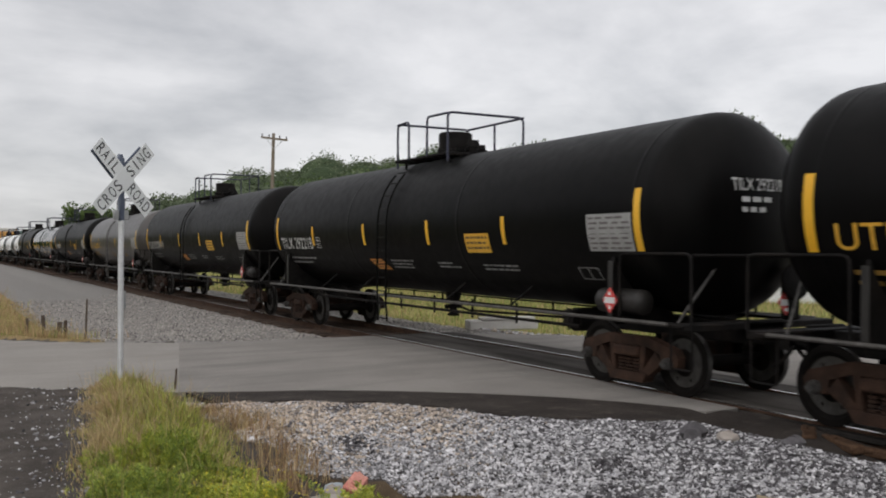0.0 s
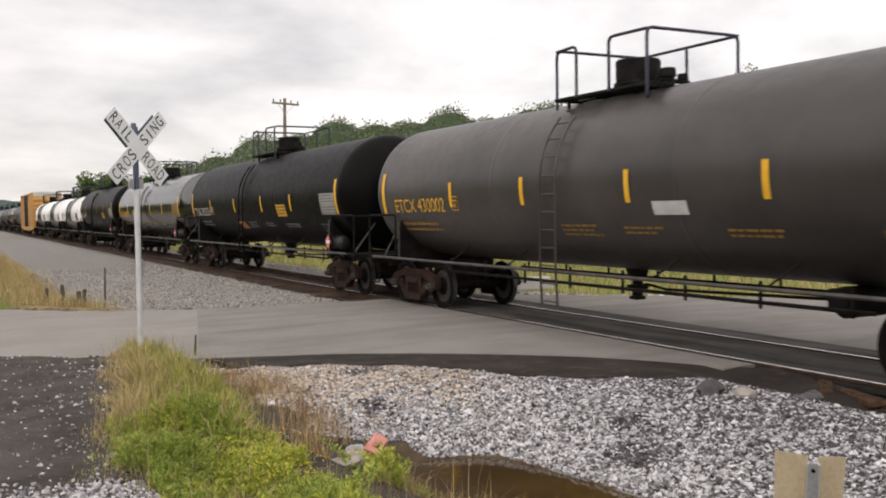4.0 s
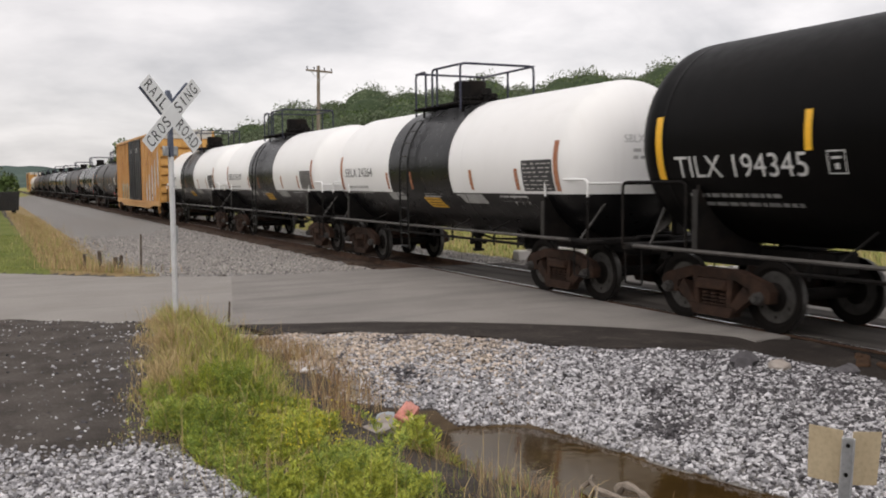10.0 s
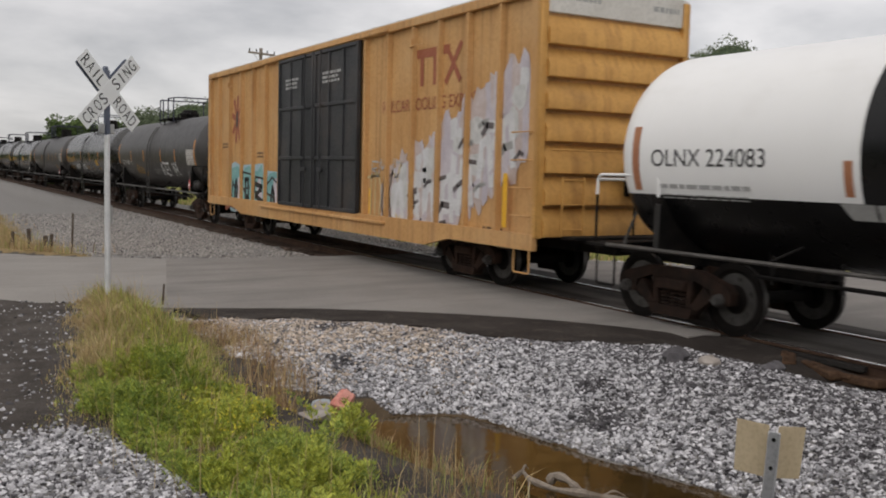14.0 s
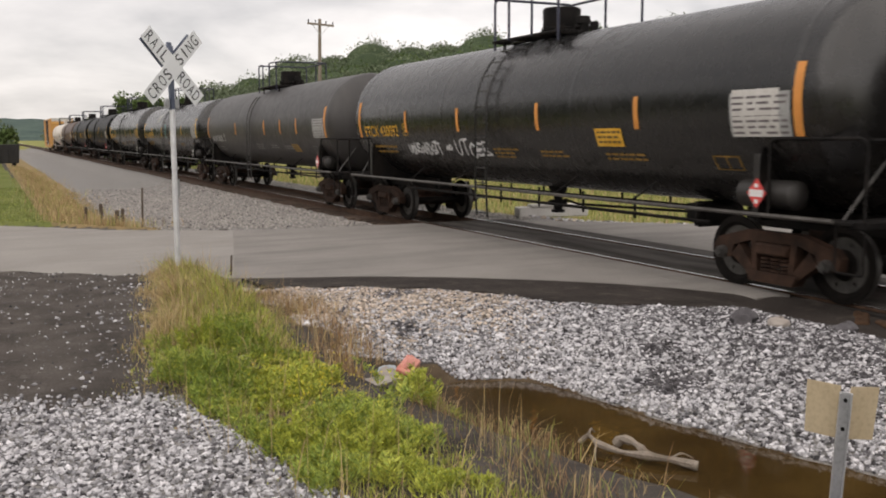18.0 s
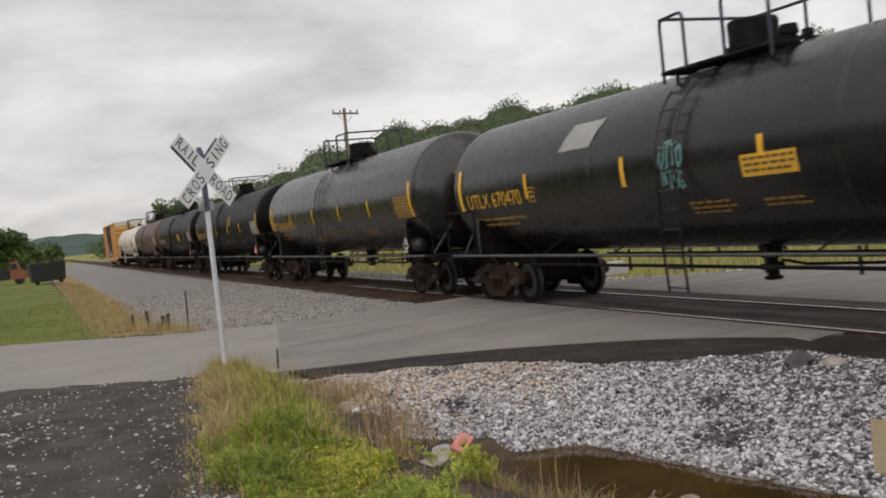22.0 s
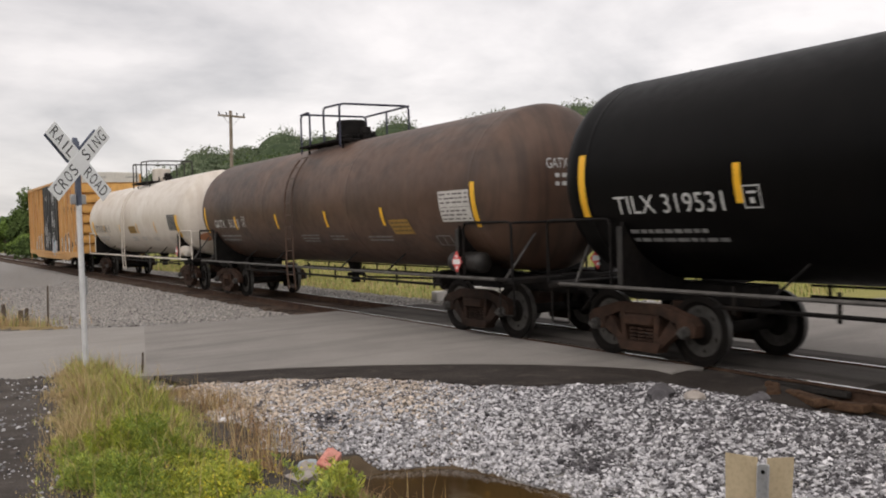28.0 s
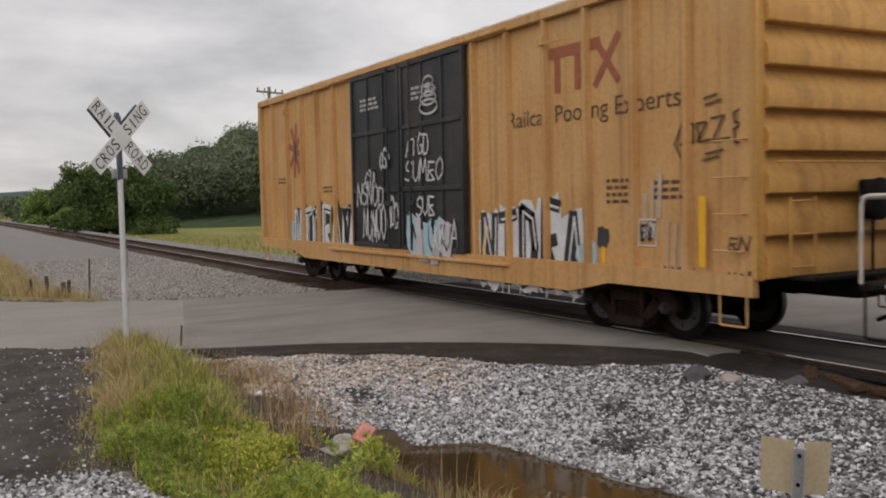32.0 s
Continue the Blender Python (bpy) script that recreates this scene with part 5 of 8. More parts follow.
    fit = M["dirty_white"] if pipes == "white" else M["band" if white else paint]
    for dy in (-0.22, 0.22):
        pts = [(-radius - 0.08, y_d + 0.55 + dy, 0.50)]
        for k in range(14):
            z = 1.0 + (top - 0.35 - 1.0) * k / 13
            a = min(1.25, (z - zc) / radius) if z > zc else 0
            q = radius + 0.11
            pts.append((-q * math.cos(a), y_d + 0.55 + dy, zc + q * math.sin(a)) if z > zc else (-q, y_d + 0.55 + dy, z))
        b = Build()
        b.tube(pts if ladder else pts[:4], 0.022, 6)
        if lad is None:
            lad = part("ladder", b, fit, car, "curved side ladder with rungs")
        else:
            part("stile", b, fit, lad)
    for k in range(-2, 11 if ladder else 1):
        z = 1.15 + k * 0.29
        a = (z - zc) / radius if z > zc else 0
        q = radius + 0.11
        p = (-q * math.cos(a), zc + q * math.sin(a)) if z > zc else (-q, z)
        b = Build()
        b.tube([(p[0], y_d + 0.33, p[1]), (p[0], y_d + 0.77, p[1])], 0.014, 6)
        part("rung", b, fit, lad)
    # running rails with stays, and piping below
    y_t = half - reach
    for s in (-1, 1):
        b = Build()
        b.tube([(s * 1.46, -half + 0.85, 1.05), (s * 1.46, half - 0.85, 1.05)], 0.028, 8)
        part("side_rail", b, M["pipe" if not pipes == "white" else "dirty_white"], car, "long side rail pipe")
        for yy in (-0.62, -0.30, 0.30, 0.62):
            b = Build()
            b.tube([(s * 1.46, yy * y_t, 1.05), (s * 1.12, yy * y_t - 0.25, bot + 0.32)], 0.018, 6)
            part("rail_stay", b, M["steel"], car)
        b = Build()
        b.tube([(s * 0.95, -y_t + 1.3, 0.82), (s * 0.95, y_t - 1.3, 0.82)], 0.03, 6)
        b.tube([(s * 0.95, -y_t + 1.3, 0.98), (s * 0.95, y_t - 1.3, 0.98)], 0.018, 6)
        for k in range(8):
            yy = -y_t + 1.6 + (2 * y_t - 3.2) * k / 7
            b.box((s * 0.95, yy, 0.92), (0.03, 0.05, 0.36), 0.006)
        part("brake_pipe", b, M["steel"], car, "brake pipe with hangers")
    b = Build()
    b.cyl((0, 0.1, bot + 0.1), (0, 0.1, bot - 0.18), 0.22, 0.14, 16)
    b.cyl((0, 0.1, bot - 0.18), (0, 0.1, bot - 0.45), 0.09, 0.09, 12)
    b.cyl((-0.2, 0.1, bot - 0.30), (0.2, 0.1, bot - 0.30), 0.05, n=10)
    b.box((0, 0.1, bot - 0.48), (0.2, 0.2, 0.06), 0.01)
    part("outlet_valve", b, M["steel"], car, "bottom outlet valve")
    b = Build()
    b.cyl((-0.45, -y_t + 2.1, 0.86), (0.25, -y_t + 2.1, 0.86), 0.2, n=16)
    b.box((-0.5, -y_t + 2.1, 0.9), (0.2, 0.3, 0.26), 0.02)
    b.tube([(0.0, -y_t + 1.9, 0.85), (0.0, -0.6, 0.75), (0.1, 0.0, 0.8)], 0.025, 6)
    part("brake_cylinder", b, M["steel"], car, "brake cylinder under the belly")
    # stub sills with end platforms, saddles, handrails, couplers
    for s in (-1, 1):
        e = s * (half - 0.62)
        b = Build()
        b.box((0, s * (half - 2.0), 0.90), (0.42, 3.0, 0.30), 0.02)
        b.box((0, e, 1.02), (2.75, 0.34, 0.10), 0.015)
        b.box((0, e + s * 0.12, 0.93), (0.7, 0.10, 0.34), 0.02)
        sill = part("stub_sill", b, M["steel"], car, "dark stub sill and end platform")
        for x in (-1, 1):
            b = Build()
            b.prism([(x * 0.2, 0.92), (x * 1.30, 0.97), (x * 1.37, 1.10), (x * 1.39, zc - 0.95), (x * 1.34, zc - 0.62), (x * 1.05, zc - 0.75), (x * 0.2, bot + 0.06)], s * y_t - 0.03, s * y_t + 0.03, "y")
            part("saddle", b, M["steel"], sill, "tall bolster web under the tank")
            b = Build()
            b.box((x * 1.395, s * y_t, (zc + 0.35) / 2), (0.02, 0.10, zc - 1.73), 0.005)
            part("saddle_flange", b, M["air_tank"], sill, "grey worn edge flange")
            b = Build()
            b.box((x * 1.28, s * (y_t + 0.75), 1.03), (0.26, 1.5, 0.05), 0.01)
            part("side_walkway", b, M["steel"], sill)
        part("coupler", COUPLER, None, car, "knuckle coupler", at=pose(0, s * (half - 0.10), 0, 0, 0, 0 if s < 0 else 180))
        hm = M["white"] if white else (M["dirty_white"] if pipes == "white" else M["steel"])
        for x in (-1, 1):
            b = Build()
            b.tube(bent([(x * 1.36, e - s * 1.15, 1.76), (x * 1.36, e - s * 1.15, 2.05), (x * 1.36, e + s * 0.14, 2.05), (x * 1.36, e + s * 0.14, 1.76)] if white else [(x * 1.38, e - s * 1.30, 1.05), (x * 1.38, e - s * 1.30, 2.0), (x * 1.38, e + s * 0.14, 2.0), (x * 1.38, e + s * 0.14, 1.05)], 0.12), 0.022, 8)
            rail = part("handrail", b, hm, car, "bent pipe end handrail")
            for yy in (e - s * 1.15, e + s * 0.14) if white else ():
                b = Build()
                b.tube([(x * 1.36, yy, 1.05), (x * 1.36, yy, 1.765)], 0.021, 8)
                part("rail_leg", b, M["steel"], rail, "black lower leg")
            b = Build()
            b.tube(bent([(x * 1.34, e + s * 0.12, 1.0), (x * 1.34, e + s * 0.12, 0.45), (x * 1.34, e - s * 0.28, 0.45), (x * 1.34, e - s * 0.28, 1.0)], 0.05), 0.016, 6)
            part("sill_step", b, M["steel"], car, "stirrup step")
        b = Build()
        b.tube(bent([(-1.36, e + s * 0.14, 1.98), (1.36, e + s * 0.14, 1.98)], 0.1), 0.022, 8)
        part("end_rail", b, hm, car, "pipe rail across the end")
        for x in (-1, 1):
            b = Build()
            b.tube([(x * 1.2, e - s * 0.3, 1.05), (x * 0.62, e - s * 0.1, 1.9)], 0.022, 6)
            part("end_brace", b, M["cap"], car, "diagonal end brace")
        add_truck(car, s * y_t)
    # hand brake on the near end, air tank, placards
    b = Build()
    b.lathe([(-0.03, 0.24), (-0.015, 0.27), (0.015, 0.27), (0.03, 0.24)], "y", 24, (0.65, -half + 0.52, 1.62))
    for k in range(4):
        a = math.tau * k / 4
        b.tube([(0.65, -half + 0.52, 1.62), (0.65 + 0.25 * math.cos(a), -half + 0.52, 1.62 + 0.25 * math.sin(a))], 0.015, 6)
    b.box((0.65, -half + 0.62, 1.42), (0.26, 0.14, 0.7), 0.02)
    part("hand_brake", b, M["steel"], car, "hand brake wheel")
    if air:
        b = Build()
        b.lathe([(-0.52, 0.0), (-0.50, 0.12), (-0.44, 0.185), (0.44, 0.185), (0.50, 0.12), (0.52, 0.0)], "y", 20, (-1.18, -y_t - 0.05, 1.30))
        part("air_tank", b, M["air_tank"] if not pipes == "white" else M["dirty_white"], car, "small horizontal air reservoir")
    for y, x in () if white else ((-half + 2.05, -1.40), (-half + 0.66, 0.9)):
        b = Build()
        pts = [(0, -0.19), (0.16, 0), (0, 0.19), (-0.16, 0)] if placard != "triangle" else [(-0.24, -0.12), (0.24, -0.12), (0.0, 0.26)]
        side = x < 0
        z0 = 1.32
        n = len(pts)
        vs = [(x - 0.06, y - u, z0 + w) if side else (x - 0.4 + u, y - 0.10, z0 + w) for u, w in pts]
        back = [(vx + (0.012 if side else 0), vy + (0 if side else 0.012), vz) for vx, vy, vz in vs]
        b.add(vs + back, [tuple(range(n)), tuple(range(n, 2 * n))] + [(i, (i + 1) % n, n + (i + 1) % n, n + i) for i in range(n)])
        sg = part("placard", b, M["placard_red" if placard in ("red", "triangle") else "placard_white"], car, "diamond hazard placard")
        b = Build()
        for hw, w0, w1 in ((0.12, -0.045, 0.045), (0.03, 0.07, 0.12), (0.03, -0.13, -0.08)):
            q = [(-hw, w0), (hw, w0), (hw, w1), (-hw, w1)]
            b.add([(x - 0.064, y - u, z0 + w) if side else (x - 0.4 + u, y - 0.104, z0 + w) for u, w in q], [(0, 1, 2, 3)])
        part("placard_mark", b, M["placard_white" if placard != "white" else "letter_black"], sg)
    return car


def ribbon(b, pts, width, x, slot=0):
    """A flat painted stroke on a plane wall at x, through (y, z) points."""
    for (ya, za), (yb, zb) in zip(pts, pts[1:]):
        d = Vector((yb - ya, zb - za))
        if d.length < 1e-4:
            continue
        n = Vector((-d.y, d.x)).normalized() * width / 2
        d = d.normalized() * width * 0.3
        b.add([(x, ya - d.x + n.x, za - d.y + n.y), (x, yb + d.x + n.x, zb + d.y + n.y), (x, yb + d.x - n.x, zb + d.y - n.y), (x, ya - d.x - n.x, za - d.y - n.y)], [(0, 1, 2, 3)], slot)


def blob(b, y0, y1, z0, z1, x, rnd, slot=0, n=14, even=False):
    """An uneven sprayed patch."""
    c, h = ((y0 + y1) / 2, (z0 + z1) / 2), (abs(y1 - y0) / 2, (z1 - z0) / 2)
    pts = []
    for k in range(n):
        a = math.tau * k / n
        q = rnd.uniform(0.95, 1.05) if even else rnd.uniform(0.75, 1.12)
        p = 0.45 if even else 0.6
        cx, sx = math.cos(a), math.sin(a)
        pts.append((x, c[0] + h[0] * q * math.copysign(abs(cx) ** p, cx), c[1] + h[1] * q * math.copysign(abs(sx) ** p, sx)))
    b.add(pts, [tuple(range(n))], slot)


def box_car(label, length, seed, style):
    rnd = random.Random(seed)
    car = thing("box_car", label, "boxcar", None, "freight cars of the train")
    hl, hw = 9.35, 1.55
    z0, z1 = 0.98, 5.0
    skin = -hw + 0.045
    # body: floor box, side sheets set back behind the posts, ends, roof
    b = Build()
    b.box((0, 0, 3.0), (2 * (hw - 0.09), 2 * hl - 0.12, 3.98), 0.02)
    body = part("body", b, M["boxcar"], car)
    b = Build()
    prof = [(-hw - 0.01, 4.96), (-hw - 0.01, 5.03), (-hw + 0.2, 5.07), (0, 5.11), (hw - 0.2, 5.07), (hw + 0.01, 5.03), (hw + 0.01, 4.96)]
    b.prism(prof, -hl - 0.02, hl + 0.02, "y")
    for k in range(17):
        y = -hl + 0.55 + k * (2 * hl - 1.1) / 16
        b.prism([(x, z + 0.014) if 0 < i < 6 else (x, z) for i, (x, z) in enumerate(prof)], y - 0.04, y + 0.04, "y")
    part("roof", b, M["roof"], car, "pale roof with cross seams")
    for s in (-1, 1):
        b = Build()
        b.box((s * (hw - 0.02), 0, 4.93), (0.09, 2 * hl, 0.16), 0.015)
        part("top_rail", b, M["boxcar"], car)
        b = Build()
        x0 = s * (hw - 0.02)
        b.prism([(-hl, 0.80), (-hl, 1.06), (hl, 1.06), (hl, 0.80), (hl - 2.7, 0.80), (hl - 3.6, 0.62), (-hl + 3.6, 0.62), (-hl + 2.7, 0.80)], x0 - 0.05, x0 + 0.05, "x")
        part("side_sill", b, M["boxcar"], car, "deep side sill")
        # posts, closer beside the doors
        for y in [hl - 0.10, 8.25, 7.1, 5.95, 4.85, 3.75, 2.62, -2.85, -3.95, -5.05, -6.1, -7.15, -8.2, -hl + 0.10]:
            b = Build()
            edge = abs(abs(y) - hl + 0.10) < 0.01
            w = 0.20 if edge else 0.075
            b.prism([(y - w / 2 - 0.025, s * (hw - 0.10)), (y - w / 2, s * (hw + 0.01)), (y + w / 2, s * (hw + 0.01)), (y + w / 2 + 0.025, s * (hw - 0.10))], 1.04, 4.87, "z")
            me = Build()
            me.add([(vy, vx, vz) for vx, vy, vz in b.v], b.f)
            part("side_post", me, M["boxcar"], body)
        # pair of plug doors with frames, bars and rods
        for d, (ya, yb) in enumerate(((2.50, 0.02), (-0.02, -2.62))):
            dr = Build()
            yc = (ya + yb) / 2
            w = abs(ya - yb)
            dr.box((s * (hw - 0.01), yc, 2.95), (0.07, w - 0.03, 3.82), 0.015)
            door = part("door", dr, M["door"], car, "black sliding plug door")
            fr = Build()
            for z in (1.09, 2.28, 3.55, 4.80):
                fr.box((s * (hw + 0.04), yc, z), (0.05, w - 0.06, 0.09), 0.012)
            for y in (ya - 0.06, yb + 0.06):
                fr.box((s * (hw + 0.04), y, 2.95), (0.05, 0.09, 3.72), 0.012)
            part("door_frame", fr, M["door"], door)
            for q in (0.36, 0.68):
                rb = Build()
                y = ya + (yb - ya) * q
                rb.box((s * (hw + 0.035), y, 2.95), (0.05, 0.06, 3.7), 0.012)
                part("door_post", rb, M["door"], door)
            rod = Build()
            y = yb + 0.5 if d == 0 else ya - 0.5
            rod.tube([(s * (hw + 0.085), y, 1.05), (s * (hw + 0.085), y, 4.85)], 0.022, 8)
            rod.box((s * (hw + 0.09), y, 2.0), (0.05, 0.3, 0.10), 0.01)
            part("lock_rod", rod, M["door"], door)
            st = Build()
            for k in range(3):
                u = ya - 0.55
                while u > yb + 1.1:
                    e = u - rnd.uniform(0.1, 0.25)
                    z = 4.25 - k * 0.10
                    if s < 0:
                        st.add([(-hw - 0.048, u, z), (-hw - 0.048, e, z), (-hw - 0.048, e, z + 0.06), (-hw - 0.048, u, z + 0.06)], [(0, 1, 2, 3)])
                    u = e - 0.05
            if st.v:
                part("door_stencil", st, M["letter_dim"], door, "small white stencils")["kind"] = "stuff"
        for y in (-5.05, 7.1):
            b = Build()
            b.box((s * (hw + 0.03), y, 4.52), (0.05, 0.10, 0.16), 0.01)
            b.tube([(s * (hw + 0.04), y, 4.46), (s * (hw + 0.04), y - 0.55, 4.46)], 0.014, 6)
            part("side_bracket", b, M["boxcar"], body, "small welded bracket and bar")
        # door track
        b = Build()
        b.box((s * (hw + 0.05), -0.05, 0.93), (0.10, 8.0, 0.06), 0.01)
        b.box((s * (hw + 0.03), -0.05, 4.90), (0.06, 8.0, 0.06), 0.01)
        part("door_track", b, M["boxcar"], car, "door guide track")
        for e in (-1, 1):
            yl = e * (hl - 0.35)
            ladder = None
            for k in range(4):
                z = 1.35 + 0.45 * k
                ld = Build()
                ld.tube(bent([(s * (hw + 0.01), yl + 0.25, z), (s * (hw + 0.08), yl + 0.25, z), (s * (hw + 0.08), yl - 0.25, z), (s * (hw + 0.01), yl - 0.25, z)], 0.03), 0.013, 6)
                if ladder is None:
                    ladder = part("side_ladder", ld, M["boxcar"], car, "grab-iron ladder")
                else:
                    part("rung", ld, M["boxcar"], ladder)
            sp = Build()
            sp.tube(bent([(s * (hw - 0.02), yl + 0.22, 0.85), (s * (hw - 0.02), yl + 0.22, 0.42), (s * (hw - 0.02), yl - 0.22, 0.42), (s * (hw - 0.02), yl - 0.22, 0.85)], 0.04), 0.016, 6)
            part("sill_step", sp, M["boxcar"], car, "stirrup step")
    # corrugated ends
    for e in (-1, 1):
        b = Build()
        n = 7
        for k in range(n):
            za, zb = 1.02 + (4.58 - 1.02) * k / n, 1.02 + (4.58 - 1.02) * (k + 1) / n
            q = hl - 0.05
            prof = [(e * (q - 0.06), za), (e * (q + 0.16), za + 0.005), (e * (q + 0.175), za + 0.02), (e * (q + 0.175), za + 0.20), (e * (q + 0.02), zb - 0.05), (e * (q - 0.06), zb - 0.045)]
            ribs = Build()
            ribs.prism([(y, z) for y, z in prof], -hw + 0.12, hw - 0.12, "x")
            if k == 0:
                b.box((0, e * (hl - 0.13), 2.9), (2 * hw - 0.2, 0.06, 3.7), 0.01)
                end = part("car_end", b, M["boxcar_end"], car, "end wall with deep pressed ribs")
            part("end_rib", ribs, M["boxcar_end"], end)
        for s in (-1, 1):
            b = Build()
            b.box((s * (hw - 0.06), e * hl, 3.0), (0.14, 0.14, 4.0), 0.02)
            part("corner_post", b, M["boxcar_end"], end)
        b = Build()
        b.box((0, e * (hl - 0.02), 4.78), (2 * hw - 0.06, 0.08, 0.40), 0.015)
        head = part("end_header", b, M["roof"], end, "pale flat band under the roof")
        b = Build()
        yy = e * (hl + 0.022)
        for u0, u1 in ((-1.3, -0.35), (0.75, 1.35)):
            u = u0
            while u < u1:
                w = rnd.uniform(0.05, 0.12)
                b.add([(u, yy, 4.80), (u + w, yy, 4.80), (u + w, yy, 4.89), (u, yy, 4.89)], [(0, 1, 2, 3)])
                u += w + 0.025
        part("header_stencil", b, M["data_grey"], head, "small dark stencil")["kind"] = "stuff"
        ld = Build()
        for s in (-1.15, -0.72):
            ld.tube([(s, e * (hl + 0.20), 1.05), (s, e * (hl + 0.20), 2.0)], 0.016, 6)
        for k in range(3):
            ld.tube([(-1.15, e * (hl + 0.20), 1.15 + 0.4 * k), (-0.72, e * (hl + 0.20), 1.15 + 0.4 * k)], 0.013, 6)
        ld.tube([(-1.35, e * (hl + 0.17), 2.42), (1.2, e * (hl + 0.17), 2.42)], 0.014, 6)
        part("end_ladder", ld, M["boxcar_end"], car, "short end ladder and grab bar")
        b = Build()
        b.box((0, e * (hl + 0.30), 1.02), (2.2, 0.40, 0.05), 0.01)
        b.box((0, e * (hl - 0.7), 0.88), (0.42, 2.2, 0.30), 0.02)
        part("end_platform", b, M["steel"], car, "crossover platform")
        b = Build()
        if e < 0:
            b.lathe([(-0.03, 0.24), (-0.015, 0.27), (0.015, 0.27), (0.03, 0.24)], "y", 24, (0.35, -hl - 0.3, 1.95))
            b.box((0.35, -hl - 0.2, 1.95), (0.4, 0.16, 0.5), 0.03)
            b.tube([(0.35, -hl - 0.2, 1.7), (0.35, -hl - 0.2, 1.0)], 0.02, 6)
            part("hand_brake", b, M["steel"], car, "hand brake wheel on the end")
        part("coupler", COUPLER, None, car, "knuckle coupler", at=pose(0, e * (length / 2 - 0.10), 0, 0, 0, 0 if e < 0 else 180))
        add_truck(car, e * 6.45)
    b = Build()
    b.box((0, 0, 0.86), (0.5, 2 * hl - 1, 0.28), 0.02)
    for y in (-4, -1.3, 1.3, 4):
        b.box((0, y, 0.92), (2.9, 0.14, 0.16), 0.02)
    b.cyl((-0.5, -1.9, 0.72), (0.4, -1.9, 0.72), 0.2, n=16)
    b.tube([(0.3, -5, 0.7), (0.3, 5, 0.7)], 0.03, 6)
    part("underframe", b, M["steel"], car, "dark underframe")
    # reflective strips and small stencils on the road side
    X = -hw + 0.062
    for y in (-8.52, -6.42, -3.05, 2.75, 4.9, 8.5):
        b = Build()
        tall = y < -8
        b.box((-hw - 0.018 if tall else X + 0.02, y, 1.58 if tall else 1.35), (0.006, 0.12 if tall else 0.09, 0.90 if tall else 0.55), 0.001)
        part("side_tape", b, M["yellow"], body, "yellow reflective strip")
    b = Build()
    for y, z, w, r in ((-7.5, 2.2, 0.5, 3), (-6.5, 2.25, 0.6, 4), (-7.7, 1.05, 0.6, 1), (8.0, 2.7, 0.9, 2), (4.6, 2.4, 0.7, 2)):
        for k in range(r):
            u = y
            while u > y - w:
                q = u - rnd.uniform(0.06, 0.16)
                zz = z - k * 0.1
                b.add([(X + 0.02, u, zz), (X + 0.02, q, zz), (X + 0.02, q, zz + 0.05), (X + 0.02, u, zz + 0.05)], [(0, 1, 2, 3)])
                u = q - 0.04
    part("side_stencil", b, M["graf_brown"], body, "small dark stencils")["kind"] = "stuff"
    # badge: two red gallows and a red cross on the panels, with the slogan under it
    b = Build()
    xb = X + 0.018
    zt = 4.30
    for pts, w in ((((-5.15, zt), (-6.35, zt)), 0.17), (((-5.33, zt), (-5.33, zt - 0.58)), 0.15), (((-5.85, zt), (-5.85, zt - 0.58)), 0.15), (((-6.30, zt + 0.02), (-6.78, zt - 0.58)), 0.12), (((-6.80, zt + 0.06), (-6.28, zt - 0.60)), 0.12)):
        ribbon(b, pts, w, xb)
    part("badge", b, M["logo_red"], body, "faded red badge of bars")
    b = Build()
    if style == "late":
        vs, fs = lettering("Railcar Pooling Experts", 0.27)
        k = 4.15 / max(v[0] for v in vs)
        y_l, z_b = -3.9, 3.22
    else:
        vs, fs = lettering("RAILCAR POOLING EXPERTS", 0.24)
        k = 4.0 / max(v[0] for v in vs)
        y_l, z_b = -3.6, 3.22
    b.add([(xb - 0.001, y_l - u * k, z_b + v) for u, v in vs], fs)
    part("slogan", b, M["graf_brown" if style == "late" else "logo_red"], body, "painted slogan lettering")
    for a in range(8):
        b = Build()
        t = math.tau * a / 8 + 0.2
        ribbon(b, [(6.55 + 0.10 * math.cos(t), 3.45 + 0.15 * math.sin(t)), (6.55 + 0.46 * math.cos(t), 3.45 + 0.68 * math.sin(t))], 0.17, xb)
        part("star_ray", b, M["logo_red"], body, "ray of a faded red star emblem")
    b = Build()
    blob(b, 6.65, 6.45, 3.15, 3.70, xb - 0.002, rnd)
    part("star_heart", b, M["letter_black"], body)
    # sprayed lettering-like shapes
    xg = X + 0.012

    def stroke_part(name, pts, width, x, mt, label):
        g = Build()
        ribbon(g, pts, width, x)
        part(name, g, M[mt], body, label)

    def patch_part(name, y0, y1, za, zb, x, mt, label, n=16, even=False):
        g = Build()
        blob(g, y0, y1, za, zb, x, rnd, n=n, even=even)
        part(name, g, M[mt], body, label)

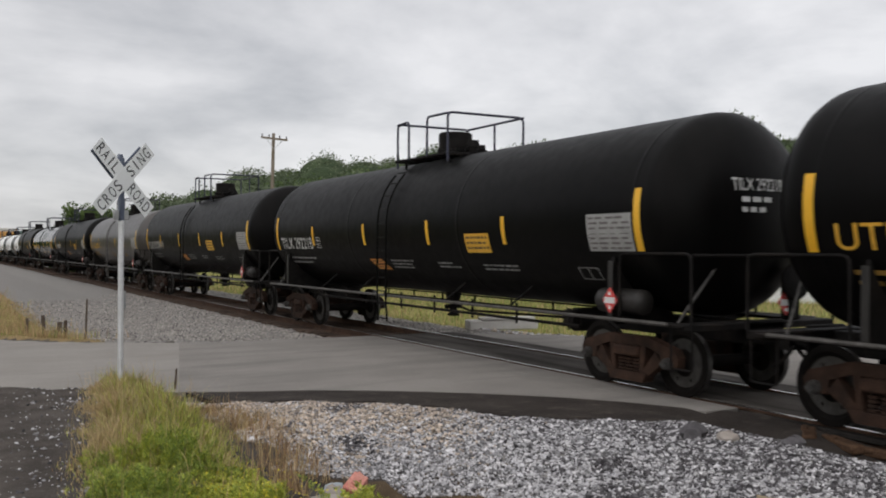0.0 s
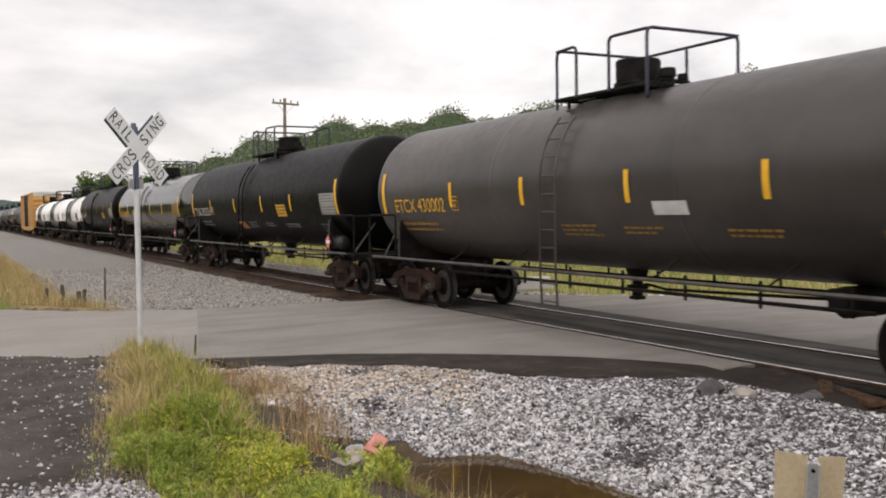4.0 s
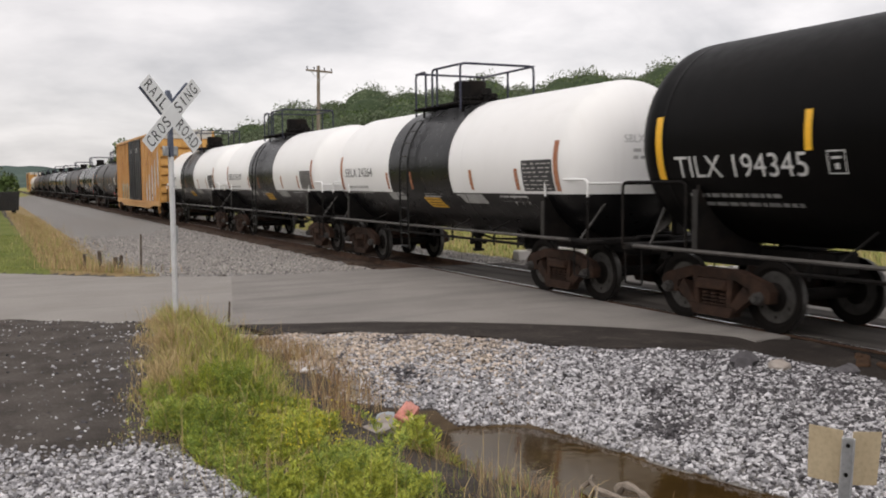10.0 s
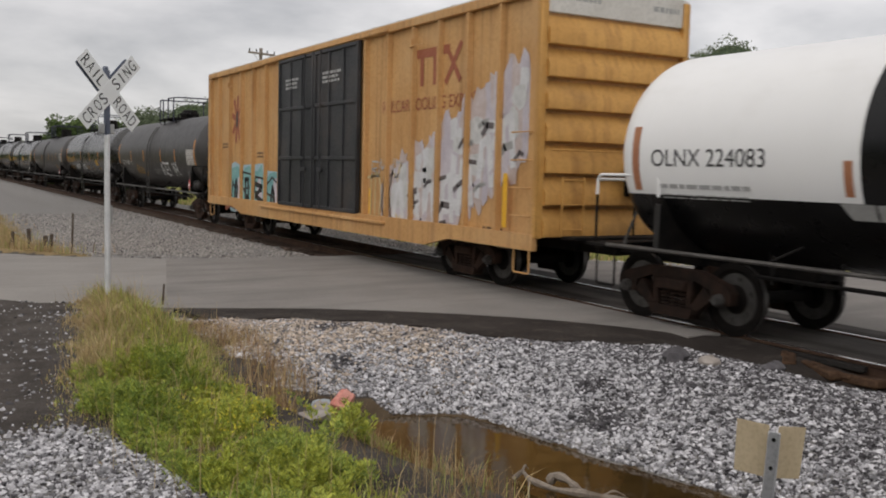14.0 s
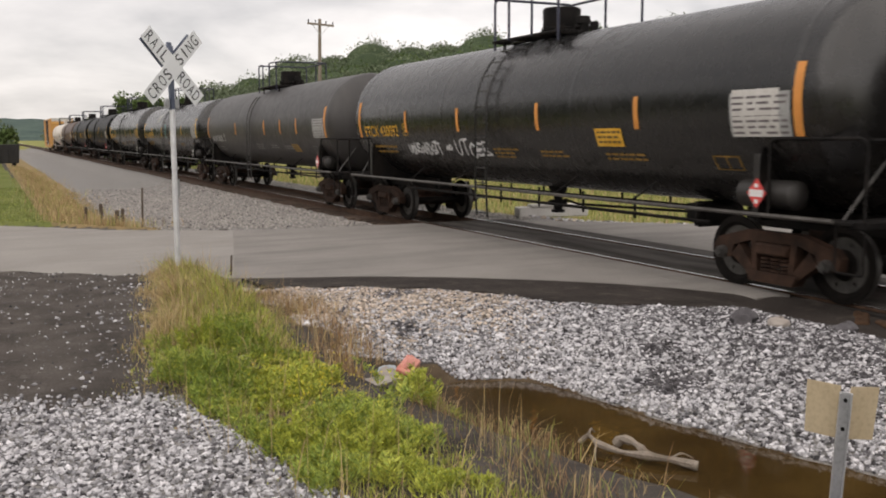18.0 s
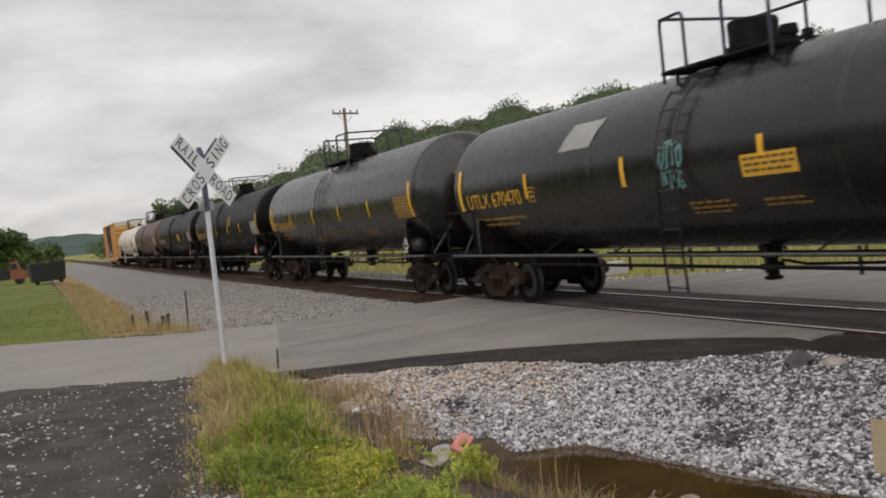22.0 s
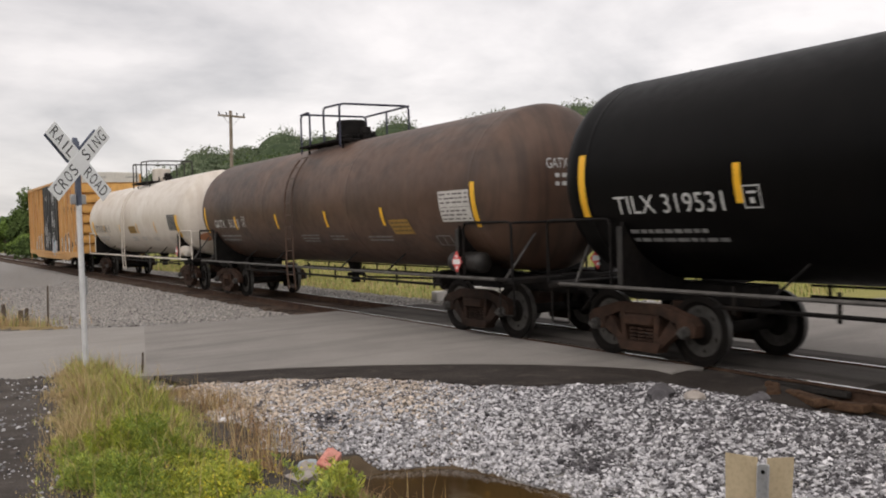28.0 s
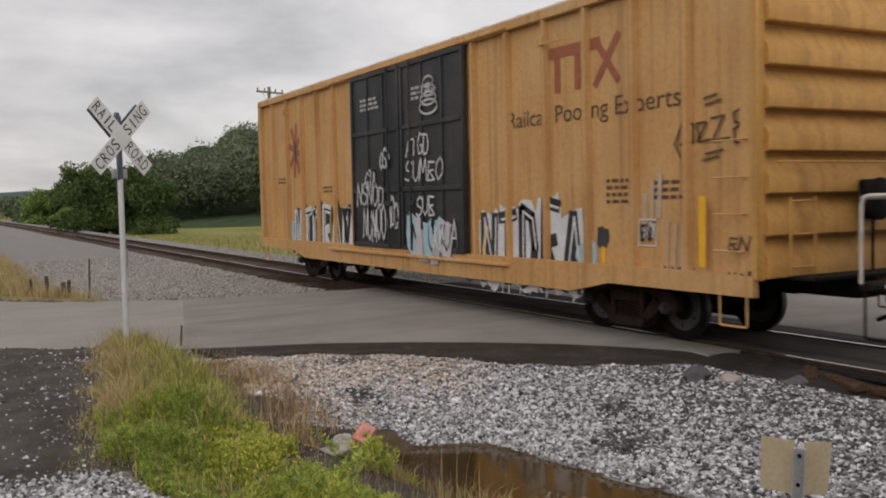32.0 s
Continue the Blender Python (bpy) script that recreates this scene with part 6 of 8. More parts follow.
    def slab_letters(y, z, w, h, n, fill, gap, edge):
        """Fat crowded letters: an edge patch, a filled body and thin slits."""
        st = w / n
        for k in range(n):
            ya = y - k * st
            hh = h * rnd.uniform(0.88, 1.08)
            patch_part("graffiti_halo", ya + 0.07 * st, ya - 1.03 * st, z - 0.04, z + hh + 0.06, xg + 0.001 * (k % 2), edge, "sprayed pale outline patch", 20, True)
            patch_part("graffiti_letter", ya + 0.01 * st, ya - 0.97 * st, z, z + hh, xg - 0.003 - 0.001 * (k % 2), fill, "fat sprayed letter shape", 14)
            c = ya - st * rnd.uniform(0.40, 0.55)
            kind = k % 3
            if kind == 0:
                slit = [(c + 0.04, z + 0.05 * hh), (c - 0.02, z + 0.5 * hh), (c - 0.10 * st, z + 0.66 * hh), (c - 0.2 * st, z + 0.5 * hh), (c - 0.16 * st, z + 0.08 * hh)]
            elif kind == 1:
                slit = [(c + 0.1 * st, z + 0.3 * hh), (c + 0.12 * st, z + 0.7 * hh), (c - 0.1 * st, z + 0.72 * hh), (c - 0.12 * st, z + 0.3 * hh), (c + 0.08 * st, z + 0.3 * hh)]
            else:
                slit = [(c + 0.3 * st, z + 0.62 * hh), (c - 0.2 * st, z + 0.56 * hh), (c + 0.25 * st, z + 0.36 * hh), (c - 0.3 * st, z + 0.26 * hh)]
            stroke_part("graffiti_slit", slit, st * 0.13, xg - 0.007, gap, "thin sprayed gap in a letter")

    def crowded_letters(y, z, w, h, n, fill, edge):
        """Angular letters pressed together: a ragged underlay, thick strokes and a thin inner line."""
        st = w / n
        shapes = (3, 7, 4, 6, 0, 9, 5, 8)
        for k in range(n):
            ya, hh = y - k * st, h * rnd.uniform(0.88, 1.06)
            patch_part("graffiti_underlay", ya + 0.14 * st, ya - 1.12 * st, z - 0.03, z + hh + 0.04, xg + 0.0012 * (k % 3), edge, "ragged sprayed underlay", 22)
            gl = GLYPHS[shapes[k % 8]]
            lean = rnd.uniform(-0.05, 0.2)
            pts = [(ya - st * (0.12 + 0.76 * u + lean * v * 0.4), z + 0.08 * hh + 0.84 * hh * v) for u, v in gl]
            stroke_part("graffiti_letter", pts, st * 0.34, xg - 0.003 - 0.001 * (k % 3), fill, "thick sprayed letter stroke")
            stroke_part("graffiti_slit", [(p[0] - 0.06 * st, p[1] - 0.03) for p in pts[:4]], st * 0.07, xg - 0.008, edge, "thin sprayed line in a letter")
            for q in range(2):
                u = ya - st * rnd.uniform(0.1, 0.9)
                stroke_part("graffiti_drip", [(u, z + 0.1), (u + 0.01, z - rnd.uniform(0.0, 0.10))], 0.03, xg - 0.006, edge, "thin paint drip")

    def tag_letters(y, z, w, h, n, x, mt, thick, name="graffiti_tag"):
        st = w / n
        for k in range(n):
            gl = rnd.choice(GLYPHS)
            lean = rnd.uniform(0.0, 0.25)
            zz, hh = z + rnd.uniform(-0.06, 0.06) * h, h * rnd.uniform(0.8, 1.1)
            stroke_part(name, [(y - st * (k + u + lean * v), zz + hh * v) for u, v in gl], thick, x, mt, "loose spray tag stroke")

    xd = -hw - 0.068
    if style == "late":
        crowded_letters(6.75, 0.66, 3.95, 1.32, 6, "graf_white", "graf_black")
        patch_part("graffiti_tint", 7.05, 6.5, 0.9, 1.6, xg + 0.003, "graf_blue", "pale blue sprayed patch")
        patch_part("graffiti_tint", 3.2, 2.7, 0.95, 1.6, xg + 0.003, "graf_blue", "pale blue sprayed patch")
        stroke_part("graffiti_tint", [(4.15, 1.0), (4.15, 1.75)], 0.05, xg - 0.008, "letter_yellow", "thin yellow sprayed line")
        crowded_letters(-2.95, 0.52, 3.05, 1.5, 5, "graf_black", "graf_white")
        patch_part("graffiti_tint", -5.6, -6.3, 0.9, 1.42, xg + 0.004, "graf_blue", "pale blue sprayed patch")
        stroke_part("graffiti_tint", [(-3.1, 0.75), (-3.05, 1.15), (-3.2, 1.55)], 0.09, xg - 0.008, "letter_yellow", "yellow sprayed edge")
        patch_part("graffiti_tint", -5.75, -6.15, 1.02, 1.35, xg - 0.006, "graf_blue", "pale blue sprayed patch")
        patch_part("graffiti_tint", -2.85, -3.15, 0.8, 1.2, xg + 0.004, "graf_blue", "pale blue sprayed patch")
        patch_part("defect_sign", -6.28, -6.55, 1.30, 1.62, xg - 0.004, "letter_black", "black rectangle")
        # thin white writing over the doors, blue cloud below it
        for y, z, w, h, n, th in ((1.75, 2.35, 0.6, 0.38, 2, 0.05), (0.95, 2.75, 0.5, 0.40, 2, 0.06), (-0.25, 2.45, 1.6, 0.42, 4, 0.045), (1.9, 1.2, 1.2, 0.75, 4, 0.05), (-0.7, 1.75, 0.8, 0.35, 2, 0.05), (2.2, 1.95, 1.4, 0.5, 4, 0.05), (-0.3, 2.95, 1.0, 0.4, 3, 0.05), (0.6, 1.5, 0.5, 0.6, 2, 0.06), (-1.2, 1.1, 1.2, 0.6, 3, 0.05)):
            tag_letters(y, z, w, h, n + 1, xd, "graf_white", th * 0.8, "graffiti_door")
        for k in range(7):
            y, z = -0.45 - 0.24 * k, rnd.uniform(0.75, 1.0)
            patch_part("graffiti_cloud", y + 0.2, y - 0.25, z, z + rnd.uniform(0.5, 0.95), xd + 0.001 * (k % 3), ("graf_blue", "graf_lilac", "data_grey", "graf_blue", "letter_dim")[k % 5], "pale sprayed cloud over the doors")
        for k in range(6):
            y, z = rnd.uniform(-1.9, 1.8), rnd.uniform(1.0, 1.6)
            stroke_part("graffiti_door", [(y, z), (y - 0.06, z + 0.35), (y - 0.16, z + 0.1)], 0.07, xd - 0.004, "letter_black" if k % 2 else "graf_white", "spray stroke over the doors")
        # white drawing of loops, like a bundle, high on the door
        for k in range(4):
            t = [(-1.32 - (0.36 - 0.05 * k) * math.cos(a), 3.86 + 0.16 * k + (0.14 - 0.012 * k) * math.sin(a)) for a in np.linspace(0, math.tau, 16)]
            stroke_part("graffiti_loop", t, 0.045, xd, "graf_white", "white looping spray line")
        # dark tag by the corner
        for pts in ([(-8.05, 2.55), (-7.95, 2.72), (-8.1, 3.0), (-8.3, 2.95), (-8.28, 2.72), (-8.05, 2.70), (-8.2, 2.78)], [(-8.36, 2.72), (-8.52, 2.96), (-8.36, 2.96), (-8.40, 2.72), (-8.58, 2.74)], [(-8.6, 3.0), (-8.82, 3.02), (-8.62, 2.72), (-8.92, 2.74)],
                    [(-9.16, 3.10), (-8.98, 3.04), (-9.0, 2.92), (-9.14, 2.90), (-8.98, 2.84), (-9.0, 2.68), (-9.16, 2.66), (-9.2, 2.76), (-9.1, 2.8)], [(-8.5, 3.18), (-8.78, 3.22)], [(-8.48, 3.26), (-8.7, 3.30)], [(-8.5, 2.56), (-8.8, 2.60)], [(-8.46, 2.48), (-8.72, 2.52)]):
            stroke_part("graffiti_tag", pts, 0.032, xg - 0.012, "graf_brown", "dark brown spray tag")
        tag_letters(-8.95, 1.36, 0.34, 0.18, 2, -hw - 0.022, "graf_brown", 0.028)
        tag_letters(-8.95, 0.92, 0.40, 0.18, 3, -hw - 0.022, "graf_brown", 0.028)
        # worn paint streaks and a small framed stencil
        for k in range(9):
            y = -7.05 - 0.15 * k
            zt2 = rnd.uniform(2.0, 2.35) if k < 5 else rnd.uniform(1.6, 2.0)
            stroke_part("worn_streak", [(y, zt2), (y + 0.03, zt2 - rnd.uniform(0.4, 0.9))], rnd.uniform(0.03, 0.10), xg + 0.002, "worn_paint", "thin worn pale streak")
        stroke_part("framed_stencil", [(-7.22, 1.36), (-7.56, 1.36), (-7.56, 1.72), (-7.22, 1.72), (-7.22, 1.36)], 0.02, xg - 0.004, "graf_white", "small white framed stencil")
        for k in range(4):
            tag_letters(-7.26 - 0.07 * k, 1.42 + 0.05 * (k % 2), 0.07, 0.2, 1, xg - 0.005, "graf_white" if k % 2 else "letter_black", 0.03, "framed_stencil_mark")
    else:
        slab_letters(7.2, 0.68, 4.5, 1.30, 4, "graf_teal", "graf_black", "graf_blue")
        for y in (6.4, 4.6, 3.2):
            patch_part("graffiti_tint", y, y - 0.5, 0.70, 1.75, xg - 0.0065, "graf_lilac", "pinkish sprayed patch")
        tag_letters(7.1, 0.8, 4.2, 1.05, 4, xg - 0.010, "graf_black", 0.06, "graffiti_line")
        for k in range(5):
            y = 7.6 - k
            stroke_part("graffiti_tint", [(y, 0.72), (y - 0.5, 0.85), (y - 0.7, 0.8)], 0.16, xg - 0.009, ("logo_red", "graf_lilac")[k % 2], "reddish sprayed under-stroke")
        # pale lilac and white letters climbing towards the corner, darker gaps and flecks between
        lower = lambda y: 0.62 + max(0.0, -y - 6.0) * 0.52
        upper = lambda y: 1.95 + (-y - 3.9) * 0.40
        for k in range(18):
            y = -3.95 - 0.285 * k
            patch_part("graffiti_haze", y + 0.30, y - 0.36, lower(y), upper(y) + rnd.uniform(0.05, 0.25), xg + 0.0012 * (k % 3), ("faded_lilac", "graf_lilac")[k % 2], "pale lilac sprayed haze", 24)
        for k in range(34):
            y = -4.15 - 4.75 * rnd.random()
            zz = lower(y) + (upper(y) - lower(y)) * rnd.uniform(0.05, 0.82)
            w, hh = rnd.uniform(0.22, 0.5), rnd.uniform(0.25, 0.6)
            patch_part("graffiti_letter", y + w / 2, y - w / 2, zz, min(zz + hh, upper(y)), xg - 0.003 - 0.0012 * (k % 3), ("graf_white", "graf_white", "letter_white")[k % 3], "white sprayed letter shape", 12)
        for k in range(7):
            y = -4.35 - 0.66 * k
            zz = lower(y) + 0.15
            stroke_part("graffiti_letter", [(y + 0.15, zz), (y + 0.02, zz + 0.9), (y - 0.2, zz + 1.0), (y - 0.3, zz + 0.2)], 0.17, xg - 0.0068, "graf_white", "white sprayed letter stroke")
        for k in range(22):
            y = -4.4 - 4.4 * rnd.random()
            zz = lower(y) + (upper(y) - lower(y)) * rnd.uniform(0.08, 0.7)
            stroke_part("graffiti_slit", [(y + 0.10, zz), (y - 0.04, zz + rnd.uniform(0.05, 0.16)), (y - rnd.uniform(0.12, 0.3), zz + rnd.uniform(0.08, 0.2))], rnd.uniform(0.05, 0.13), xg - 0.009, ("slit_grey", "data_grey", "graf_lilac", "slit_grey")[k % 4], "dark spray gap between letters")
        tag_letters(-2.95, 0.95, 1.7, 1.1, 5, xg, "graf_pale", 0.06, "graffiti_thin")
        tag_letters(-3.1, 1.9, 1.5, 0.4, 4, xg, "letter_dim", 0.035, "graffiti_thin")
        stroke_part("worn_streak", [(-7.6, 0.98), (-8.2, 1.0)], 0.12, xg + 0.002, "graf_lilac", "worn pale streak")
    return car


def make_train():
    """Cars in order, with the place along y of the coupling before and after each at the clip's start."""
    cars = []

    def put(car, a, b):
        cars.append((car, (a + b) / 2))

    yel = dict(text_mat="letter_yellow", dim="letter_ochre")
    put(tank_car("black tank car with yellow lettering and yellow tape", 18.0, "black", "UTLX", seed=1, text_w=1.2, panels=(), **yel), -9.4, 8.6)
    yp = lambda y: (y, y - 0.85, 1.98, 2.34, "letter_yellow", 0)
    op = lambda y: (y, y - 0.65, 1.52, 1.80, "orange", 0.25)
    put(tank_car("matte black tank car with white lettering and yellow panel", 18.25, "black", "TILX 292218", "letter_white", 2, panels=(yp(-2.85), op(1.75))), 8.6, 26.85)
    put(tank_car("matte black tank car with white stencils and orange panel", 18.15, "black", "TILX 292274", "letter_white", 3, shorts=((4.8, 0), (1.5, 0), (-1.7, 0), (-4.75, 0)), panels=(yp(-2.6), op(1.75))), 26.85, 45.0)
    put(tank_car("dusty brown-grey tank car with yellow lettering", 17.1, "grey", "ETCX 430002", seed=4, radius=1.45, zc=2.50, panels=((-1.9, -2.6, 1.95, 2.15, "letter_white", 0),), text_cap=0.28, text_w=2.3, text_off=6.55, shorts=((3.95, 0), (1.4, 0), (-1.4, 0), (-4.0, 0)), data=("data_grey", 1), **yel), 45.0, 62.1)
    put(tank_car("matte black tank car with white lettering and orange panel", 18.4, "black", "TILX 292236", "letter_white", 5, panels=(yp(-2.85), op(1.75))), 62.1, 80.5)
    put(tank_car("glossy black tank car with yellow stencils", 18.1, "gloss", "ETCX 630039", seed=6, radius=1.45, zc=2.50, dome="can", data=("letter_ochre", 1), panels=((3.4, 2.6, 2.02, 2.38, "letter_yellow", 0),), text_w=2.3, ladder=True, **yel), 80.5, 98.6)
    put(tank_car("matte black tank car with white lettering and yellow square", 17.3, "black", "TILX 194345", "letter_white", 7, panels=(yp(-3.1),), short_z=(2.36, 2.84), shorts=((4.5, 0), (1.4, 0), (-1.2, 0), (-4.0, 0))), 98.6, 115.9)
    wh = dict(kind="white", radius=1.42, zc=2.36, reach=1.80, tape="rust_tape", dim="letter_dim", data=("letter_black", 1), stripe_z=(1.84, 2.72), short_z=(1.86, 2.26), shorts=((2.15, 0), (0.75, 0), (-2.2, 0), (-4.0, 0)), placard="white", air=False, tape_off=1.35,
              text_z=2.18, text_cap=0.22, text_w=1.95, panels=((0.35, -0.45, 1.40, 1.66, "letter_yellow", 0.22), (-1.5, -2.5, 1.55, 1.76, "data_grey", 0.15), (2.3, 1.4, 1.58, 1.78, "data_grey", 0.12)))
    put(tank_car("white tank car with black band and black belly", 13.4, "white", "SBLX 24264", "letter_black", 8, **wh), 115.9, 129.3)
    put(tank_car("white tank car with black middle band", 13.55, "white", "SBLX 24219", "letter_black", 9, **wh), 129.3, 142.85)
    put(tank_car("white tank car with black band coupled to a boxcar", 13.75, "white", "OLNX 224083", "letter_black", 10, **wh), 142.85, 156.6)
    put(box_car("ochre boxcar with black doors and lilac graffiti", 20.4, 11, "early"), 156.6, 177.0)
    put(tank_car("faded black tank car with white spray scrawl", 16.6, "slate", "GATX 28489", "letter_white", 12, radius=1.45, zc=2.50, tape="orange", dome="low", text_w=1.55, text_cap=0.20, text_off=6.1, text_z=1.98, deck_y=-0.55, shorts=((4.1, 0), (1.5, 0), (-1.7, 0), (-4.0, 0)),
                 words=(("ACET WH", -1.25, 1.50, 2.75, 0.60),), scrawl=((3.6, 1.55, 1.4, 0.40, 5, "letter_ochre", 0.06), (2.4, 1.45, 0.8, 0.2, 2, "letter_ochre", 0.05)), data=("data_white", 1)), 177.0, 193.6)
    put(tank_car("dark tank car with yellow lettering and white scrawl", 17.5, "sooty", "ETCX 430092", seed=13, radius=1.45, zc=2.50, tape="orange", panels=((-3.1, -3.8, 1.86, 2.16, "letter_yellow", 0), (-6.2, -7.0, 2.02, 2.62, "data_white", 0)),
                 text_cap=0.26, text_w=2.15, shorts=((4.35, 0), (1.7, 0), (-1.4, 0), (-4.2, 0)), scrawl=((4.55, 1.62, 1.75, 0.28, 10, "graf_white", 0.045), (2.55, 1.72, 0.3, 0.12, 2, "graf_white", 0.04), (2.1, 1.58, 1.5, 0.36, 5, "graf_white", 0.05)), **yel), 193.6, 211.1)
    put(tank_car("dusty grey tank car with white lettering", 18.65, "slate", "ACFX 72705", "letter_white", 14, radius=1.43, zc=2.46, tape="orange", panels=((-4.1, -4.8, 1.52, 1.80, "letter_ochre", 0.1),), dome="can", shorts=((2.9, 0), (-1.3, 0), (-3.3, 0), (-5.1, 0)), text_cap=0.24, text_w=1.75, text_z=1.88, text_off=7.2), 211.1, 229.75)
    put(tank_car("dusty black tank car with yellow stencils and teal tag", 18.65, "sooty", "UTLX 670470", seed=15, radius=1.42, zc=2.44, panels=((-1.0, -2.0, 2.08, 2.38, "letter_yellow", 0), (3.4, 2.4, 2.9, 3.4, "data_grey", -0.3)),
                 scrawl=((0.75, 2.35, 0.55, 0.35, 4, "graf_teal", 0.035), (0.72, 2.05, 0.5, 0.3, 4, "graf_teal", 0.03)), text_w=2.4, placard="white", **yel), 229.75, 248.4)
    put(tank_car("dark sheened tank car with yellow lettering", 17.65, "sooty", "ETCX 430103", seed=16, data=("letter_ochre", 1), panels=((2.4, 1.55, 1.42, 1.68, "letter_ochre", 0.2), (7.12, 7.02, 2.02, 2.92, "letter_yellow", 0)), text_cap=0.28, text_w=2.4, shorts=((4.45, 0), (1.5, 0), (-1.4, 0), (-4.2, 0)), placard="white", **yel), 248.4, 266.05)
    put(tank_car("matte black tank car with small yellow stencils", 18.4, "black", "UTLX 645", seed=17, panels=((-1.6, -2.4, 2.55, 2.95, "letter_ochre", 0),), text_w=1.7, placard="triangle", **yel), 266.05, 284.45)
    put(tank_car("matte black tank car with a large yellow square", 18.05, "black", "TILX 319531", "letter_white", 18, shorts=((4.75, 0), (2.2, 0), (-2.0, 0), (-4.9, 0)), panels=((-2.2, -3.0, 2.10, 2.52, "letter_yellow", 0), (-1.1, -1.9, 1.46, 1.72, "letter_ochre", 0.30)), text_cap=0.25, text_w=1.95, text_off=6.95), 284.45, 302.5)
    put(tank_car("rusty brown tank car with white stencils", 18.2, "brown", "GATX   51353", "letter_white", 19, text_off=6.85, text_cap=0.24, panels=((-4.4, -5.2, 1.78, 2.10, "letter_ochre", 0.1),), data=("data_white", 1), placard="red", text_w=2.2, stripe_z=(1.9, 2.7), short_z=(1.98, 2.36)), 302.5, 320.7)
    put(tank_car("stained white tank car with ladder and brown streaks", 18.5, "dirty_white", "ETCX 630086", "letter_black", 20, data=("letter_black", 1), panels=((0.1, -1.1, 1.95, 2.25, "letter_ochre", 0),), pipes="white", dim="letter_dim", text_w=2.6, tape_off=2.0, wide=0.16,
                 stripe_z=(1.75, 2.55), short_z=(1.95, 2.35), dome="can"), 320.7, 339.2)
    put(box_car("ochre boxcar with black doors and black-white graffiti", 20.4, 21, "late"), 339.2, 359.6)
    return cars


TRAIN = make_train()

make_gravel()


# ---- crossing sign ----
def crossbuck():
    sign = thing("crossbuck_sign", "white crossbuck with black lettering on a galvanised post", "railroad sign", pose(2.41, 13.88, 0.02, 0, 0, 30.0))
    zc = 3.02
    b = Build()
    b.cyl((0, 0.02, -0.3), (0, 0.02, 2.42), 0.040, n=16)
    part("post", b, M["post_white"], sign, "pale galvanised round post")
    b = Build()
    b.box((0, 0.02, 2.86), (0.075, 0.06, 0.92), 0.008)
    part("post_sleeve", b, M["sign_edge"], sign, "dark grey upper sleeve")
    b = Build()
    b.box((-0.02, 0.02, 3.30), (0.085, 0.05, 0.14), 0.03)
    part("post_cap", b, M["sign_edge"], sign, "rounded dark post cap")
    for a, words in ((-45, ("RAIL", "ROAD")), (45, ("CROS", "SING"))):
        lay = -0.035 - 0.007 * (1 if a > 0 else 0)
        rot = pose(0, 0, 0, 0, -a, 0).to_3x3()
        b = Build()
        b.box((0, lay, zc), (1.32, 0.004, 0.235), 0.0015, rot)
        blade = part("blade", b, M["sign_white"], sign, "white sign blade")
        for word, u0 in zip(words, (-0.625, 0.14) if a < 0 else (-0.625, 0.09)):
            span = 0.48 if a < 0 else 0.535
            for k, ch in enumerate(word):
                vs, fs = lettering(ch, 0.165)
                x0, x1 = min(v[0] for v in vs), max(v[0] for v in vs)
                wide = 0.024 if ch == "I" else 0.096
                mid = u0 + span * (k + 0.5) / 4
                b = Build()
                pts = [rot @ Vector((mid + ((u - x0) / (x1 - x0) - 0.5) * wide, 0, v - 0.079)) for u, v in vs]
                b.add([(p.x, lay - 0.005, p.z + zc) for p in pts], fs)
                part("letter", b, M["sign_black"], blade, "black block letter")
        # dark stiffener that shows behind the upper arm
        b = Build()
        c = rot @ Vector((-0.34 if a < 0 else 0.34, 0, 0.0)) + Vector((-0.02, 0.035, zc))
        b.box(c, (0.52, 0.02, 0.20), 0.004, rot)
        part("stiffener", b, M["sign_edge"], blade, "dark blue-grey stiffener behind the blade")
    for x in (-0.085, 0.085):
        b = Build()
        b.box((x, 0.03, 2.50), (0.085, 0.05, 0.14), 0.01)
        part("bracket", b, M["bracket_grey"], sign, "grey mounting bracket")
    b = Build()
    b.box((0.075, 0.05, 1.28), (0.07, 0.02, 0.26), 0.004)
    part("notice_plate", b, M["bracket_grey"], sign, "small plate on the post")
    return sign


crossbuck()


def marker_post():
    x, y = 4.03, 3.46
    g = float(height(x, y))
    top = 0.70 - g
    m = thing("marker_post", "grey post with two sun-bleached tan plates", "marker post", pose(x, y, g, 1.5, 2.5, -45))
    b = Build()
    b.prism([(-0.032, 0.0), (-0.032, -0.035), (-0.024, -0.035), (-0.024, -0.008), (0.024, -0.008), (0.024, -0.035), (0.032, -0.035), (0.032, 0.0)], -0.3, top - 0.03, "z")
    part("post", b, M["galv"], m, "grey flanged channel post")
    for s, w in ((-1, 0.185), (1, 0.165)):
        b = Build()
        rot = pose(0, 0, 0, 0, s * 2.0, s * 26).to_3x3()
        c = rot @ Vector((s * (w / 2 + 0.022), 0.0, 0)) + Vector((0, 0.02, top - 0.15))
        b.box(c, (w, 0.004, 0.295), 0.003, rot)
        part("plate", b, M["tan_plate"], m, "tan reflector plate seen from behind")
    for z in (top - 0.23, top - 0.07):
        b = Build()
        b.cyl((0, -0.02, z), (0, 0.03, z), 0.011, n=8)
        part("bolt", b, M["steel"], m)


marker_post()


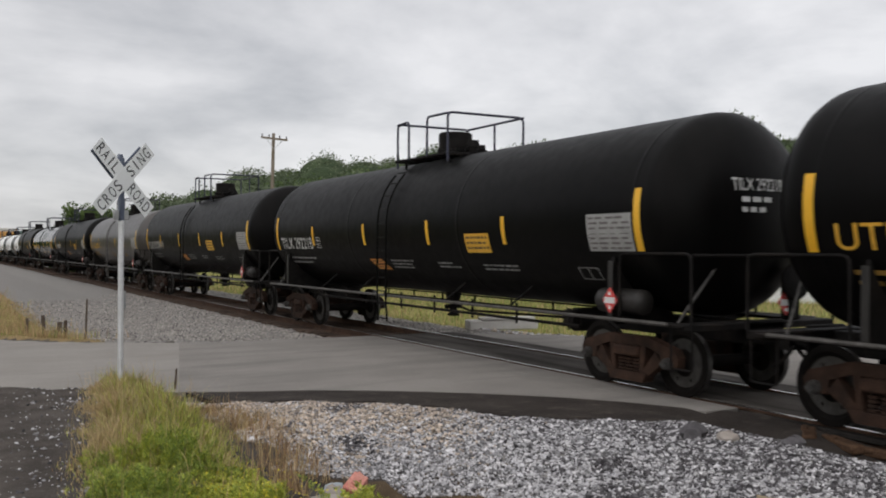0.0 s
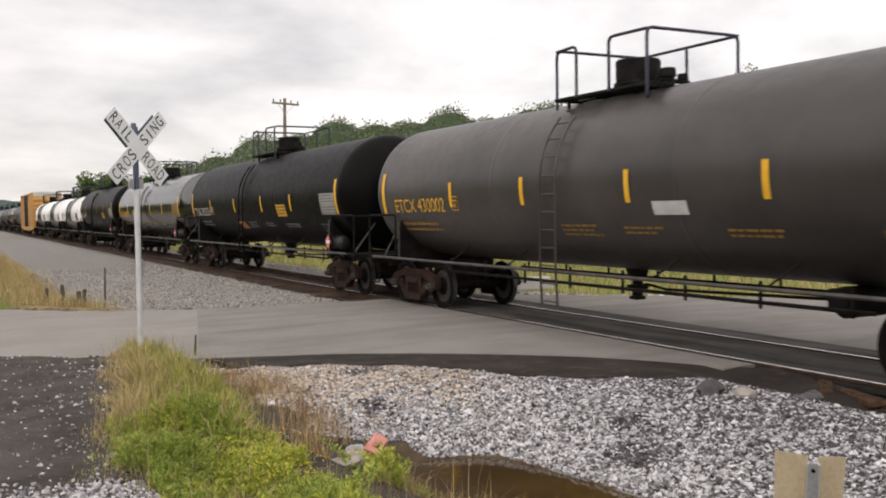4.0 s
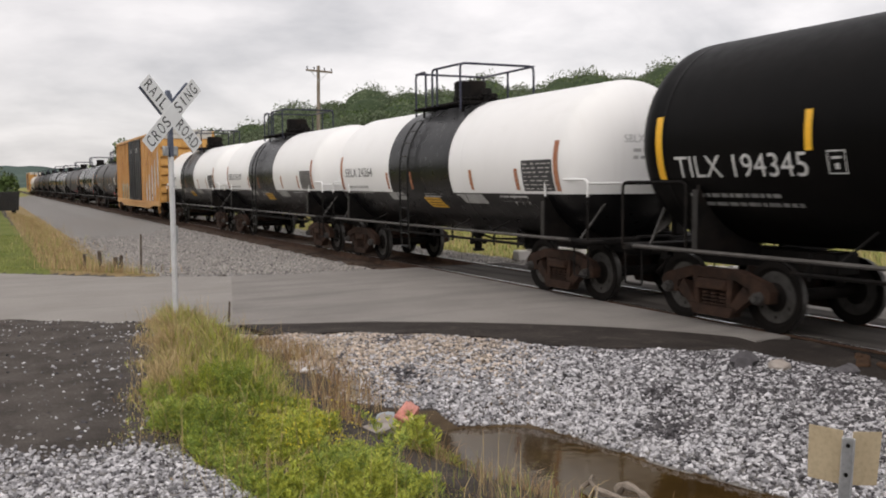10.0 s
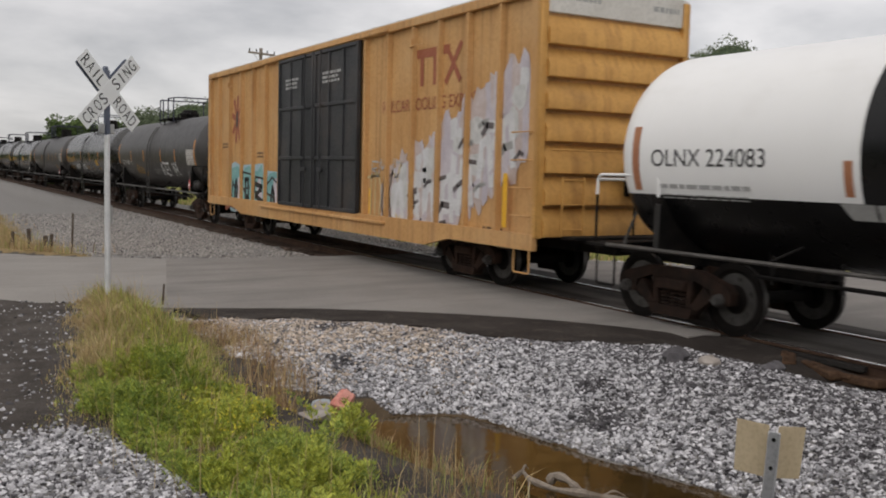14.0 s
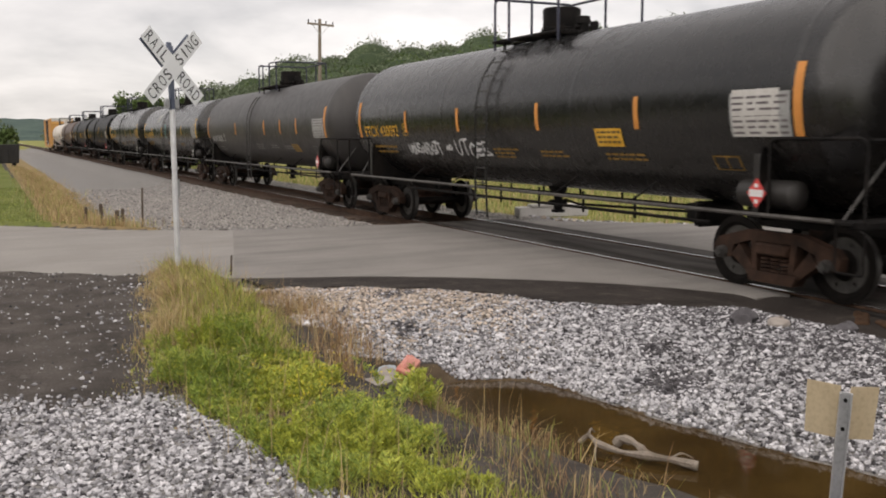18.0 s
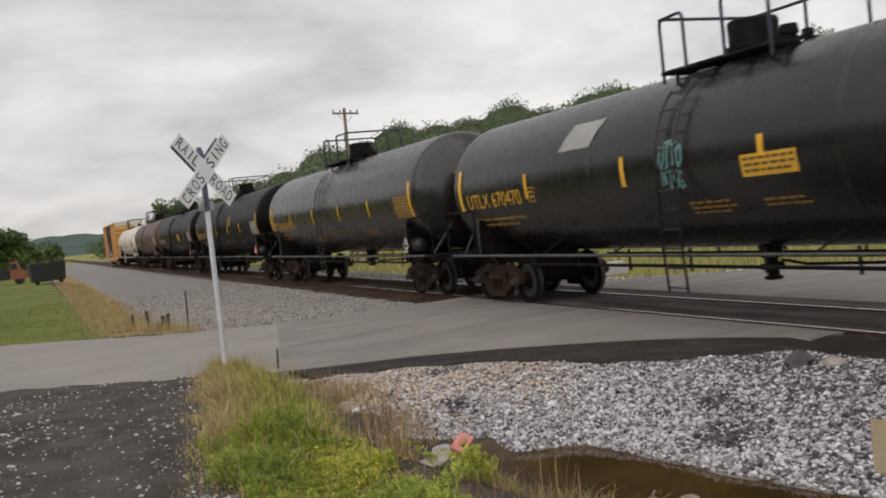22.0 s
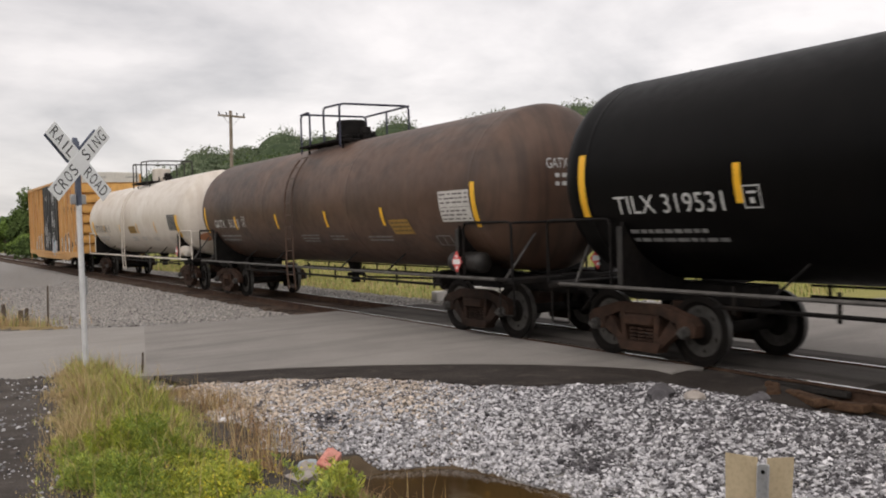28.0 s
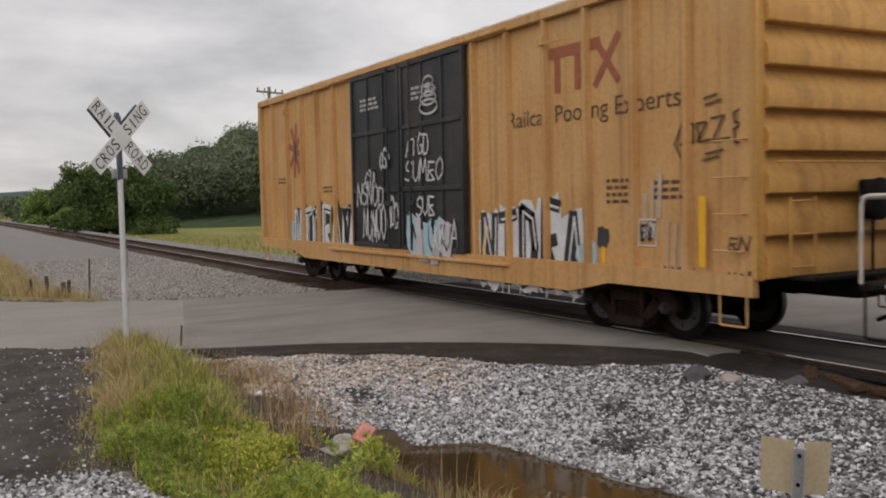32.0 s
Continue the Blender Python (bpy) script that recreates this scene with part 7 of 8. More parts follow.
def stakes():
    for x, y, h, r, lean in ((3.22, 14.12, 0.42, 0.018, 4), (3.14, 22.65, 0.93, 0.025, 2), (2.35, 23.6, 0.55, 0.05, -4), (2.75, 23.3, 0.5, 0.05, 6), (3.0, 26.3, 0.75, 0.07, 0), (2.1, 25.2, 0.6, 0.04, 3)):
        b = Build()
        b.cyl((0, 0, -0.2), (0, 0, h), r, r * 0.85, 8)
        b.cyl((0, 0, h), (0, 0, h + 0.02), r * 0.85, r * 0.4, 8)
        solid("stake", b, M["bark"], "weathered wooden stake in dry grass", "stake", pose(x, y, float(height(x, y)), lean, lean * 0.6, 0), "stakes by the road")


stakes()


# ---- litter by the ditch ----
def litter():
    h = lambda x, y: float(height(x, y))
    c = thing("drink_carton", "crushed red and white drink carton by the ditch", "litter", pose(3.43, 7.86, h(3.43, 7.86) + 0.19, 22, -24, 35))
    b = Build()
    b.box((0, 0, 0.0), (0.24, 0.15, 0.19), 0.012)
    part("carton_body", b, M["can_red"], c)
    b = Build()
    b.box((-0.06, -0.078, 0.0), (0.07, 0.006, 0.15), 0.002)
    part("carton_panel", b, M["card_white"], c, "white panel")
    b = Build()
    b.box((0.02, -0.02, 0.105), (0.16, 0.10, 0.008), 0.003, pose(0, 0, 0, 24, 0, 0).to_3x3())
    part("carton_flap", b, M["can_red"], c, "torn red flap")
    rng = np.random.default_rng(3)

    def lump(name, x, y, s, mat, label, cat, sq=0.7, rot=0):
        b = Build()
        n, m = 10, 7
        vs = []
        for j in range(m + 1):
            t = math.pi * j / m
            for i in range(n):
                a = math.tau * i / n
                q = 1 + rng.uniform(-0.18, 0.18)
                vs.append((s[0] * q * math.sin(t) * math.cos(a), s[1] * q * math.sin(t) * math.sin(a), s[2] * q * math.cos(t) * sq))
        b.add(vs, [(j * n + i, j * n + (i + 1) % n, (j + 1) * n + (i + 1) % n, (j + 1) * n + i) for j in range(m) for i in range(n)])
        solid(name, b, mat, label, cat, pose(x, y, h(x, y) + s[2] * 0.35, 0, 0, rot))

    lump("plastic_wrapper", 3.36, 8.15, (0.12, 0.08, 0.10), M["bag_blue"], "crumpled grey-blue wrapper beside a carton", "litter")
    lump("rock", 3.14, 7.66, (0.12, 0.11, 0.14), M["rock"], "rounded tan rock at the weeds' edge", "rock", 0.9)
    lump("rock", 2.92, 7.36, (0.20, 0.11, 0.06), M["rock"], "flat pale broken slab in the weeds", "rock", 0.8, 30)
    lump("asphalt_chunk", 7.25, 7.50, (0.20, 0.14, 0.12), M["stone_dark"], "broken grey asphalt chunk at the road edge", "rubble", 0.9, 20)
    lump("asphalt_chunk", 7.48, 7.22, (0.14, 0.12, 0.09), M["rock"], "small broken asphalt chunk", "rubble", 0.9, 60)
    lump("asphalt_chunk", 7.95, 6.75, (0.16, 0.12, 0.08), M["stone_dark"], "dark asphalt lump among gravel", "rubble", 0.9, 10)
    lump("paper_scrap", 4.72, 6.55, (0.05, 0.04, 0.04), M["can_red"], "small pink paper scrap at the water", "litter", 0.6)
    # driftwood lying over the water
    def gnarled(b, pts, r0, r1, n=7):
        pts = bent(pts, 0.07, 3)
        m = len(pts) - 1
        b.tube(pts, [(r0 + (r1 - r0) * k / m) * (1 + 0.25 * math.sin(19 * k / m + 1)) for k in range(m + 1)], n)

    wood = thing("driftwood", "bleached twisted driftwood lying in the ditch", "driftwood", pose(0, 0, 0))
    b = Build()
    gnarled(b, [(4.10, 5.98, -0.39), (4.18, 5.97, -0.33), (4.12, 5.78, -0.34), (4.18, 5.55, -0.35), (4.28, 5.39, -0.34), (4.42, 5.25, -0.35), (4.54, 5.10, -0.37)], 0.017, 0.032)
    part("stem", b, M["drift"], wood)
    b = Build()
    gnarled(b, [(4.30, 5.76, -0.36), (4.31, 5.71, -0.30), (4.34, 5.58, -0.31), (4.32, 5.44, -0.33), (4.36, 5.32, -0.35)], 0.036, 0.022)
    part("branch", b, M["drift"], wood)
    for pts in ([(4.12, 5.78, -0.34), (4.05, 5.70, -0.37), (4.0, 5.62, -0.41)], [(4.18, 5.97, -0.33), (4.26, 6.05, -0.31), (4.34, 6.12, -0.38)], [(4.42, 5.25, -0.34), (4.52, 5.26, -0.31), (4.60, 5.22, -0.36)]):
        b = Build()
        gnarled(b, pts, 0.012, 0.005, 6)
        part("twig", b, M["drift"], wood)
    box = thing("wooden_box", "broken tan wooden box lying on the gravel bank", "box", pose(4.84, 3.92, h(4.84, 3.92), 3, -5, -38))
    for name, c, d in (("top_board", (0, -0.045, 0.20), (0.30, 0.085, 0.018)), ("top_board", (0, 0.045, 0.204), (0.28, 0.08, 0.018)), ("end_board", (-0.12, 0, 0.095), (0.02, 0.17, 0.19)), ("end_board", (0.12, 0, 0.095), (0.02, 0.17, 0.19)), ("bottom_board", (0, -0.07, 0.035), (0.22, 0.016, 0.07))):
        b = Build()
        b.box(c, d, 0.003, pose(0, 0, 0, 0, 4 if name == "top_board" else 0, 0).to_3x3())
        part(name, b, M["raw_wood"], box)

litter()


def broken_timbers():
    rnd = random.Random(14)
    for x, y, l, rz in ((8.93, 6.9, 0.75, 62), (8.86, 6.35, 0.6, 80), (9.04, 7.45, 0.55, 40), (8.95, 5.7, 0.9, 74)):
        b = Build()
        b.box((0, 0, 0.02), (l, 0.16, 0.10), 0.02)
        b.box((l * 0.3, 0.05, 0.05), (l * 0.4, 0.09, 0.07), 0.02)
        solid("broken_timber", b, M["timber"], "split rotten brown timber beside the rail", "timber", pose(x, y, -0.13, rnd.uniform(-5, 5), rnd.uniform(-6, 6), rz), "broken timbers beside the rail")


broken_timbers()


# ---- weeds and grass ----
def blades(name, pts, hs, ws, mats, slots, label, category, seed, lean=0.5, droop=0.35):
    """Thin bent blades, each rooted at its point."""
    rng = np.random.default_rng(seed)
    n = len(pts)
    a = rng.uniform(0, math.tau, n)
    d = np.stack([np.cos(a), np.sin(a), np.zeros(n)], 1)
    f = rng.uniform(0, math.tau, n)
    side = np.stack([np.cos(f), np.sin(f), np.zeros(n)], 1) * (np.asarray(ws) / 2)[:, None]
    L = (rng.random(n) ** 1.5 * lean)[:, None] * np.asarray(hs)[:, None]
    up = np.array([0, 0, 1.0])[None] * np.asarray(hs)[:, None]
    p = np.asarray(pts)
    mid = p + up * 0.58 + d * L * 0.4
    tip = p + up * (1 - droop * rng.random(n)[:, None] * 0.6) + d * L * 1.1
    v = np.stack([p - side, p + side, mid - side * 0.8, mid + side * 0.8, tip], 1)
    k = (np.arange(n) * 5)[:, None]
    quads = (k + np.array([[0, 1, 3, 2]])).tolist()
    tris = (k + np.array([[2, 3, 4]])).tolist()
    me = bpy.data.meshes.new(name)
    me.from_pydata(v.reshape(-1, 3).tolist(), [], quads + tris)
    for m in mats:
        me.materials.append(m)
    me.polygons.foreach_set("material_index", np.concatenate([slots, slots]).astype(np.int32))
    return solid(name, me, None, label, category, kind="stuff")


def leaves(name, centers, sizes, mats, slots, label, category, seed, up=0.6, kind="stuff", ratio=0.5, dirs=None):
    """Small folded leaves at given places."""
    rng = np.random.default_rng(seed)
    n = len(centers)
    u = rng.normal(size=(n, 3))
    u[:, 2] = np.abs(u[:, 2]) * up
    if dirs is not None:
        u = np.asarray(dirs) + u * 0.35
    u /= np.linalg.norm(u, axis=1, keepdims=True)
    w = np.cross(u, rng.normal(size=(n, 3)))
    w /= np.linalg.norm(w, axis=1, keepdims=True)
    s = np.asarray(sizes)[:, None]
    c = np.asarray(centers)
    nn = np.cross(u, w)
    v = np.stack([c - u * s * 0.5, c + w * s * ratio * 0.5 + nn * s * 0.08, c + u * s * 0.5, c - w * s * ratio * 0.5 + nn * s * 0.08], 1)
    k = (np.arange(n) * 4)[:, None]
    me = bpy.data.meshes.new(name)
    me.from_pydata(v.reshape(-1, 3).tolist(), [], (k + np.array([[0, 1, 2, 3]])).tolist())
    for m in mats:
        me.materials.append(m)
    me.polygons.foreach_set("material_index", np.asarray(slots, np.int32))
    return me if kind is None else solid(name, me, None, label, category, kind=kind)


def weed_edge(y):
    """Left and right limits of the weedy bank at each y."""
    lo = np.interp(y, [3.0, 4.4, 5.3, 6.5, 7.6, 9.5, 11.0, 12.5, 14.3], [1.5, 1.45, 1.42, 1.30, 1.08, 1.30, 1.66, 1.95, 2.08])
    hi = np.interp(y, [3.0, 4.4, 5.5, 6.8, 7.6, 9.5, 11.0, 12.5, 14.3], [2.5, 2.5, 2.5, 2.5, 2.5, 2.62, 2.72, 2.8, 2.7])
    return lo, hi


def make_weeds():
    rng = np.random.default_rng(11)

    def on_bank(n, y0, y1, inset=0.0):
        y = rng.uniform(y0, y1, n)
        lo, hi = weed_edge(y)
        x = lo - inset + (hi - lo + 2 * inset) * rng.random(n) + 0.09 * rng.normal(size=n) + 0.16 * np.sin(2.7 * y) * np.sin(1.3 * y + 1)
        return np.stack([x, y, height(x, y)], 1)

    # grass over the whole bank, taller and paler towards the sign and along its left rim
    p = on_bank(40000, 3.6, 14.4, 0.10)
    lo, hi = weed_edge(p[:, 1])
    rim = np.clip(np.minimum(p[:, 0] - lo, hi - p[:, 0]) / 0.35 + 0.35, 0.2, 1)
    clump = 0.5 + 0.5 * np.sin(5.1 * p[:, 0] + 2.0 * np.sin(3 * p[:, 1])) * np.sin(4.3 * p[:, 1] + 1.3 * np.sin(7 * p[:, 0]))
    tall = smooth01(7.2, 10.0, p[:, 1])
    h = rng.uniform(0.06, 0.40, len(p)) ** 1.2 * 1.2 * (0.72 + 0.45 * tall) * rim * (0.30 + 1.0 * clump)
    low = smooth01(8.6, 7.6, p[:, 1])
    h = h * (1 - 0.45 * low)
    keep = rng.random(len(p)) > 0.5 * low
    p, h, lo, hi, tall = p[keep], h[keep], lo[keep], hi[keep], tall[keep]
    straw = 0.12 + 0.06 * tall + 0.5 * smooth01(0.55, 0.1, (p[:, 0] - lo) / (hi - lo)) * smooth01(7.4, 9.0, p[:, 1]) + 0.25 * (np.sin(2.3 * p[:, 1] + 3 * p[:, 0]) > 0.55)
    mix = rng.random(len(p))
    slot = np.where(mix < straw, 1, 0)
    slot = np.where(mix > 0.92, 2, slot)
    slot = np.where((slot == 0) & (rng.random(len(p)) < 0.4), 3, slot)
    blades("bank_grass", p, h, rng.uniform(0.004, 0.010, len(p)), [M["grass_blade"], M["dry_blade"], M["dead_blade"], M["weed_leaf"]], slot, "tangled green and straw-coloured roadside grass", "grass", 21, 1.0)

    # leafy weeds: narrow leaves along many upright stems, in clumps of uneven height
    def plants(spots, tall_of, per):
        cs, ds, ss, sl = [], [], [], []
        for x, y in spots:
            hh = tall_of(x, y) * rng.uniform(0.6, 1.15)
            n = int(per * (0.5 + hh / 0.3))
            t = rng.random(n) ** 0.7
            a = rng.uniform(0, math.tau, n)
            out = np.stack([np.cos(a), np.sin(a), np.full(n, 0.75)], 1)
            q = rng.uniform(0.015, 0.075, n) * (1.15 - 0.75 * t)
            lean = rng.normal(size=2) * 0.10
            base = float(height(x, y))
            cs.append(np.stack([x + q * np.cos(a) + lean[0] * t * hh / 0.3, y + q * np.sin(a) + lean[1] * t * hh / 0.3, base + hh * (0.12 + 0.88 * t)], 1))
            ds.append(out)
            ss.append(rng.uniform(0.026, 0.062, n) * (1.15 - 0.45 * t))
            dark = 0.7 if math.sin(2.9 * x + 1.1) * math.sin(2.2 * y + 0.6 * x) > 0.10 or x < 1.5 else 0.22
            sl.append(np.where(rng.random(n) < dark, 1, 0))
        return np.concatenate(cs), np.concatenate(ds), np.concatenate(ss), np.concatenate(sl)

    def mound(x, y):
        k = 0.5 + 0.5 * math.sin(3.7 * x + 1.2 * y) * math.sin(2.9 * y - 0.8 * x)
        if 5.2 < y < 8.2 and x > 2.15:
            return 0.07 + 0.10 * k
        return (0.08 + 0.30 * k * k) * (1 - 0.35 * float(smooth01(8.4, 9.8, y)))

    spots = []
    while len(spots) < 1050:
        y = 4.3 + 5.6 * rng.random() ** 0.9
        lo, hi = weed_edge(y)
        x = rng.uniform(lo + 0.05, hi - 0.02)
        gap = math.sin(4.1 * x + 0.7) * math.sin(3.3 * y + 2 * x)
        if gap < -0.30 or (y > 8.6 and rng.random() < (y - 8.6) * 0.6):
            continue
        spots.append((x, y))
    c, d, sz, sl = plants(spots, mound, 84)
    leaves("leafy_weeds", c, sz, [M["weed_leaf"], M["weed_dark"]], sl, "bright green leafy weeds along the ditch bank", "weeds", 22, ratio=0.22, dirs=d)
    # one tall patch of weeds at the water's edge, and yellow flowers
    spots = [(2.74 + 0.44 * q + 0.09 * rng.normal(), 6.15 + 0.72 * q + 0.10 * rng.normal()) for q in rng.random(62)]
    c, d, sz, sl = plants(spots, lambda x, y: max(0.12, 0.31 - 0.5 * (x - 2.74)), 40)
    leaves("ditch_weeds", c, sz * 1.15, [M["weed_leaf"], M["weed_dark"]], sl, "green weeds growing at the water's edge", "weeds", 23, ratio=0.3, dirs=d)
    n = 380
    x, y = 2.08 + rng.normal(size=n) * 0.22, 6.5 + rng.normal(size=n) * 0.40
    leaves("yellow_flowers", np.stack([x, y, height(x, y) + rng.uniform(0.16, 0.36, n)], 1), rng.uniform(0.010, 0.020, n), [M["flower"]], np.zeros(n), "tiny yellow flowers among the weeds", "flowers", 24, ratio=0.9)
    # dead stalks between the weeds and the gravel, dry fringe by the road
    y = rng.uniform(7.2, 11.6, 2700)
    x = np.interp(y, [7.3, 8.2, 9, 10, 11, 12.6], [2.72, 3.0, 3.2, 3.15, 3.0, 2.95]) + rng.normal(size=len(y)) * 0.20
    d, side = ditch_dist(x, y)
    keep = (height(x, y) > -0.38) & ((y > 8.3) | (x < 2.8))
    x, y = x[keep], y[keep]
    blades("dead_grass", np.stack([x, y, height(x, y)], 1), rng.uniform(0.06, 0.36, len(x)) ** 1.2 * (0.6 + 0.5 * (np.sin(4.1 * y + 3 * x) > 0)), rng.uniform(0.004, 0.008, len(x)), [M["dead_blade"], M["dry_blade"]], np.where(rng.random(len(x)) < 0.4, 1, 0), "dead brown grass between weeds and gravel", "dry grass", 25, 0.7)
    y = rng.uniform(3.8, 6.4, 1150)
    x = np.interp(y, [3.8, 5, 5.7, 6.4], [2.75, 3.0, 3.15, 2.9]) + rng.normal(size=len(y)) * 0.24
    keep = (height(x, y) > -0.40) & (np.sin(5.2 * x + 1.1) * np.sin(4.7 * y) > -0.35)
    x, y = x[keep], y[keep]
    blades("ditch_grass", np.stack([x, y, height(x, y)], 1), rng.uniform(0.04, 0.24, len(x)), rng.uniform(0.003, 0.006, len(x)), [M["dry_blade"], M["grass_blade"], M["dead_blade"]], rng.choice([0, 2, 1, 2], len(x)), "straw-coloured grass leaning over the water", "dry grass", 26, 1.3, 0.8)
    # tall seed stalks
    p = on_bank(420, 3.6, 14.0, 0.2)
    blades("seed_stalks", p, rng.uniform(0.3, 0.62, len(p)), rng.uniform(0.003, 0.006, len(p)), [M["dry_blade"]], np.zeros(len(p)), "thin dry seed stalks over the weeds", "dry grass", 27, 0.5)
    # dry fringe past the road, and along the lawn's edge
    y = 21.8 + 60 * rng.random(14000) ** 1.6
    x = 2.35 + 0.5 * rng.normal(size=len(y))
    keep = y > edge_y(FAR_EDGE, x) + 0.15
    x, y = x[keep], y[keep]
    blades("verge_grass", np.stack([x, y, height(x, y)], 1), rng.uniform(0.08, 0.38, len(x)), rng.uniform(0.008, 0.018, len(x)), [M["dry_blade"], M["dead_blade"], M["grass_blade"]], rng.choice([0, 0, 0, 1, 2], len(x)), "dry straw-coloured grass on the verge", "dry grass", 28, 0.6)
    # the lawn and the meadow past the track, as short blades where they come near
    y = rng.uniform(22, 46, 26000)
    x = rng.uniform(-9, 1.7, len(y))
    keep = y > edge_y(FAR_EDGE, x) + 0.1
    x, y = x[keep], y[keep]
    blades("lawn_grass", np.stack([x, y, height(x, y)], 1), rng.uniform(0.03, 0.09, len(x)), rng.uniform(0.008, 0.016, len(x)), [M["lawn_blade"], M["grass_blade"]], np.where(rng.random(len(x)) < 0.6, 0, 1), "short mown green lawn grass", "lawn", 29)
    y = rng.uniform(18, 75, 42000)
    x = rng.uniform(12.8, 42, len(y))
    keep = y > edge_y(FAR_EDGE, x) + 1.3
    x, y = x[keep], y[keep]
    blades("meadow_grass", np.stack([x, y, height(x, y)], 1), rng.uniform(0.12, 0.38, len(x)), rng.uniform(0.015, 0.035, len(x)), [M["grass_blade"], M["dry_blade"], M["lawn_blade"]], rng.choice([0, 0, 1, 1, 2], len(x)), "tall yellow-green meadow grass past the track", "meadow", 30, 0.7)


make_weeds()


# ---- trees and hills ----
CREST = [(-20, 1.2), (-8, 1.3), (0, 1.2), (5, 1.4), (8, 1.9), (11.5, 2.75), (14.6, 3.8), (17.9, 4.85), (22, 5.45), (26, 5.85), (31, 6.0), (36, 6.4), (41, 6.8), (45, 7.45), (48, 7.3), (52, 6.2), (60, 5.2), (75, 4.5), (95, 4.0)]


def crest_z(az, r):
    e = np.interp(az, [c[0] for c in CREST], [c[1] for c in CREST])
    return 2.04 + r * np.tan(np.radians(e + 0.20))


def hill_z(az, r):
    """The wooded slope: from the meadow up to its crest, less the height of the trees."""
    zc = crest_z(az, 215.0) - 9.3
    t = smooth01(105.0, 215.0, r)
    return -0.6 + (zc + 0.6) * t * smooth01(4.0, 14.0, az)


def leaf_cloud(rng, c, rx, rz, n, shell=0.6):
    """Points in a lumpy crown; a small shell keeps them near its skin."""
    k = 9
    bc = np.clip(rng.normal(size=(k, 3)), -1.4, 1.4) * np.array([rx * 0.40, rx * 0.40, rz * 0.36])
    br = rng.uniform(0.42, 0.72, k)
    i = rng.integers(0, k, n)
    d = rng.normal(size=(n, 3))
    d /= np.linalg.norm(d, axis=1, keepdims=True)
    q = (1 - shell * rng.random(n) ** 1.4)[:, None]
    return np.asarray(c) + bc[i] + d * q * br[i][:, None] * np.array([rx, rx, rz]) * 0.85


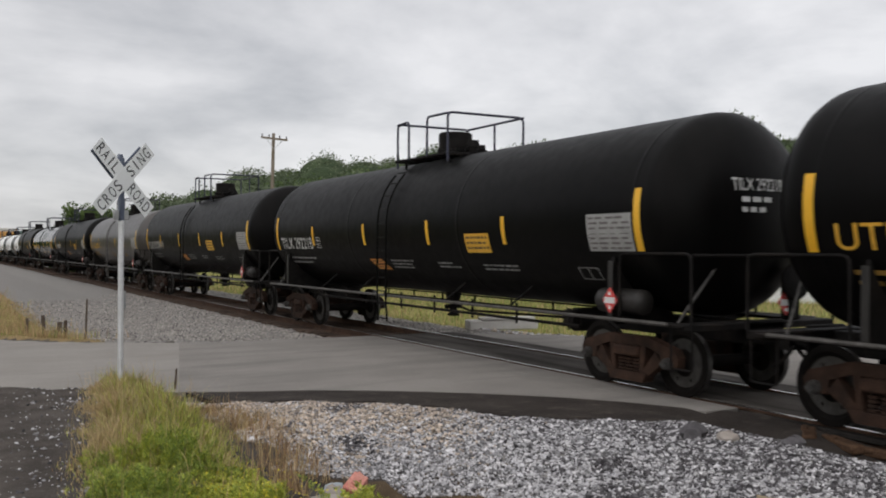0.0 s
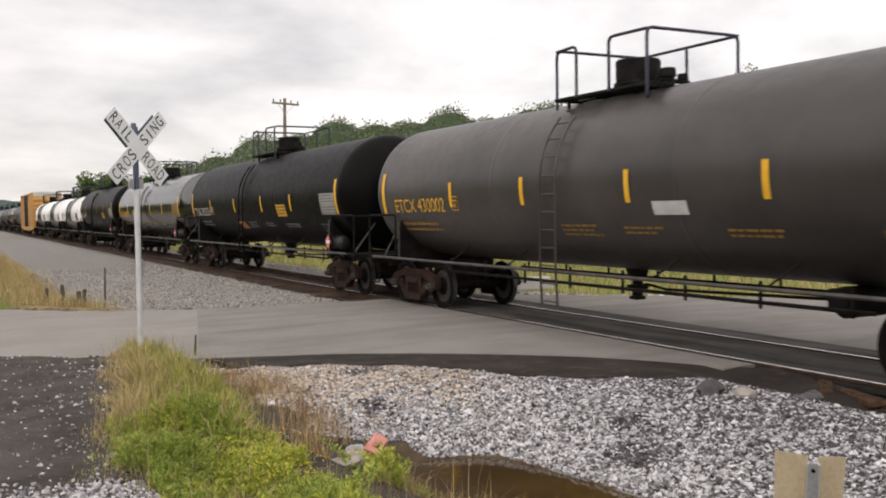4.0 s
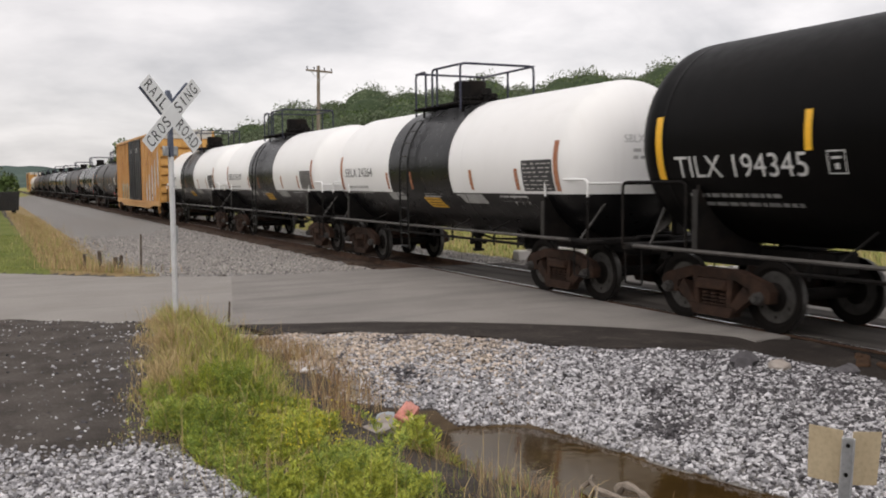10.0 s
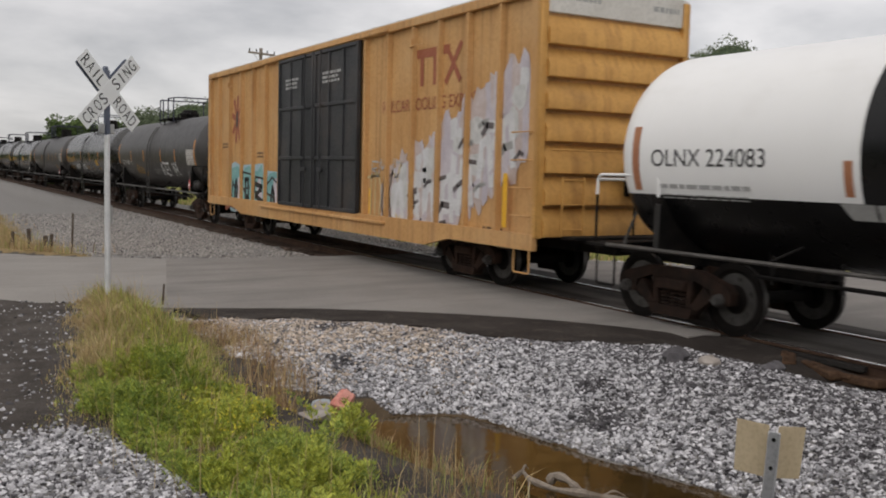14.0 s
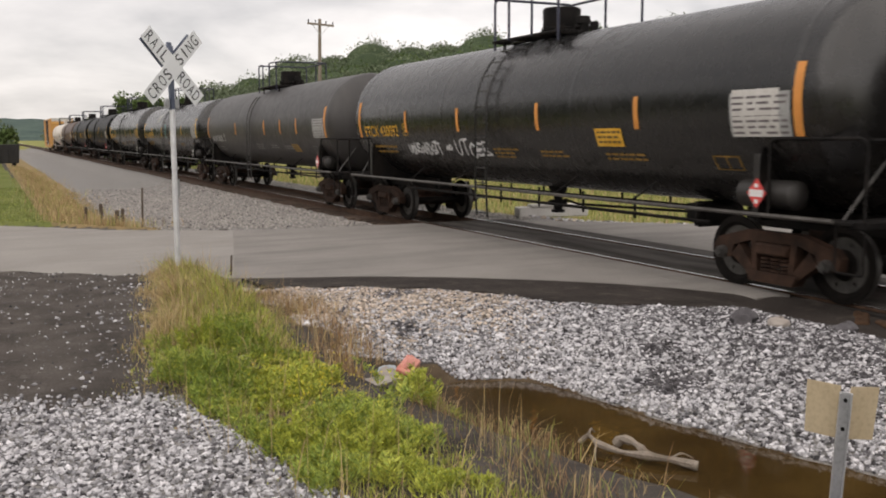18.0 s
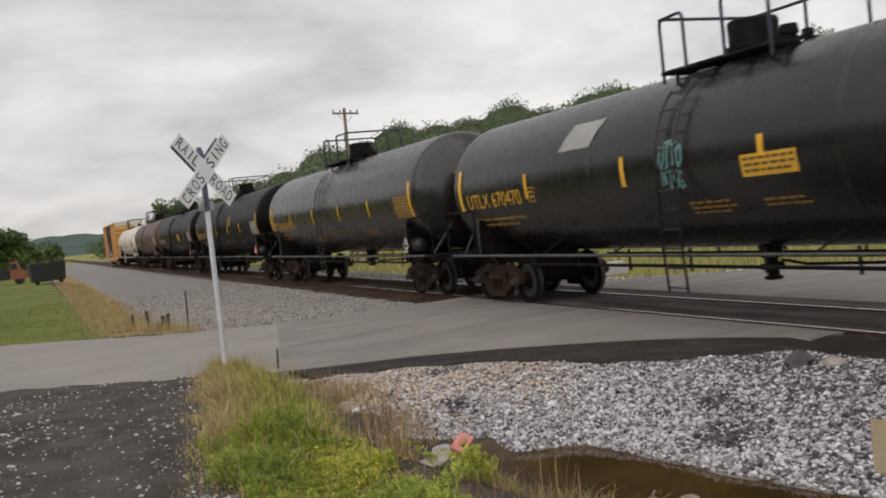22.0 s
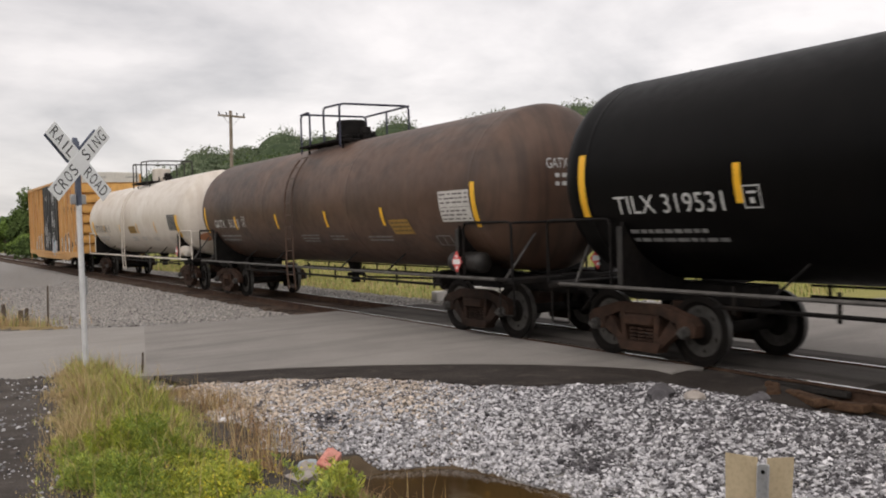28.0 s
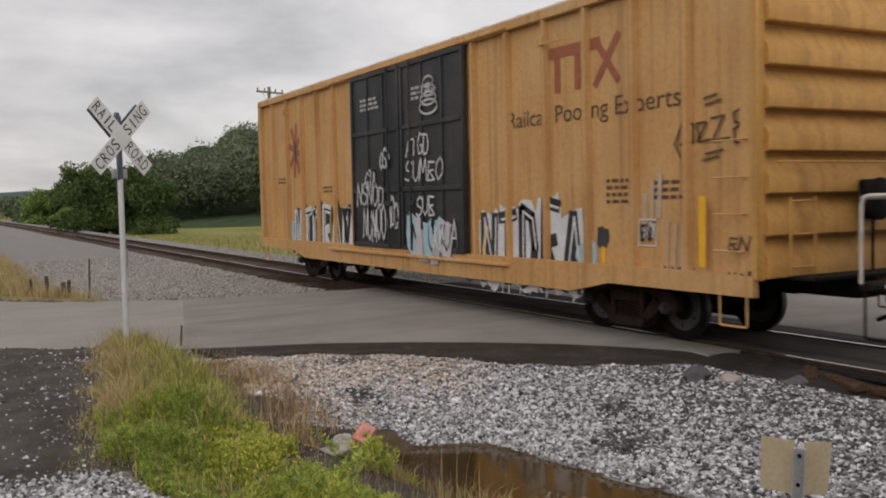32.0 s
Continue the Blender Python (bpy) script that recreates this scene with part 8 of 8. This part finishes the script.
def make_woods():
    rng = np.random.default_rng(31)
    crowns = []
    for k in range(1350):
        a = 4.5 + 50 * rng.random()
        r = 129 + 96 * rng.random() ** (0.75 if k % 5 < 3 else 3.0)
        h = rng.uniform(5.2, 9.2) * (0.93 + 0.45 * max(0.0, math.sin(1.9 * a + 1.0) * math.sin(0.83 * a) + 0.25 * math.sin(5.3 * a)))
        if a < 11.0:
            h, r = h * 0.5, max(r, 178.0)
        crowns.append((r * math.sin(math.radians(a)), r * math.cos(math.radians(a)), float(hill_z(a, min(r, 215.0))), h, r))
    # the slope with a closed roof of rounded crowns
    az = np.linspace(2, 70, 420)
    rr = np.concatenate([np.linspace(112, 234, 100), np.linspace(245, 330, 5)])
    A, R = np.meshgrid(az, rr)
    X, Y = R * np.sin(np.radians(A)), R * np.cos(np.radians(A))
    Z = hill_z(A, np.minimum(R, 215)) - 0.05
    for x, y, z, h, r in crowns:
        i, j = np.searchsorted(rr, [r - 6, r + 6])
        w = math.degrees(6.0 / r)
        a = math.degrees(math.atan2(x, y))
        p, q = np.searchsorted(az, [a - w, a + w])
        d2 = ((X[i:j, p:q] - x) ** 2 + (Y[i:j, p:q] - y) ** 2) / (0.46 * h) ** 2
        top = z + h * (0.30 + 0.42 * np.sqrt(np.clip(1 - d2, 0, 1)))
        Z[i:j, p:q] = np.where((d2 < 1) & (r > 141), np.maximum(Z[i:j, p:q], top), Z[i:j, p:q])
    b = Build()
    n = len(az)
    b.add(list(zip(X.ravel().tolist(), Y.ravel().tolist(), Z.ravel().tolist())), [(j * n + i, j * n + i + 1, (j + 1) * n + i + 1, (j + 1) * n + i) for j in range(len(rr) - 1) for i in range(n - 1)], 0, True)
    # this sheet's dark colour stands in for shade beneath the leaves
    solid("hillside", b, M["crown_shade"], "wooded hillside rising past the meadow", "hill", kind="structure", fix=False)
    cs, ss, sl = [], [], []
    for x, y, z, h, r in crowns:
        m = 620 if r < 146 or r > 203 else 150
        d = rng.normal(size=(m, 3))
        d[:, 2] = np.where(d[:, 2] < -0.2, -d[:, 2], d[:, 2])
        d /= np.linalg.norm(d, axis=1, keepdims=True)
        lump = 1 + 0.10 * np.sin(5 * d[:, 0] + x) * np.sin(6 * d[:, 2] + y) + 0.10 * np.sin(9 * d[:, 1] + z)
        q = ((0.78 + 0.20 * rng.random(m)) * lump)[:, None]
        cs.append(np.array([x, y, z + h * 0.42]) + d * q * np.array([0.46 * h, 0.46 * h, 0.46 * h]))
        ss.append(rng.uniform(0.26, 0.56, m))
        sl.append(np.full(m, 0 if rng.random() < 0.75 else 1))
    # trees along the far end of the line and past the lawn
    for k in range(300):
        a = rng.uniform(-22, 5.6)
        r = rng.uniform(165, 320)
        x, y = r * math.sin(math.radians(a)), r * math.cos(math.radians(a))
        if abs(x - TRACK_X) < 6.5:
            continue
        h = rng.uniform(4.5, 8.0) * (1.2 if a < -3 else 0.8) * (0.7 + 0.3 * r / 250)
        m = 240
        cs.append(leaf_cloud(rng, (x, y, h * 0.45), h * 0.5, h * 0.52, m, 0.4))
        ss.append(rng.uniform(0.4, 1.0, m))
        sl.append(np.full(m, rng.choice([0, 1, 1, 2])))
    c = np.concatenate(cs)
    leaves("far_woods", c, np.concatenate(ss), [M["leaf_hazed"], M["leaf_near"], M["leaf_pale"]], np.concatenate(sl), "dense green woods over the hillside", "woods", 32, up=1.0, ratio=0.8)
    # distant ridges, their haze painted as a blue-green colour
    b = Build()
    az = np.linspace(-60, 30, 140)
    top = [1500 * math.tan(math.radians(0.95 + 0.25 * math.sin(a * 0.31) + 0.16 * math.sin(a * 0.83 + 1) + 0.05 * math.sin(a * 3.1))) for a in az]
    vs = []
    for a, z in zip(az, top):
        s, c2 = math.sin(math.radians(a)), math.cos(math.radians(a))
        for r, zz in ((1100, -4), (1300, z * 0.55), (1500, z), (1900, z * 0.7)):
            vs.append((r * s, r * c2, zz))
    b.add(vs, [(i * 4 + k, i * 4 + k + 1, (i + 1) * 4 + k + 1, (i + 1) * 4 + k) for i in range(len(az) - 1) for k in range(3)], 0, True)
    solid("distant_ridge", b, M["hill_far"], "distant hazy wooded ridge on the horizon", "hill", kind="structure")


make_woods()


def make_rear_woods():
    """Unseen trees added behind the viewer, past the driveway, to darken the tanks' reflections."""
    rng = np.random.default_rng(61)
    cs, ss, sl = [], [], []
    b = Build()
    az = np.linspace(-150, -14, 120)
    vs = []
    for a in az:
        k = 0.8 + 0.14 * math.sin(0.21 * a) + 0.09 * math.sin(0.73 * a + 1)
        for r, z in ((52, -0.3), (53, 5.0 * k), (56, 8.6 * k), (60, 10.4 * k), (70, 9.0 * k), (84, -0.3)):
            vs.append((r * math.sin(math.radians(a)), r * math.cos(math.radians(a)), z))
    b.add(vs, [(i * 6 + k, i * 6 + k + 1, (i + 1) * 6 + k + 1, (i + 1) * 6 + k) for i in range(len(az) - 1) for k in range(5)], 0, True)
    solid("rear_thicket", b, M["crown_shade"], "unseen dark thicket added behind the driveway", "thicket", kind="structure", fix=False)
    for k in range(190):
        a, r = rng.uniform(-150, -14), rng.uniform(50, 60)
        h = rng.uniform(8.0, 12.5)
        cs.append(leaf_cloud(rng, (r * math.sin(math.radians(a)), r * math.cos(math.radians(a)), h * 0.5), h * 0.34, h * 0.5, 150, 0.4))
        ss.append(rng.uniform(0.5, 1.1, 150))
        sl.append(np.full(150, rng.choice([0, 1])))
    leaves("rear_woods", np.concatenate(cs), np.concatenate(ss), [M["leaf_hazed"], M["leaf_near"]], np.concatenate(sl), "unseen green trees added behind the driveway", "woods", 62, up=1.0, ratio=0.8)


make_rear_woods()


def tree(x, y, h, w, n, seed, label, leaf="leaf_near", size=(0.22, 0.48)):
    rng = np.random.default_rng(seed)
    t = thing("tree", label, "tree", pose(x, y, float(height(x, y)) - 0.1), "trees beside the line")
    b = Build()
    b.tube([(0, 0, 0), (0.06, 0.03, h * 0.25), (-0.05, 0.05, h * 0.5), (0.03, -0.02, h * 0.78)], 0.02 * h, 8)
    part("trunk", b, M["bark"], t, "grey-brown trunk")
    tips = []
    for k in range(7):
        a, z = math.tau * k / 7 + rng.uniform(-0.3, 0.3), h * rng.uniform(0.25, 0.6)
        q = w * rng.uniform(0.5, 0.8)
        tip = (q * math.cos(a), q * math.sin(a), z + h * rng.uniform(0.12, 0.3))
        tips.append(tip)
        b = Build()
        b.tube([(0, 0, z), (tip[0] * 0.5, tip[1] * 0.5, z + (tip[2] - z) * 0.65), tip], 0.008 * h, 6)
        part("limb", b, M["bark"], t)
    low = [(w * 0.75 * math.cos(k), w * 0.75 * math.sin(k), h * 0.2) for k in range(6)]
    cl = [leaf_cloud(rng, p, w * 0.55, h * 0.22, n // 12, 0.5) for p in tips] + [leaf_cloud(rng, p, w * 0.5, h * 0.22, n // 16, 0.5) for p in low] + [leaf_cloud(rng, (0, 0, h * 0.58), w * 0.95, h * 0.42, n * 4 // 10, 0.45)]
    c = np.concatenate(cl)
    c = c[c[:, 2] > 0.05]
    me = leaves("crown", c, rng.uniform(*size, len(c)), [M[leaf]], np.zeros(len(c)), "", "", seed + 1, up=1.0, kind=None, ratio=0.7)
    part("crown", me, None, t, "dense leafy crown")["kind"] = "stuff"
    return t


tree(13.9, 93, 6.9, 3.0, 15000, 51, "dark spreading roadside tree beside the line", size=(0.14, 0.34))
tree(16.6, 95, 6.6, 3.2, 15000, 52, "broad dark green tree beside the line", size=(0.14, 0.34))
tree(18.4, 91, 5.0, 2.3, 11000, 53, "dense green tree at the meadow edge", size=(0.14, 0.34))
tree(14.5, 112, 5.6, 2.4, 7000, 54, "small bushy tree beside the line", size=(0.18, 0.4))
tree(13.9, 112 - 4, 2.9, 1.7, 5000, 55, "pale green shrub beside the line", "leaf_pale", (0.13, 0.28))
tree(15.4, 150, 6.0, 3.4, 5000, 56, "leafy tree further along the line", "leaf_pale", (0.25, 0.5))
tree(-9.5, 118, 8.0, 4.2, 6000, 57, "rounded green tree past the lawn", size=(0.25, 0.5))
tree(-4.5, 128, 6.8, 3.8, 6000, 58, "green tree past the lawn", size=(0.25, 0.5))


# ---- poles, containers, vehicles and buildings in the distance ----
def utility_pole(x, y, h, arm, label, rz, lamp=False):
    p = thing("utility_pole", label, "utility pole", pose(x, y, float(height(x, y)), 0, 1.2, rz), "utility poles")
    b = Build()
    b.cyl((0, 0, -0.5), (0, 0, h), 0.15, 0.10, 12)
    part("pole", b, M["pole_wood"], p)
    b = Build()
    b.box((0, -0.12, h - 0.35), (arm, 0.09, 0.12), 0.01)
    part("crossarm", b, M["pole_wood"], p, "timber crossarm")
    b = Build()
    b.tube([(-arm * 0.32, -0.12, h - 0.38), (0, -0.1, h - 1.0), (arm * 0.32, -0.12, h - 0.38)], 0.018, 6)
    part("arm_brace", b, M["galv"], p)
    for q in (-0.46, -0.2, 0.2, 0.46):
        b = Build()
        b.cyl((arm * q, -0.12, h - 0.30), (arm * q, -0.12, h - 0.20), 0.03, n=8)
        b.cyl((arm * q, -0.12, h - 0.20), (arm * q, -0.12, h - 0.12), 0.05, 0.035, 10)
        part("insulator", b, M["steel"], p, "dark insulator")


utility_pole(18.75, 56.5, 9.95, 1.9, "weathered wooden utility pole with one crossarm", 12)
utility_pole(-4.9, 96.0, 11.8, 2.2, "wooden utility pole beyond the lawn", 0)


def container(x, y, w, d, h, label):
    c = thing("waste_container", label, "container", pose(x, y, float(height(x, y)), 0, 0, 6), "containers past the lawn")
    b = Build()
    b.prism([(-w / 2, 0.25), (w / 2, 0.25), (w / 2 + 0.12, h), (-w / 2 - 0.12, h)], -d / 2, d / 2, "y")
    part("container_body", b, M["bin"], c)
    for k in range(5):
        b = Build()
        b.box((-w / 2 + 0.2 + k * (w - 0.4) / 4, -d / 2 - 0.04, h * 0.58), (0.08, 0.07, h * 0.8), 0.01)
        part("rib", b, M["bin"], c)
    for s in (-1, 1):
        b = Build()
        b.cyl((s * w * 0.36, -d / 2, 0.16), (s * w * 0.36, -d / 2 + 0.2, 0.16), 0.16, n=14)
        part("roller", b, M["steel"], c)
    return c


container(0.75, 83, 2.5, 1.9, 1.75, "black steel waste container on gravel")


def flat_truck(x, y):
    t = thing("utility_truck", "dull red truck with a dark flat bed", "truck", pose(x, y, float(height(x, y)), 0, 0, 0))
    b = Build()
    b.box((-0.9, 0, 0.95), (3.0, 1.9, 0.85), 0.04)
    part("bed", b, M["bin"], t, "dark load bed")
    b = Build()
    b.prism([(0.7, 0.5), (2.1, 0.5), (2.1, 1.1), (1.6, 1.25), (1.35, 2.1), (0.75, 2.1)], -0.9, 0.9, "y")
    cab = part("cab", b, M["vehicle_red"], t, "dull red cab")
    b = Build()
    b.box((1.05, -0.905, 1.65), (0.5, 0.02, 0.5), 0.01)
    part("side_window", b, M["glass_dark"], cab)
    for wx in (-1.6, 1.4):
        for s in (-1, 1):
            b = Build()
            b.cyl((wx, s * 0.85, 0.42), (wx, s * 0.62, 0.42), 0.42, n=18)
            part("wheel", b, M["tyre"], t)


flat_truck(-2.9, 93)


def parked_van(x, y):
    t = thing("van", "white van parked past the lawn", "van", pose(x, y, float(height(x, y))))
    b = Build()
    b.prism([(-2.2, 0.4), (2.2, 0.4), (2.2, 1.0), (1.6, 1.25), (1.2, 1.95), (-2.1, 2.0), (-2.2, 1.8)], -0.9, 0.9, "y")
    body = part("van_body", b, M["vehicle_white"], t)
    for cx, w in ((1.15, 0.5), (0.3, 0.9), (-1.1, 1.4)):
        b = Build()
        b.box((cx, -0.905, 1.5), (w, 0.02, 0.45), 0.01)
        part("window", b, M["glass_dark"], body)
    for wx in (-1.4, 1.4):
        for s in (-1, 1):
            b = Build()
            b.cyl((wx, s * 0.88, 0.36), (wx, s * 0.66, 0.36), 0.36, n=18)
            part("wheel", b, M["tyre"], t)


parked_van(-7.2, 97)


def barn():
    t = thing("farm_building", "white metal farm building with a red roof", "building", pose(45.0, 31.5, -0.7, 0, 0, -52))
    b = Build()
    w, d, h, r = 14.0, 9.0, 3.4, 5.2
    b.prism([(-d / 2, 0), (d / 2, 0), (d / 2, h), (0, r), (-d / 2, h)], -w / 2, w / 2, "x")
    wall = part("wall", b, M["barn_wall"], t)
    for s in (-1, 1):
        b = Build()
        b.prism([(s * (d / 2 + 0.35), h - 0.18), (0, r + 0.02), (0, r + 0.14), (s * (d / 2 + 0.35), h - 0.06)], -w / 2 - 0.3, w / 2 + 0.3, "x")
        part("roof_slope", b, M["red_roof"], t, "faded red roof sheet")
    for x in (-4, 0, 4):
        b = Build()
        b.box((x, -d / 2 - 0.03, 1.9), (1.2, 0.08, 1.0), 0.01)
        win = part("window", b, M["barn_wall"], wall)
        b = Build()
        b.box((x, -d / 2 - 0.08, 1.9), (1.0, 0.03, 0.8), 0.005)
        part("pane", b, M["glass_dark"], win)


barn()


def headwall():
    b = Build()
    b.box((0, 0, 0.10), (1.9, 0.45, 0.26), 0.03)
    b.box((0.1, -0.1, 0.27), (1.5, 0.30, 0.08), 0.02)
    solid("concrete_slab", b, M["concrete"], "low pale concrete slab beside the far road", "slab", pose(13.15, 20.6, float(height(13.15, 20.6)) + 0.2, 0, 0, -12))
    rng = np.random.default_rng(41)
    p = scatter(rng, 3600, 12.4, 18.5, 16.5, 22.5, lambda x, y: (y > edge_y(FAR_EDGE, x) + 0.05) & (y < edge_y(FAR_EDGE, x) + 1.9))
    z = height(p[:, 0], p[:, 1])
    sz = rng.uniform(0.03, 0.08, len(p))
    stones("far_gravel", np.stack([p[:, 0], p[:, 1], z + sz * 0.3], 1), sz, [M["stone"], M["stone_tan"]], np.where(rng.random(len(p)) < 0.2, 1, 0), "pale stones on the verge past the track", "gravel", rng, True)


headwall()


def motions():
    """The train rolls past at an even speed, its wheels turning."""
    for car, y in TRAIN:
        walk(car, [(t, pose(TRACK_X, y - SPEED * t, 0)) for t in (0, 4, 8, 12, 16, 20, 24, 28, 32)])
    turn = math.degrees(SPEED / WHEEL_R)
    keyed = {}
    for ob, e in WHEELSETS:
        if e not in keyed:
            walk(ob, [(k / 15, pose(0, e * 0.89, WHEEL_R) @ pose(0, 0, 0, (turn * k / 15) % 360, 0, 0)) for k in range(481)])
            keyed[e] = ob.animation_data
        else:
            ob.rotation_mode = "QUATERNION"
            ad = ob.animation_data_create()
            ad.action = keyed[e].action
            ad.action_slot = keyed[e].action_slot


motions()
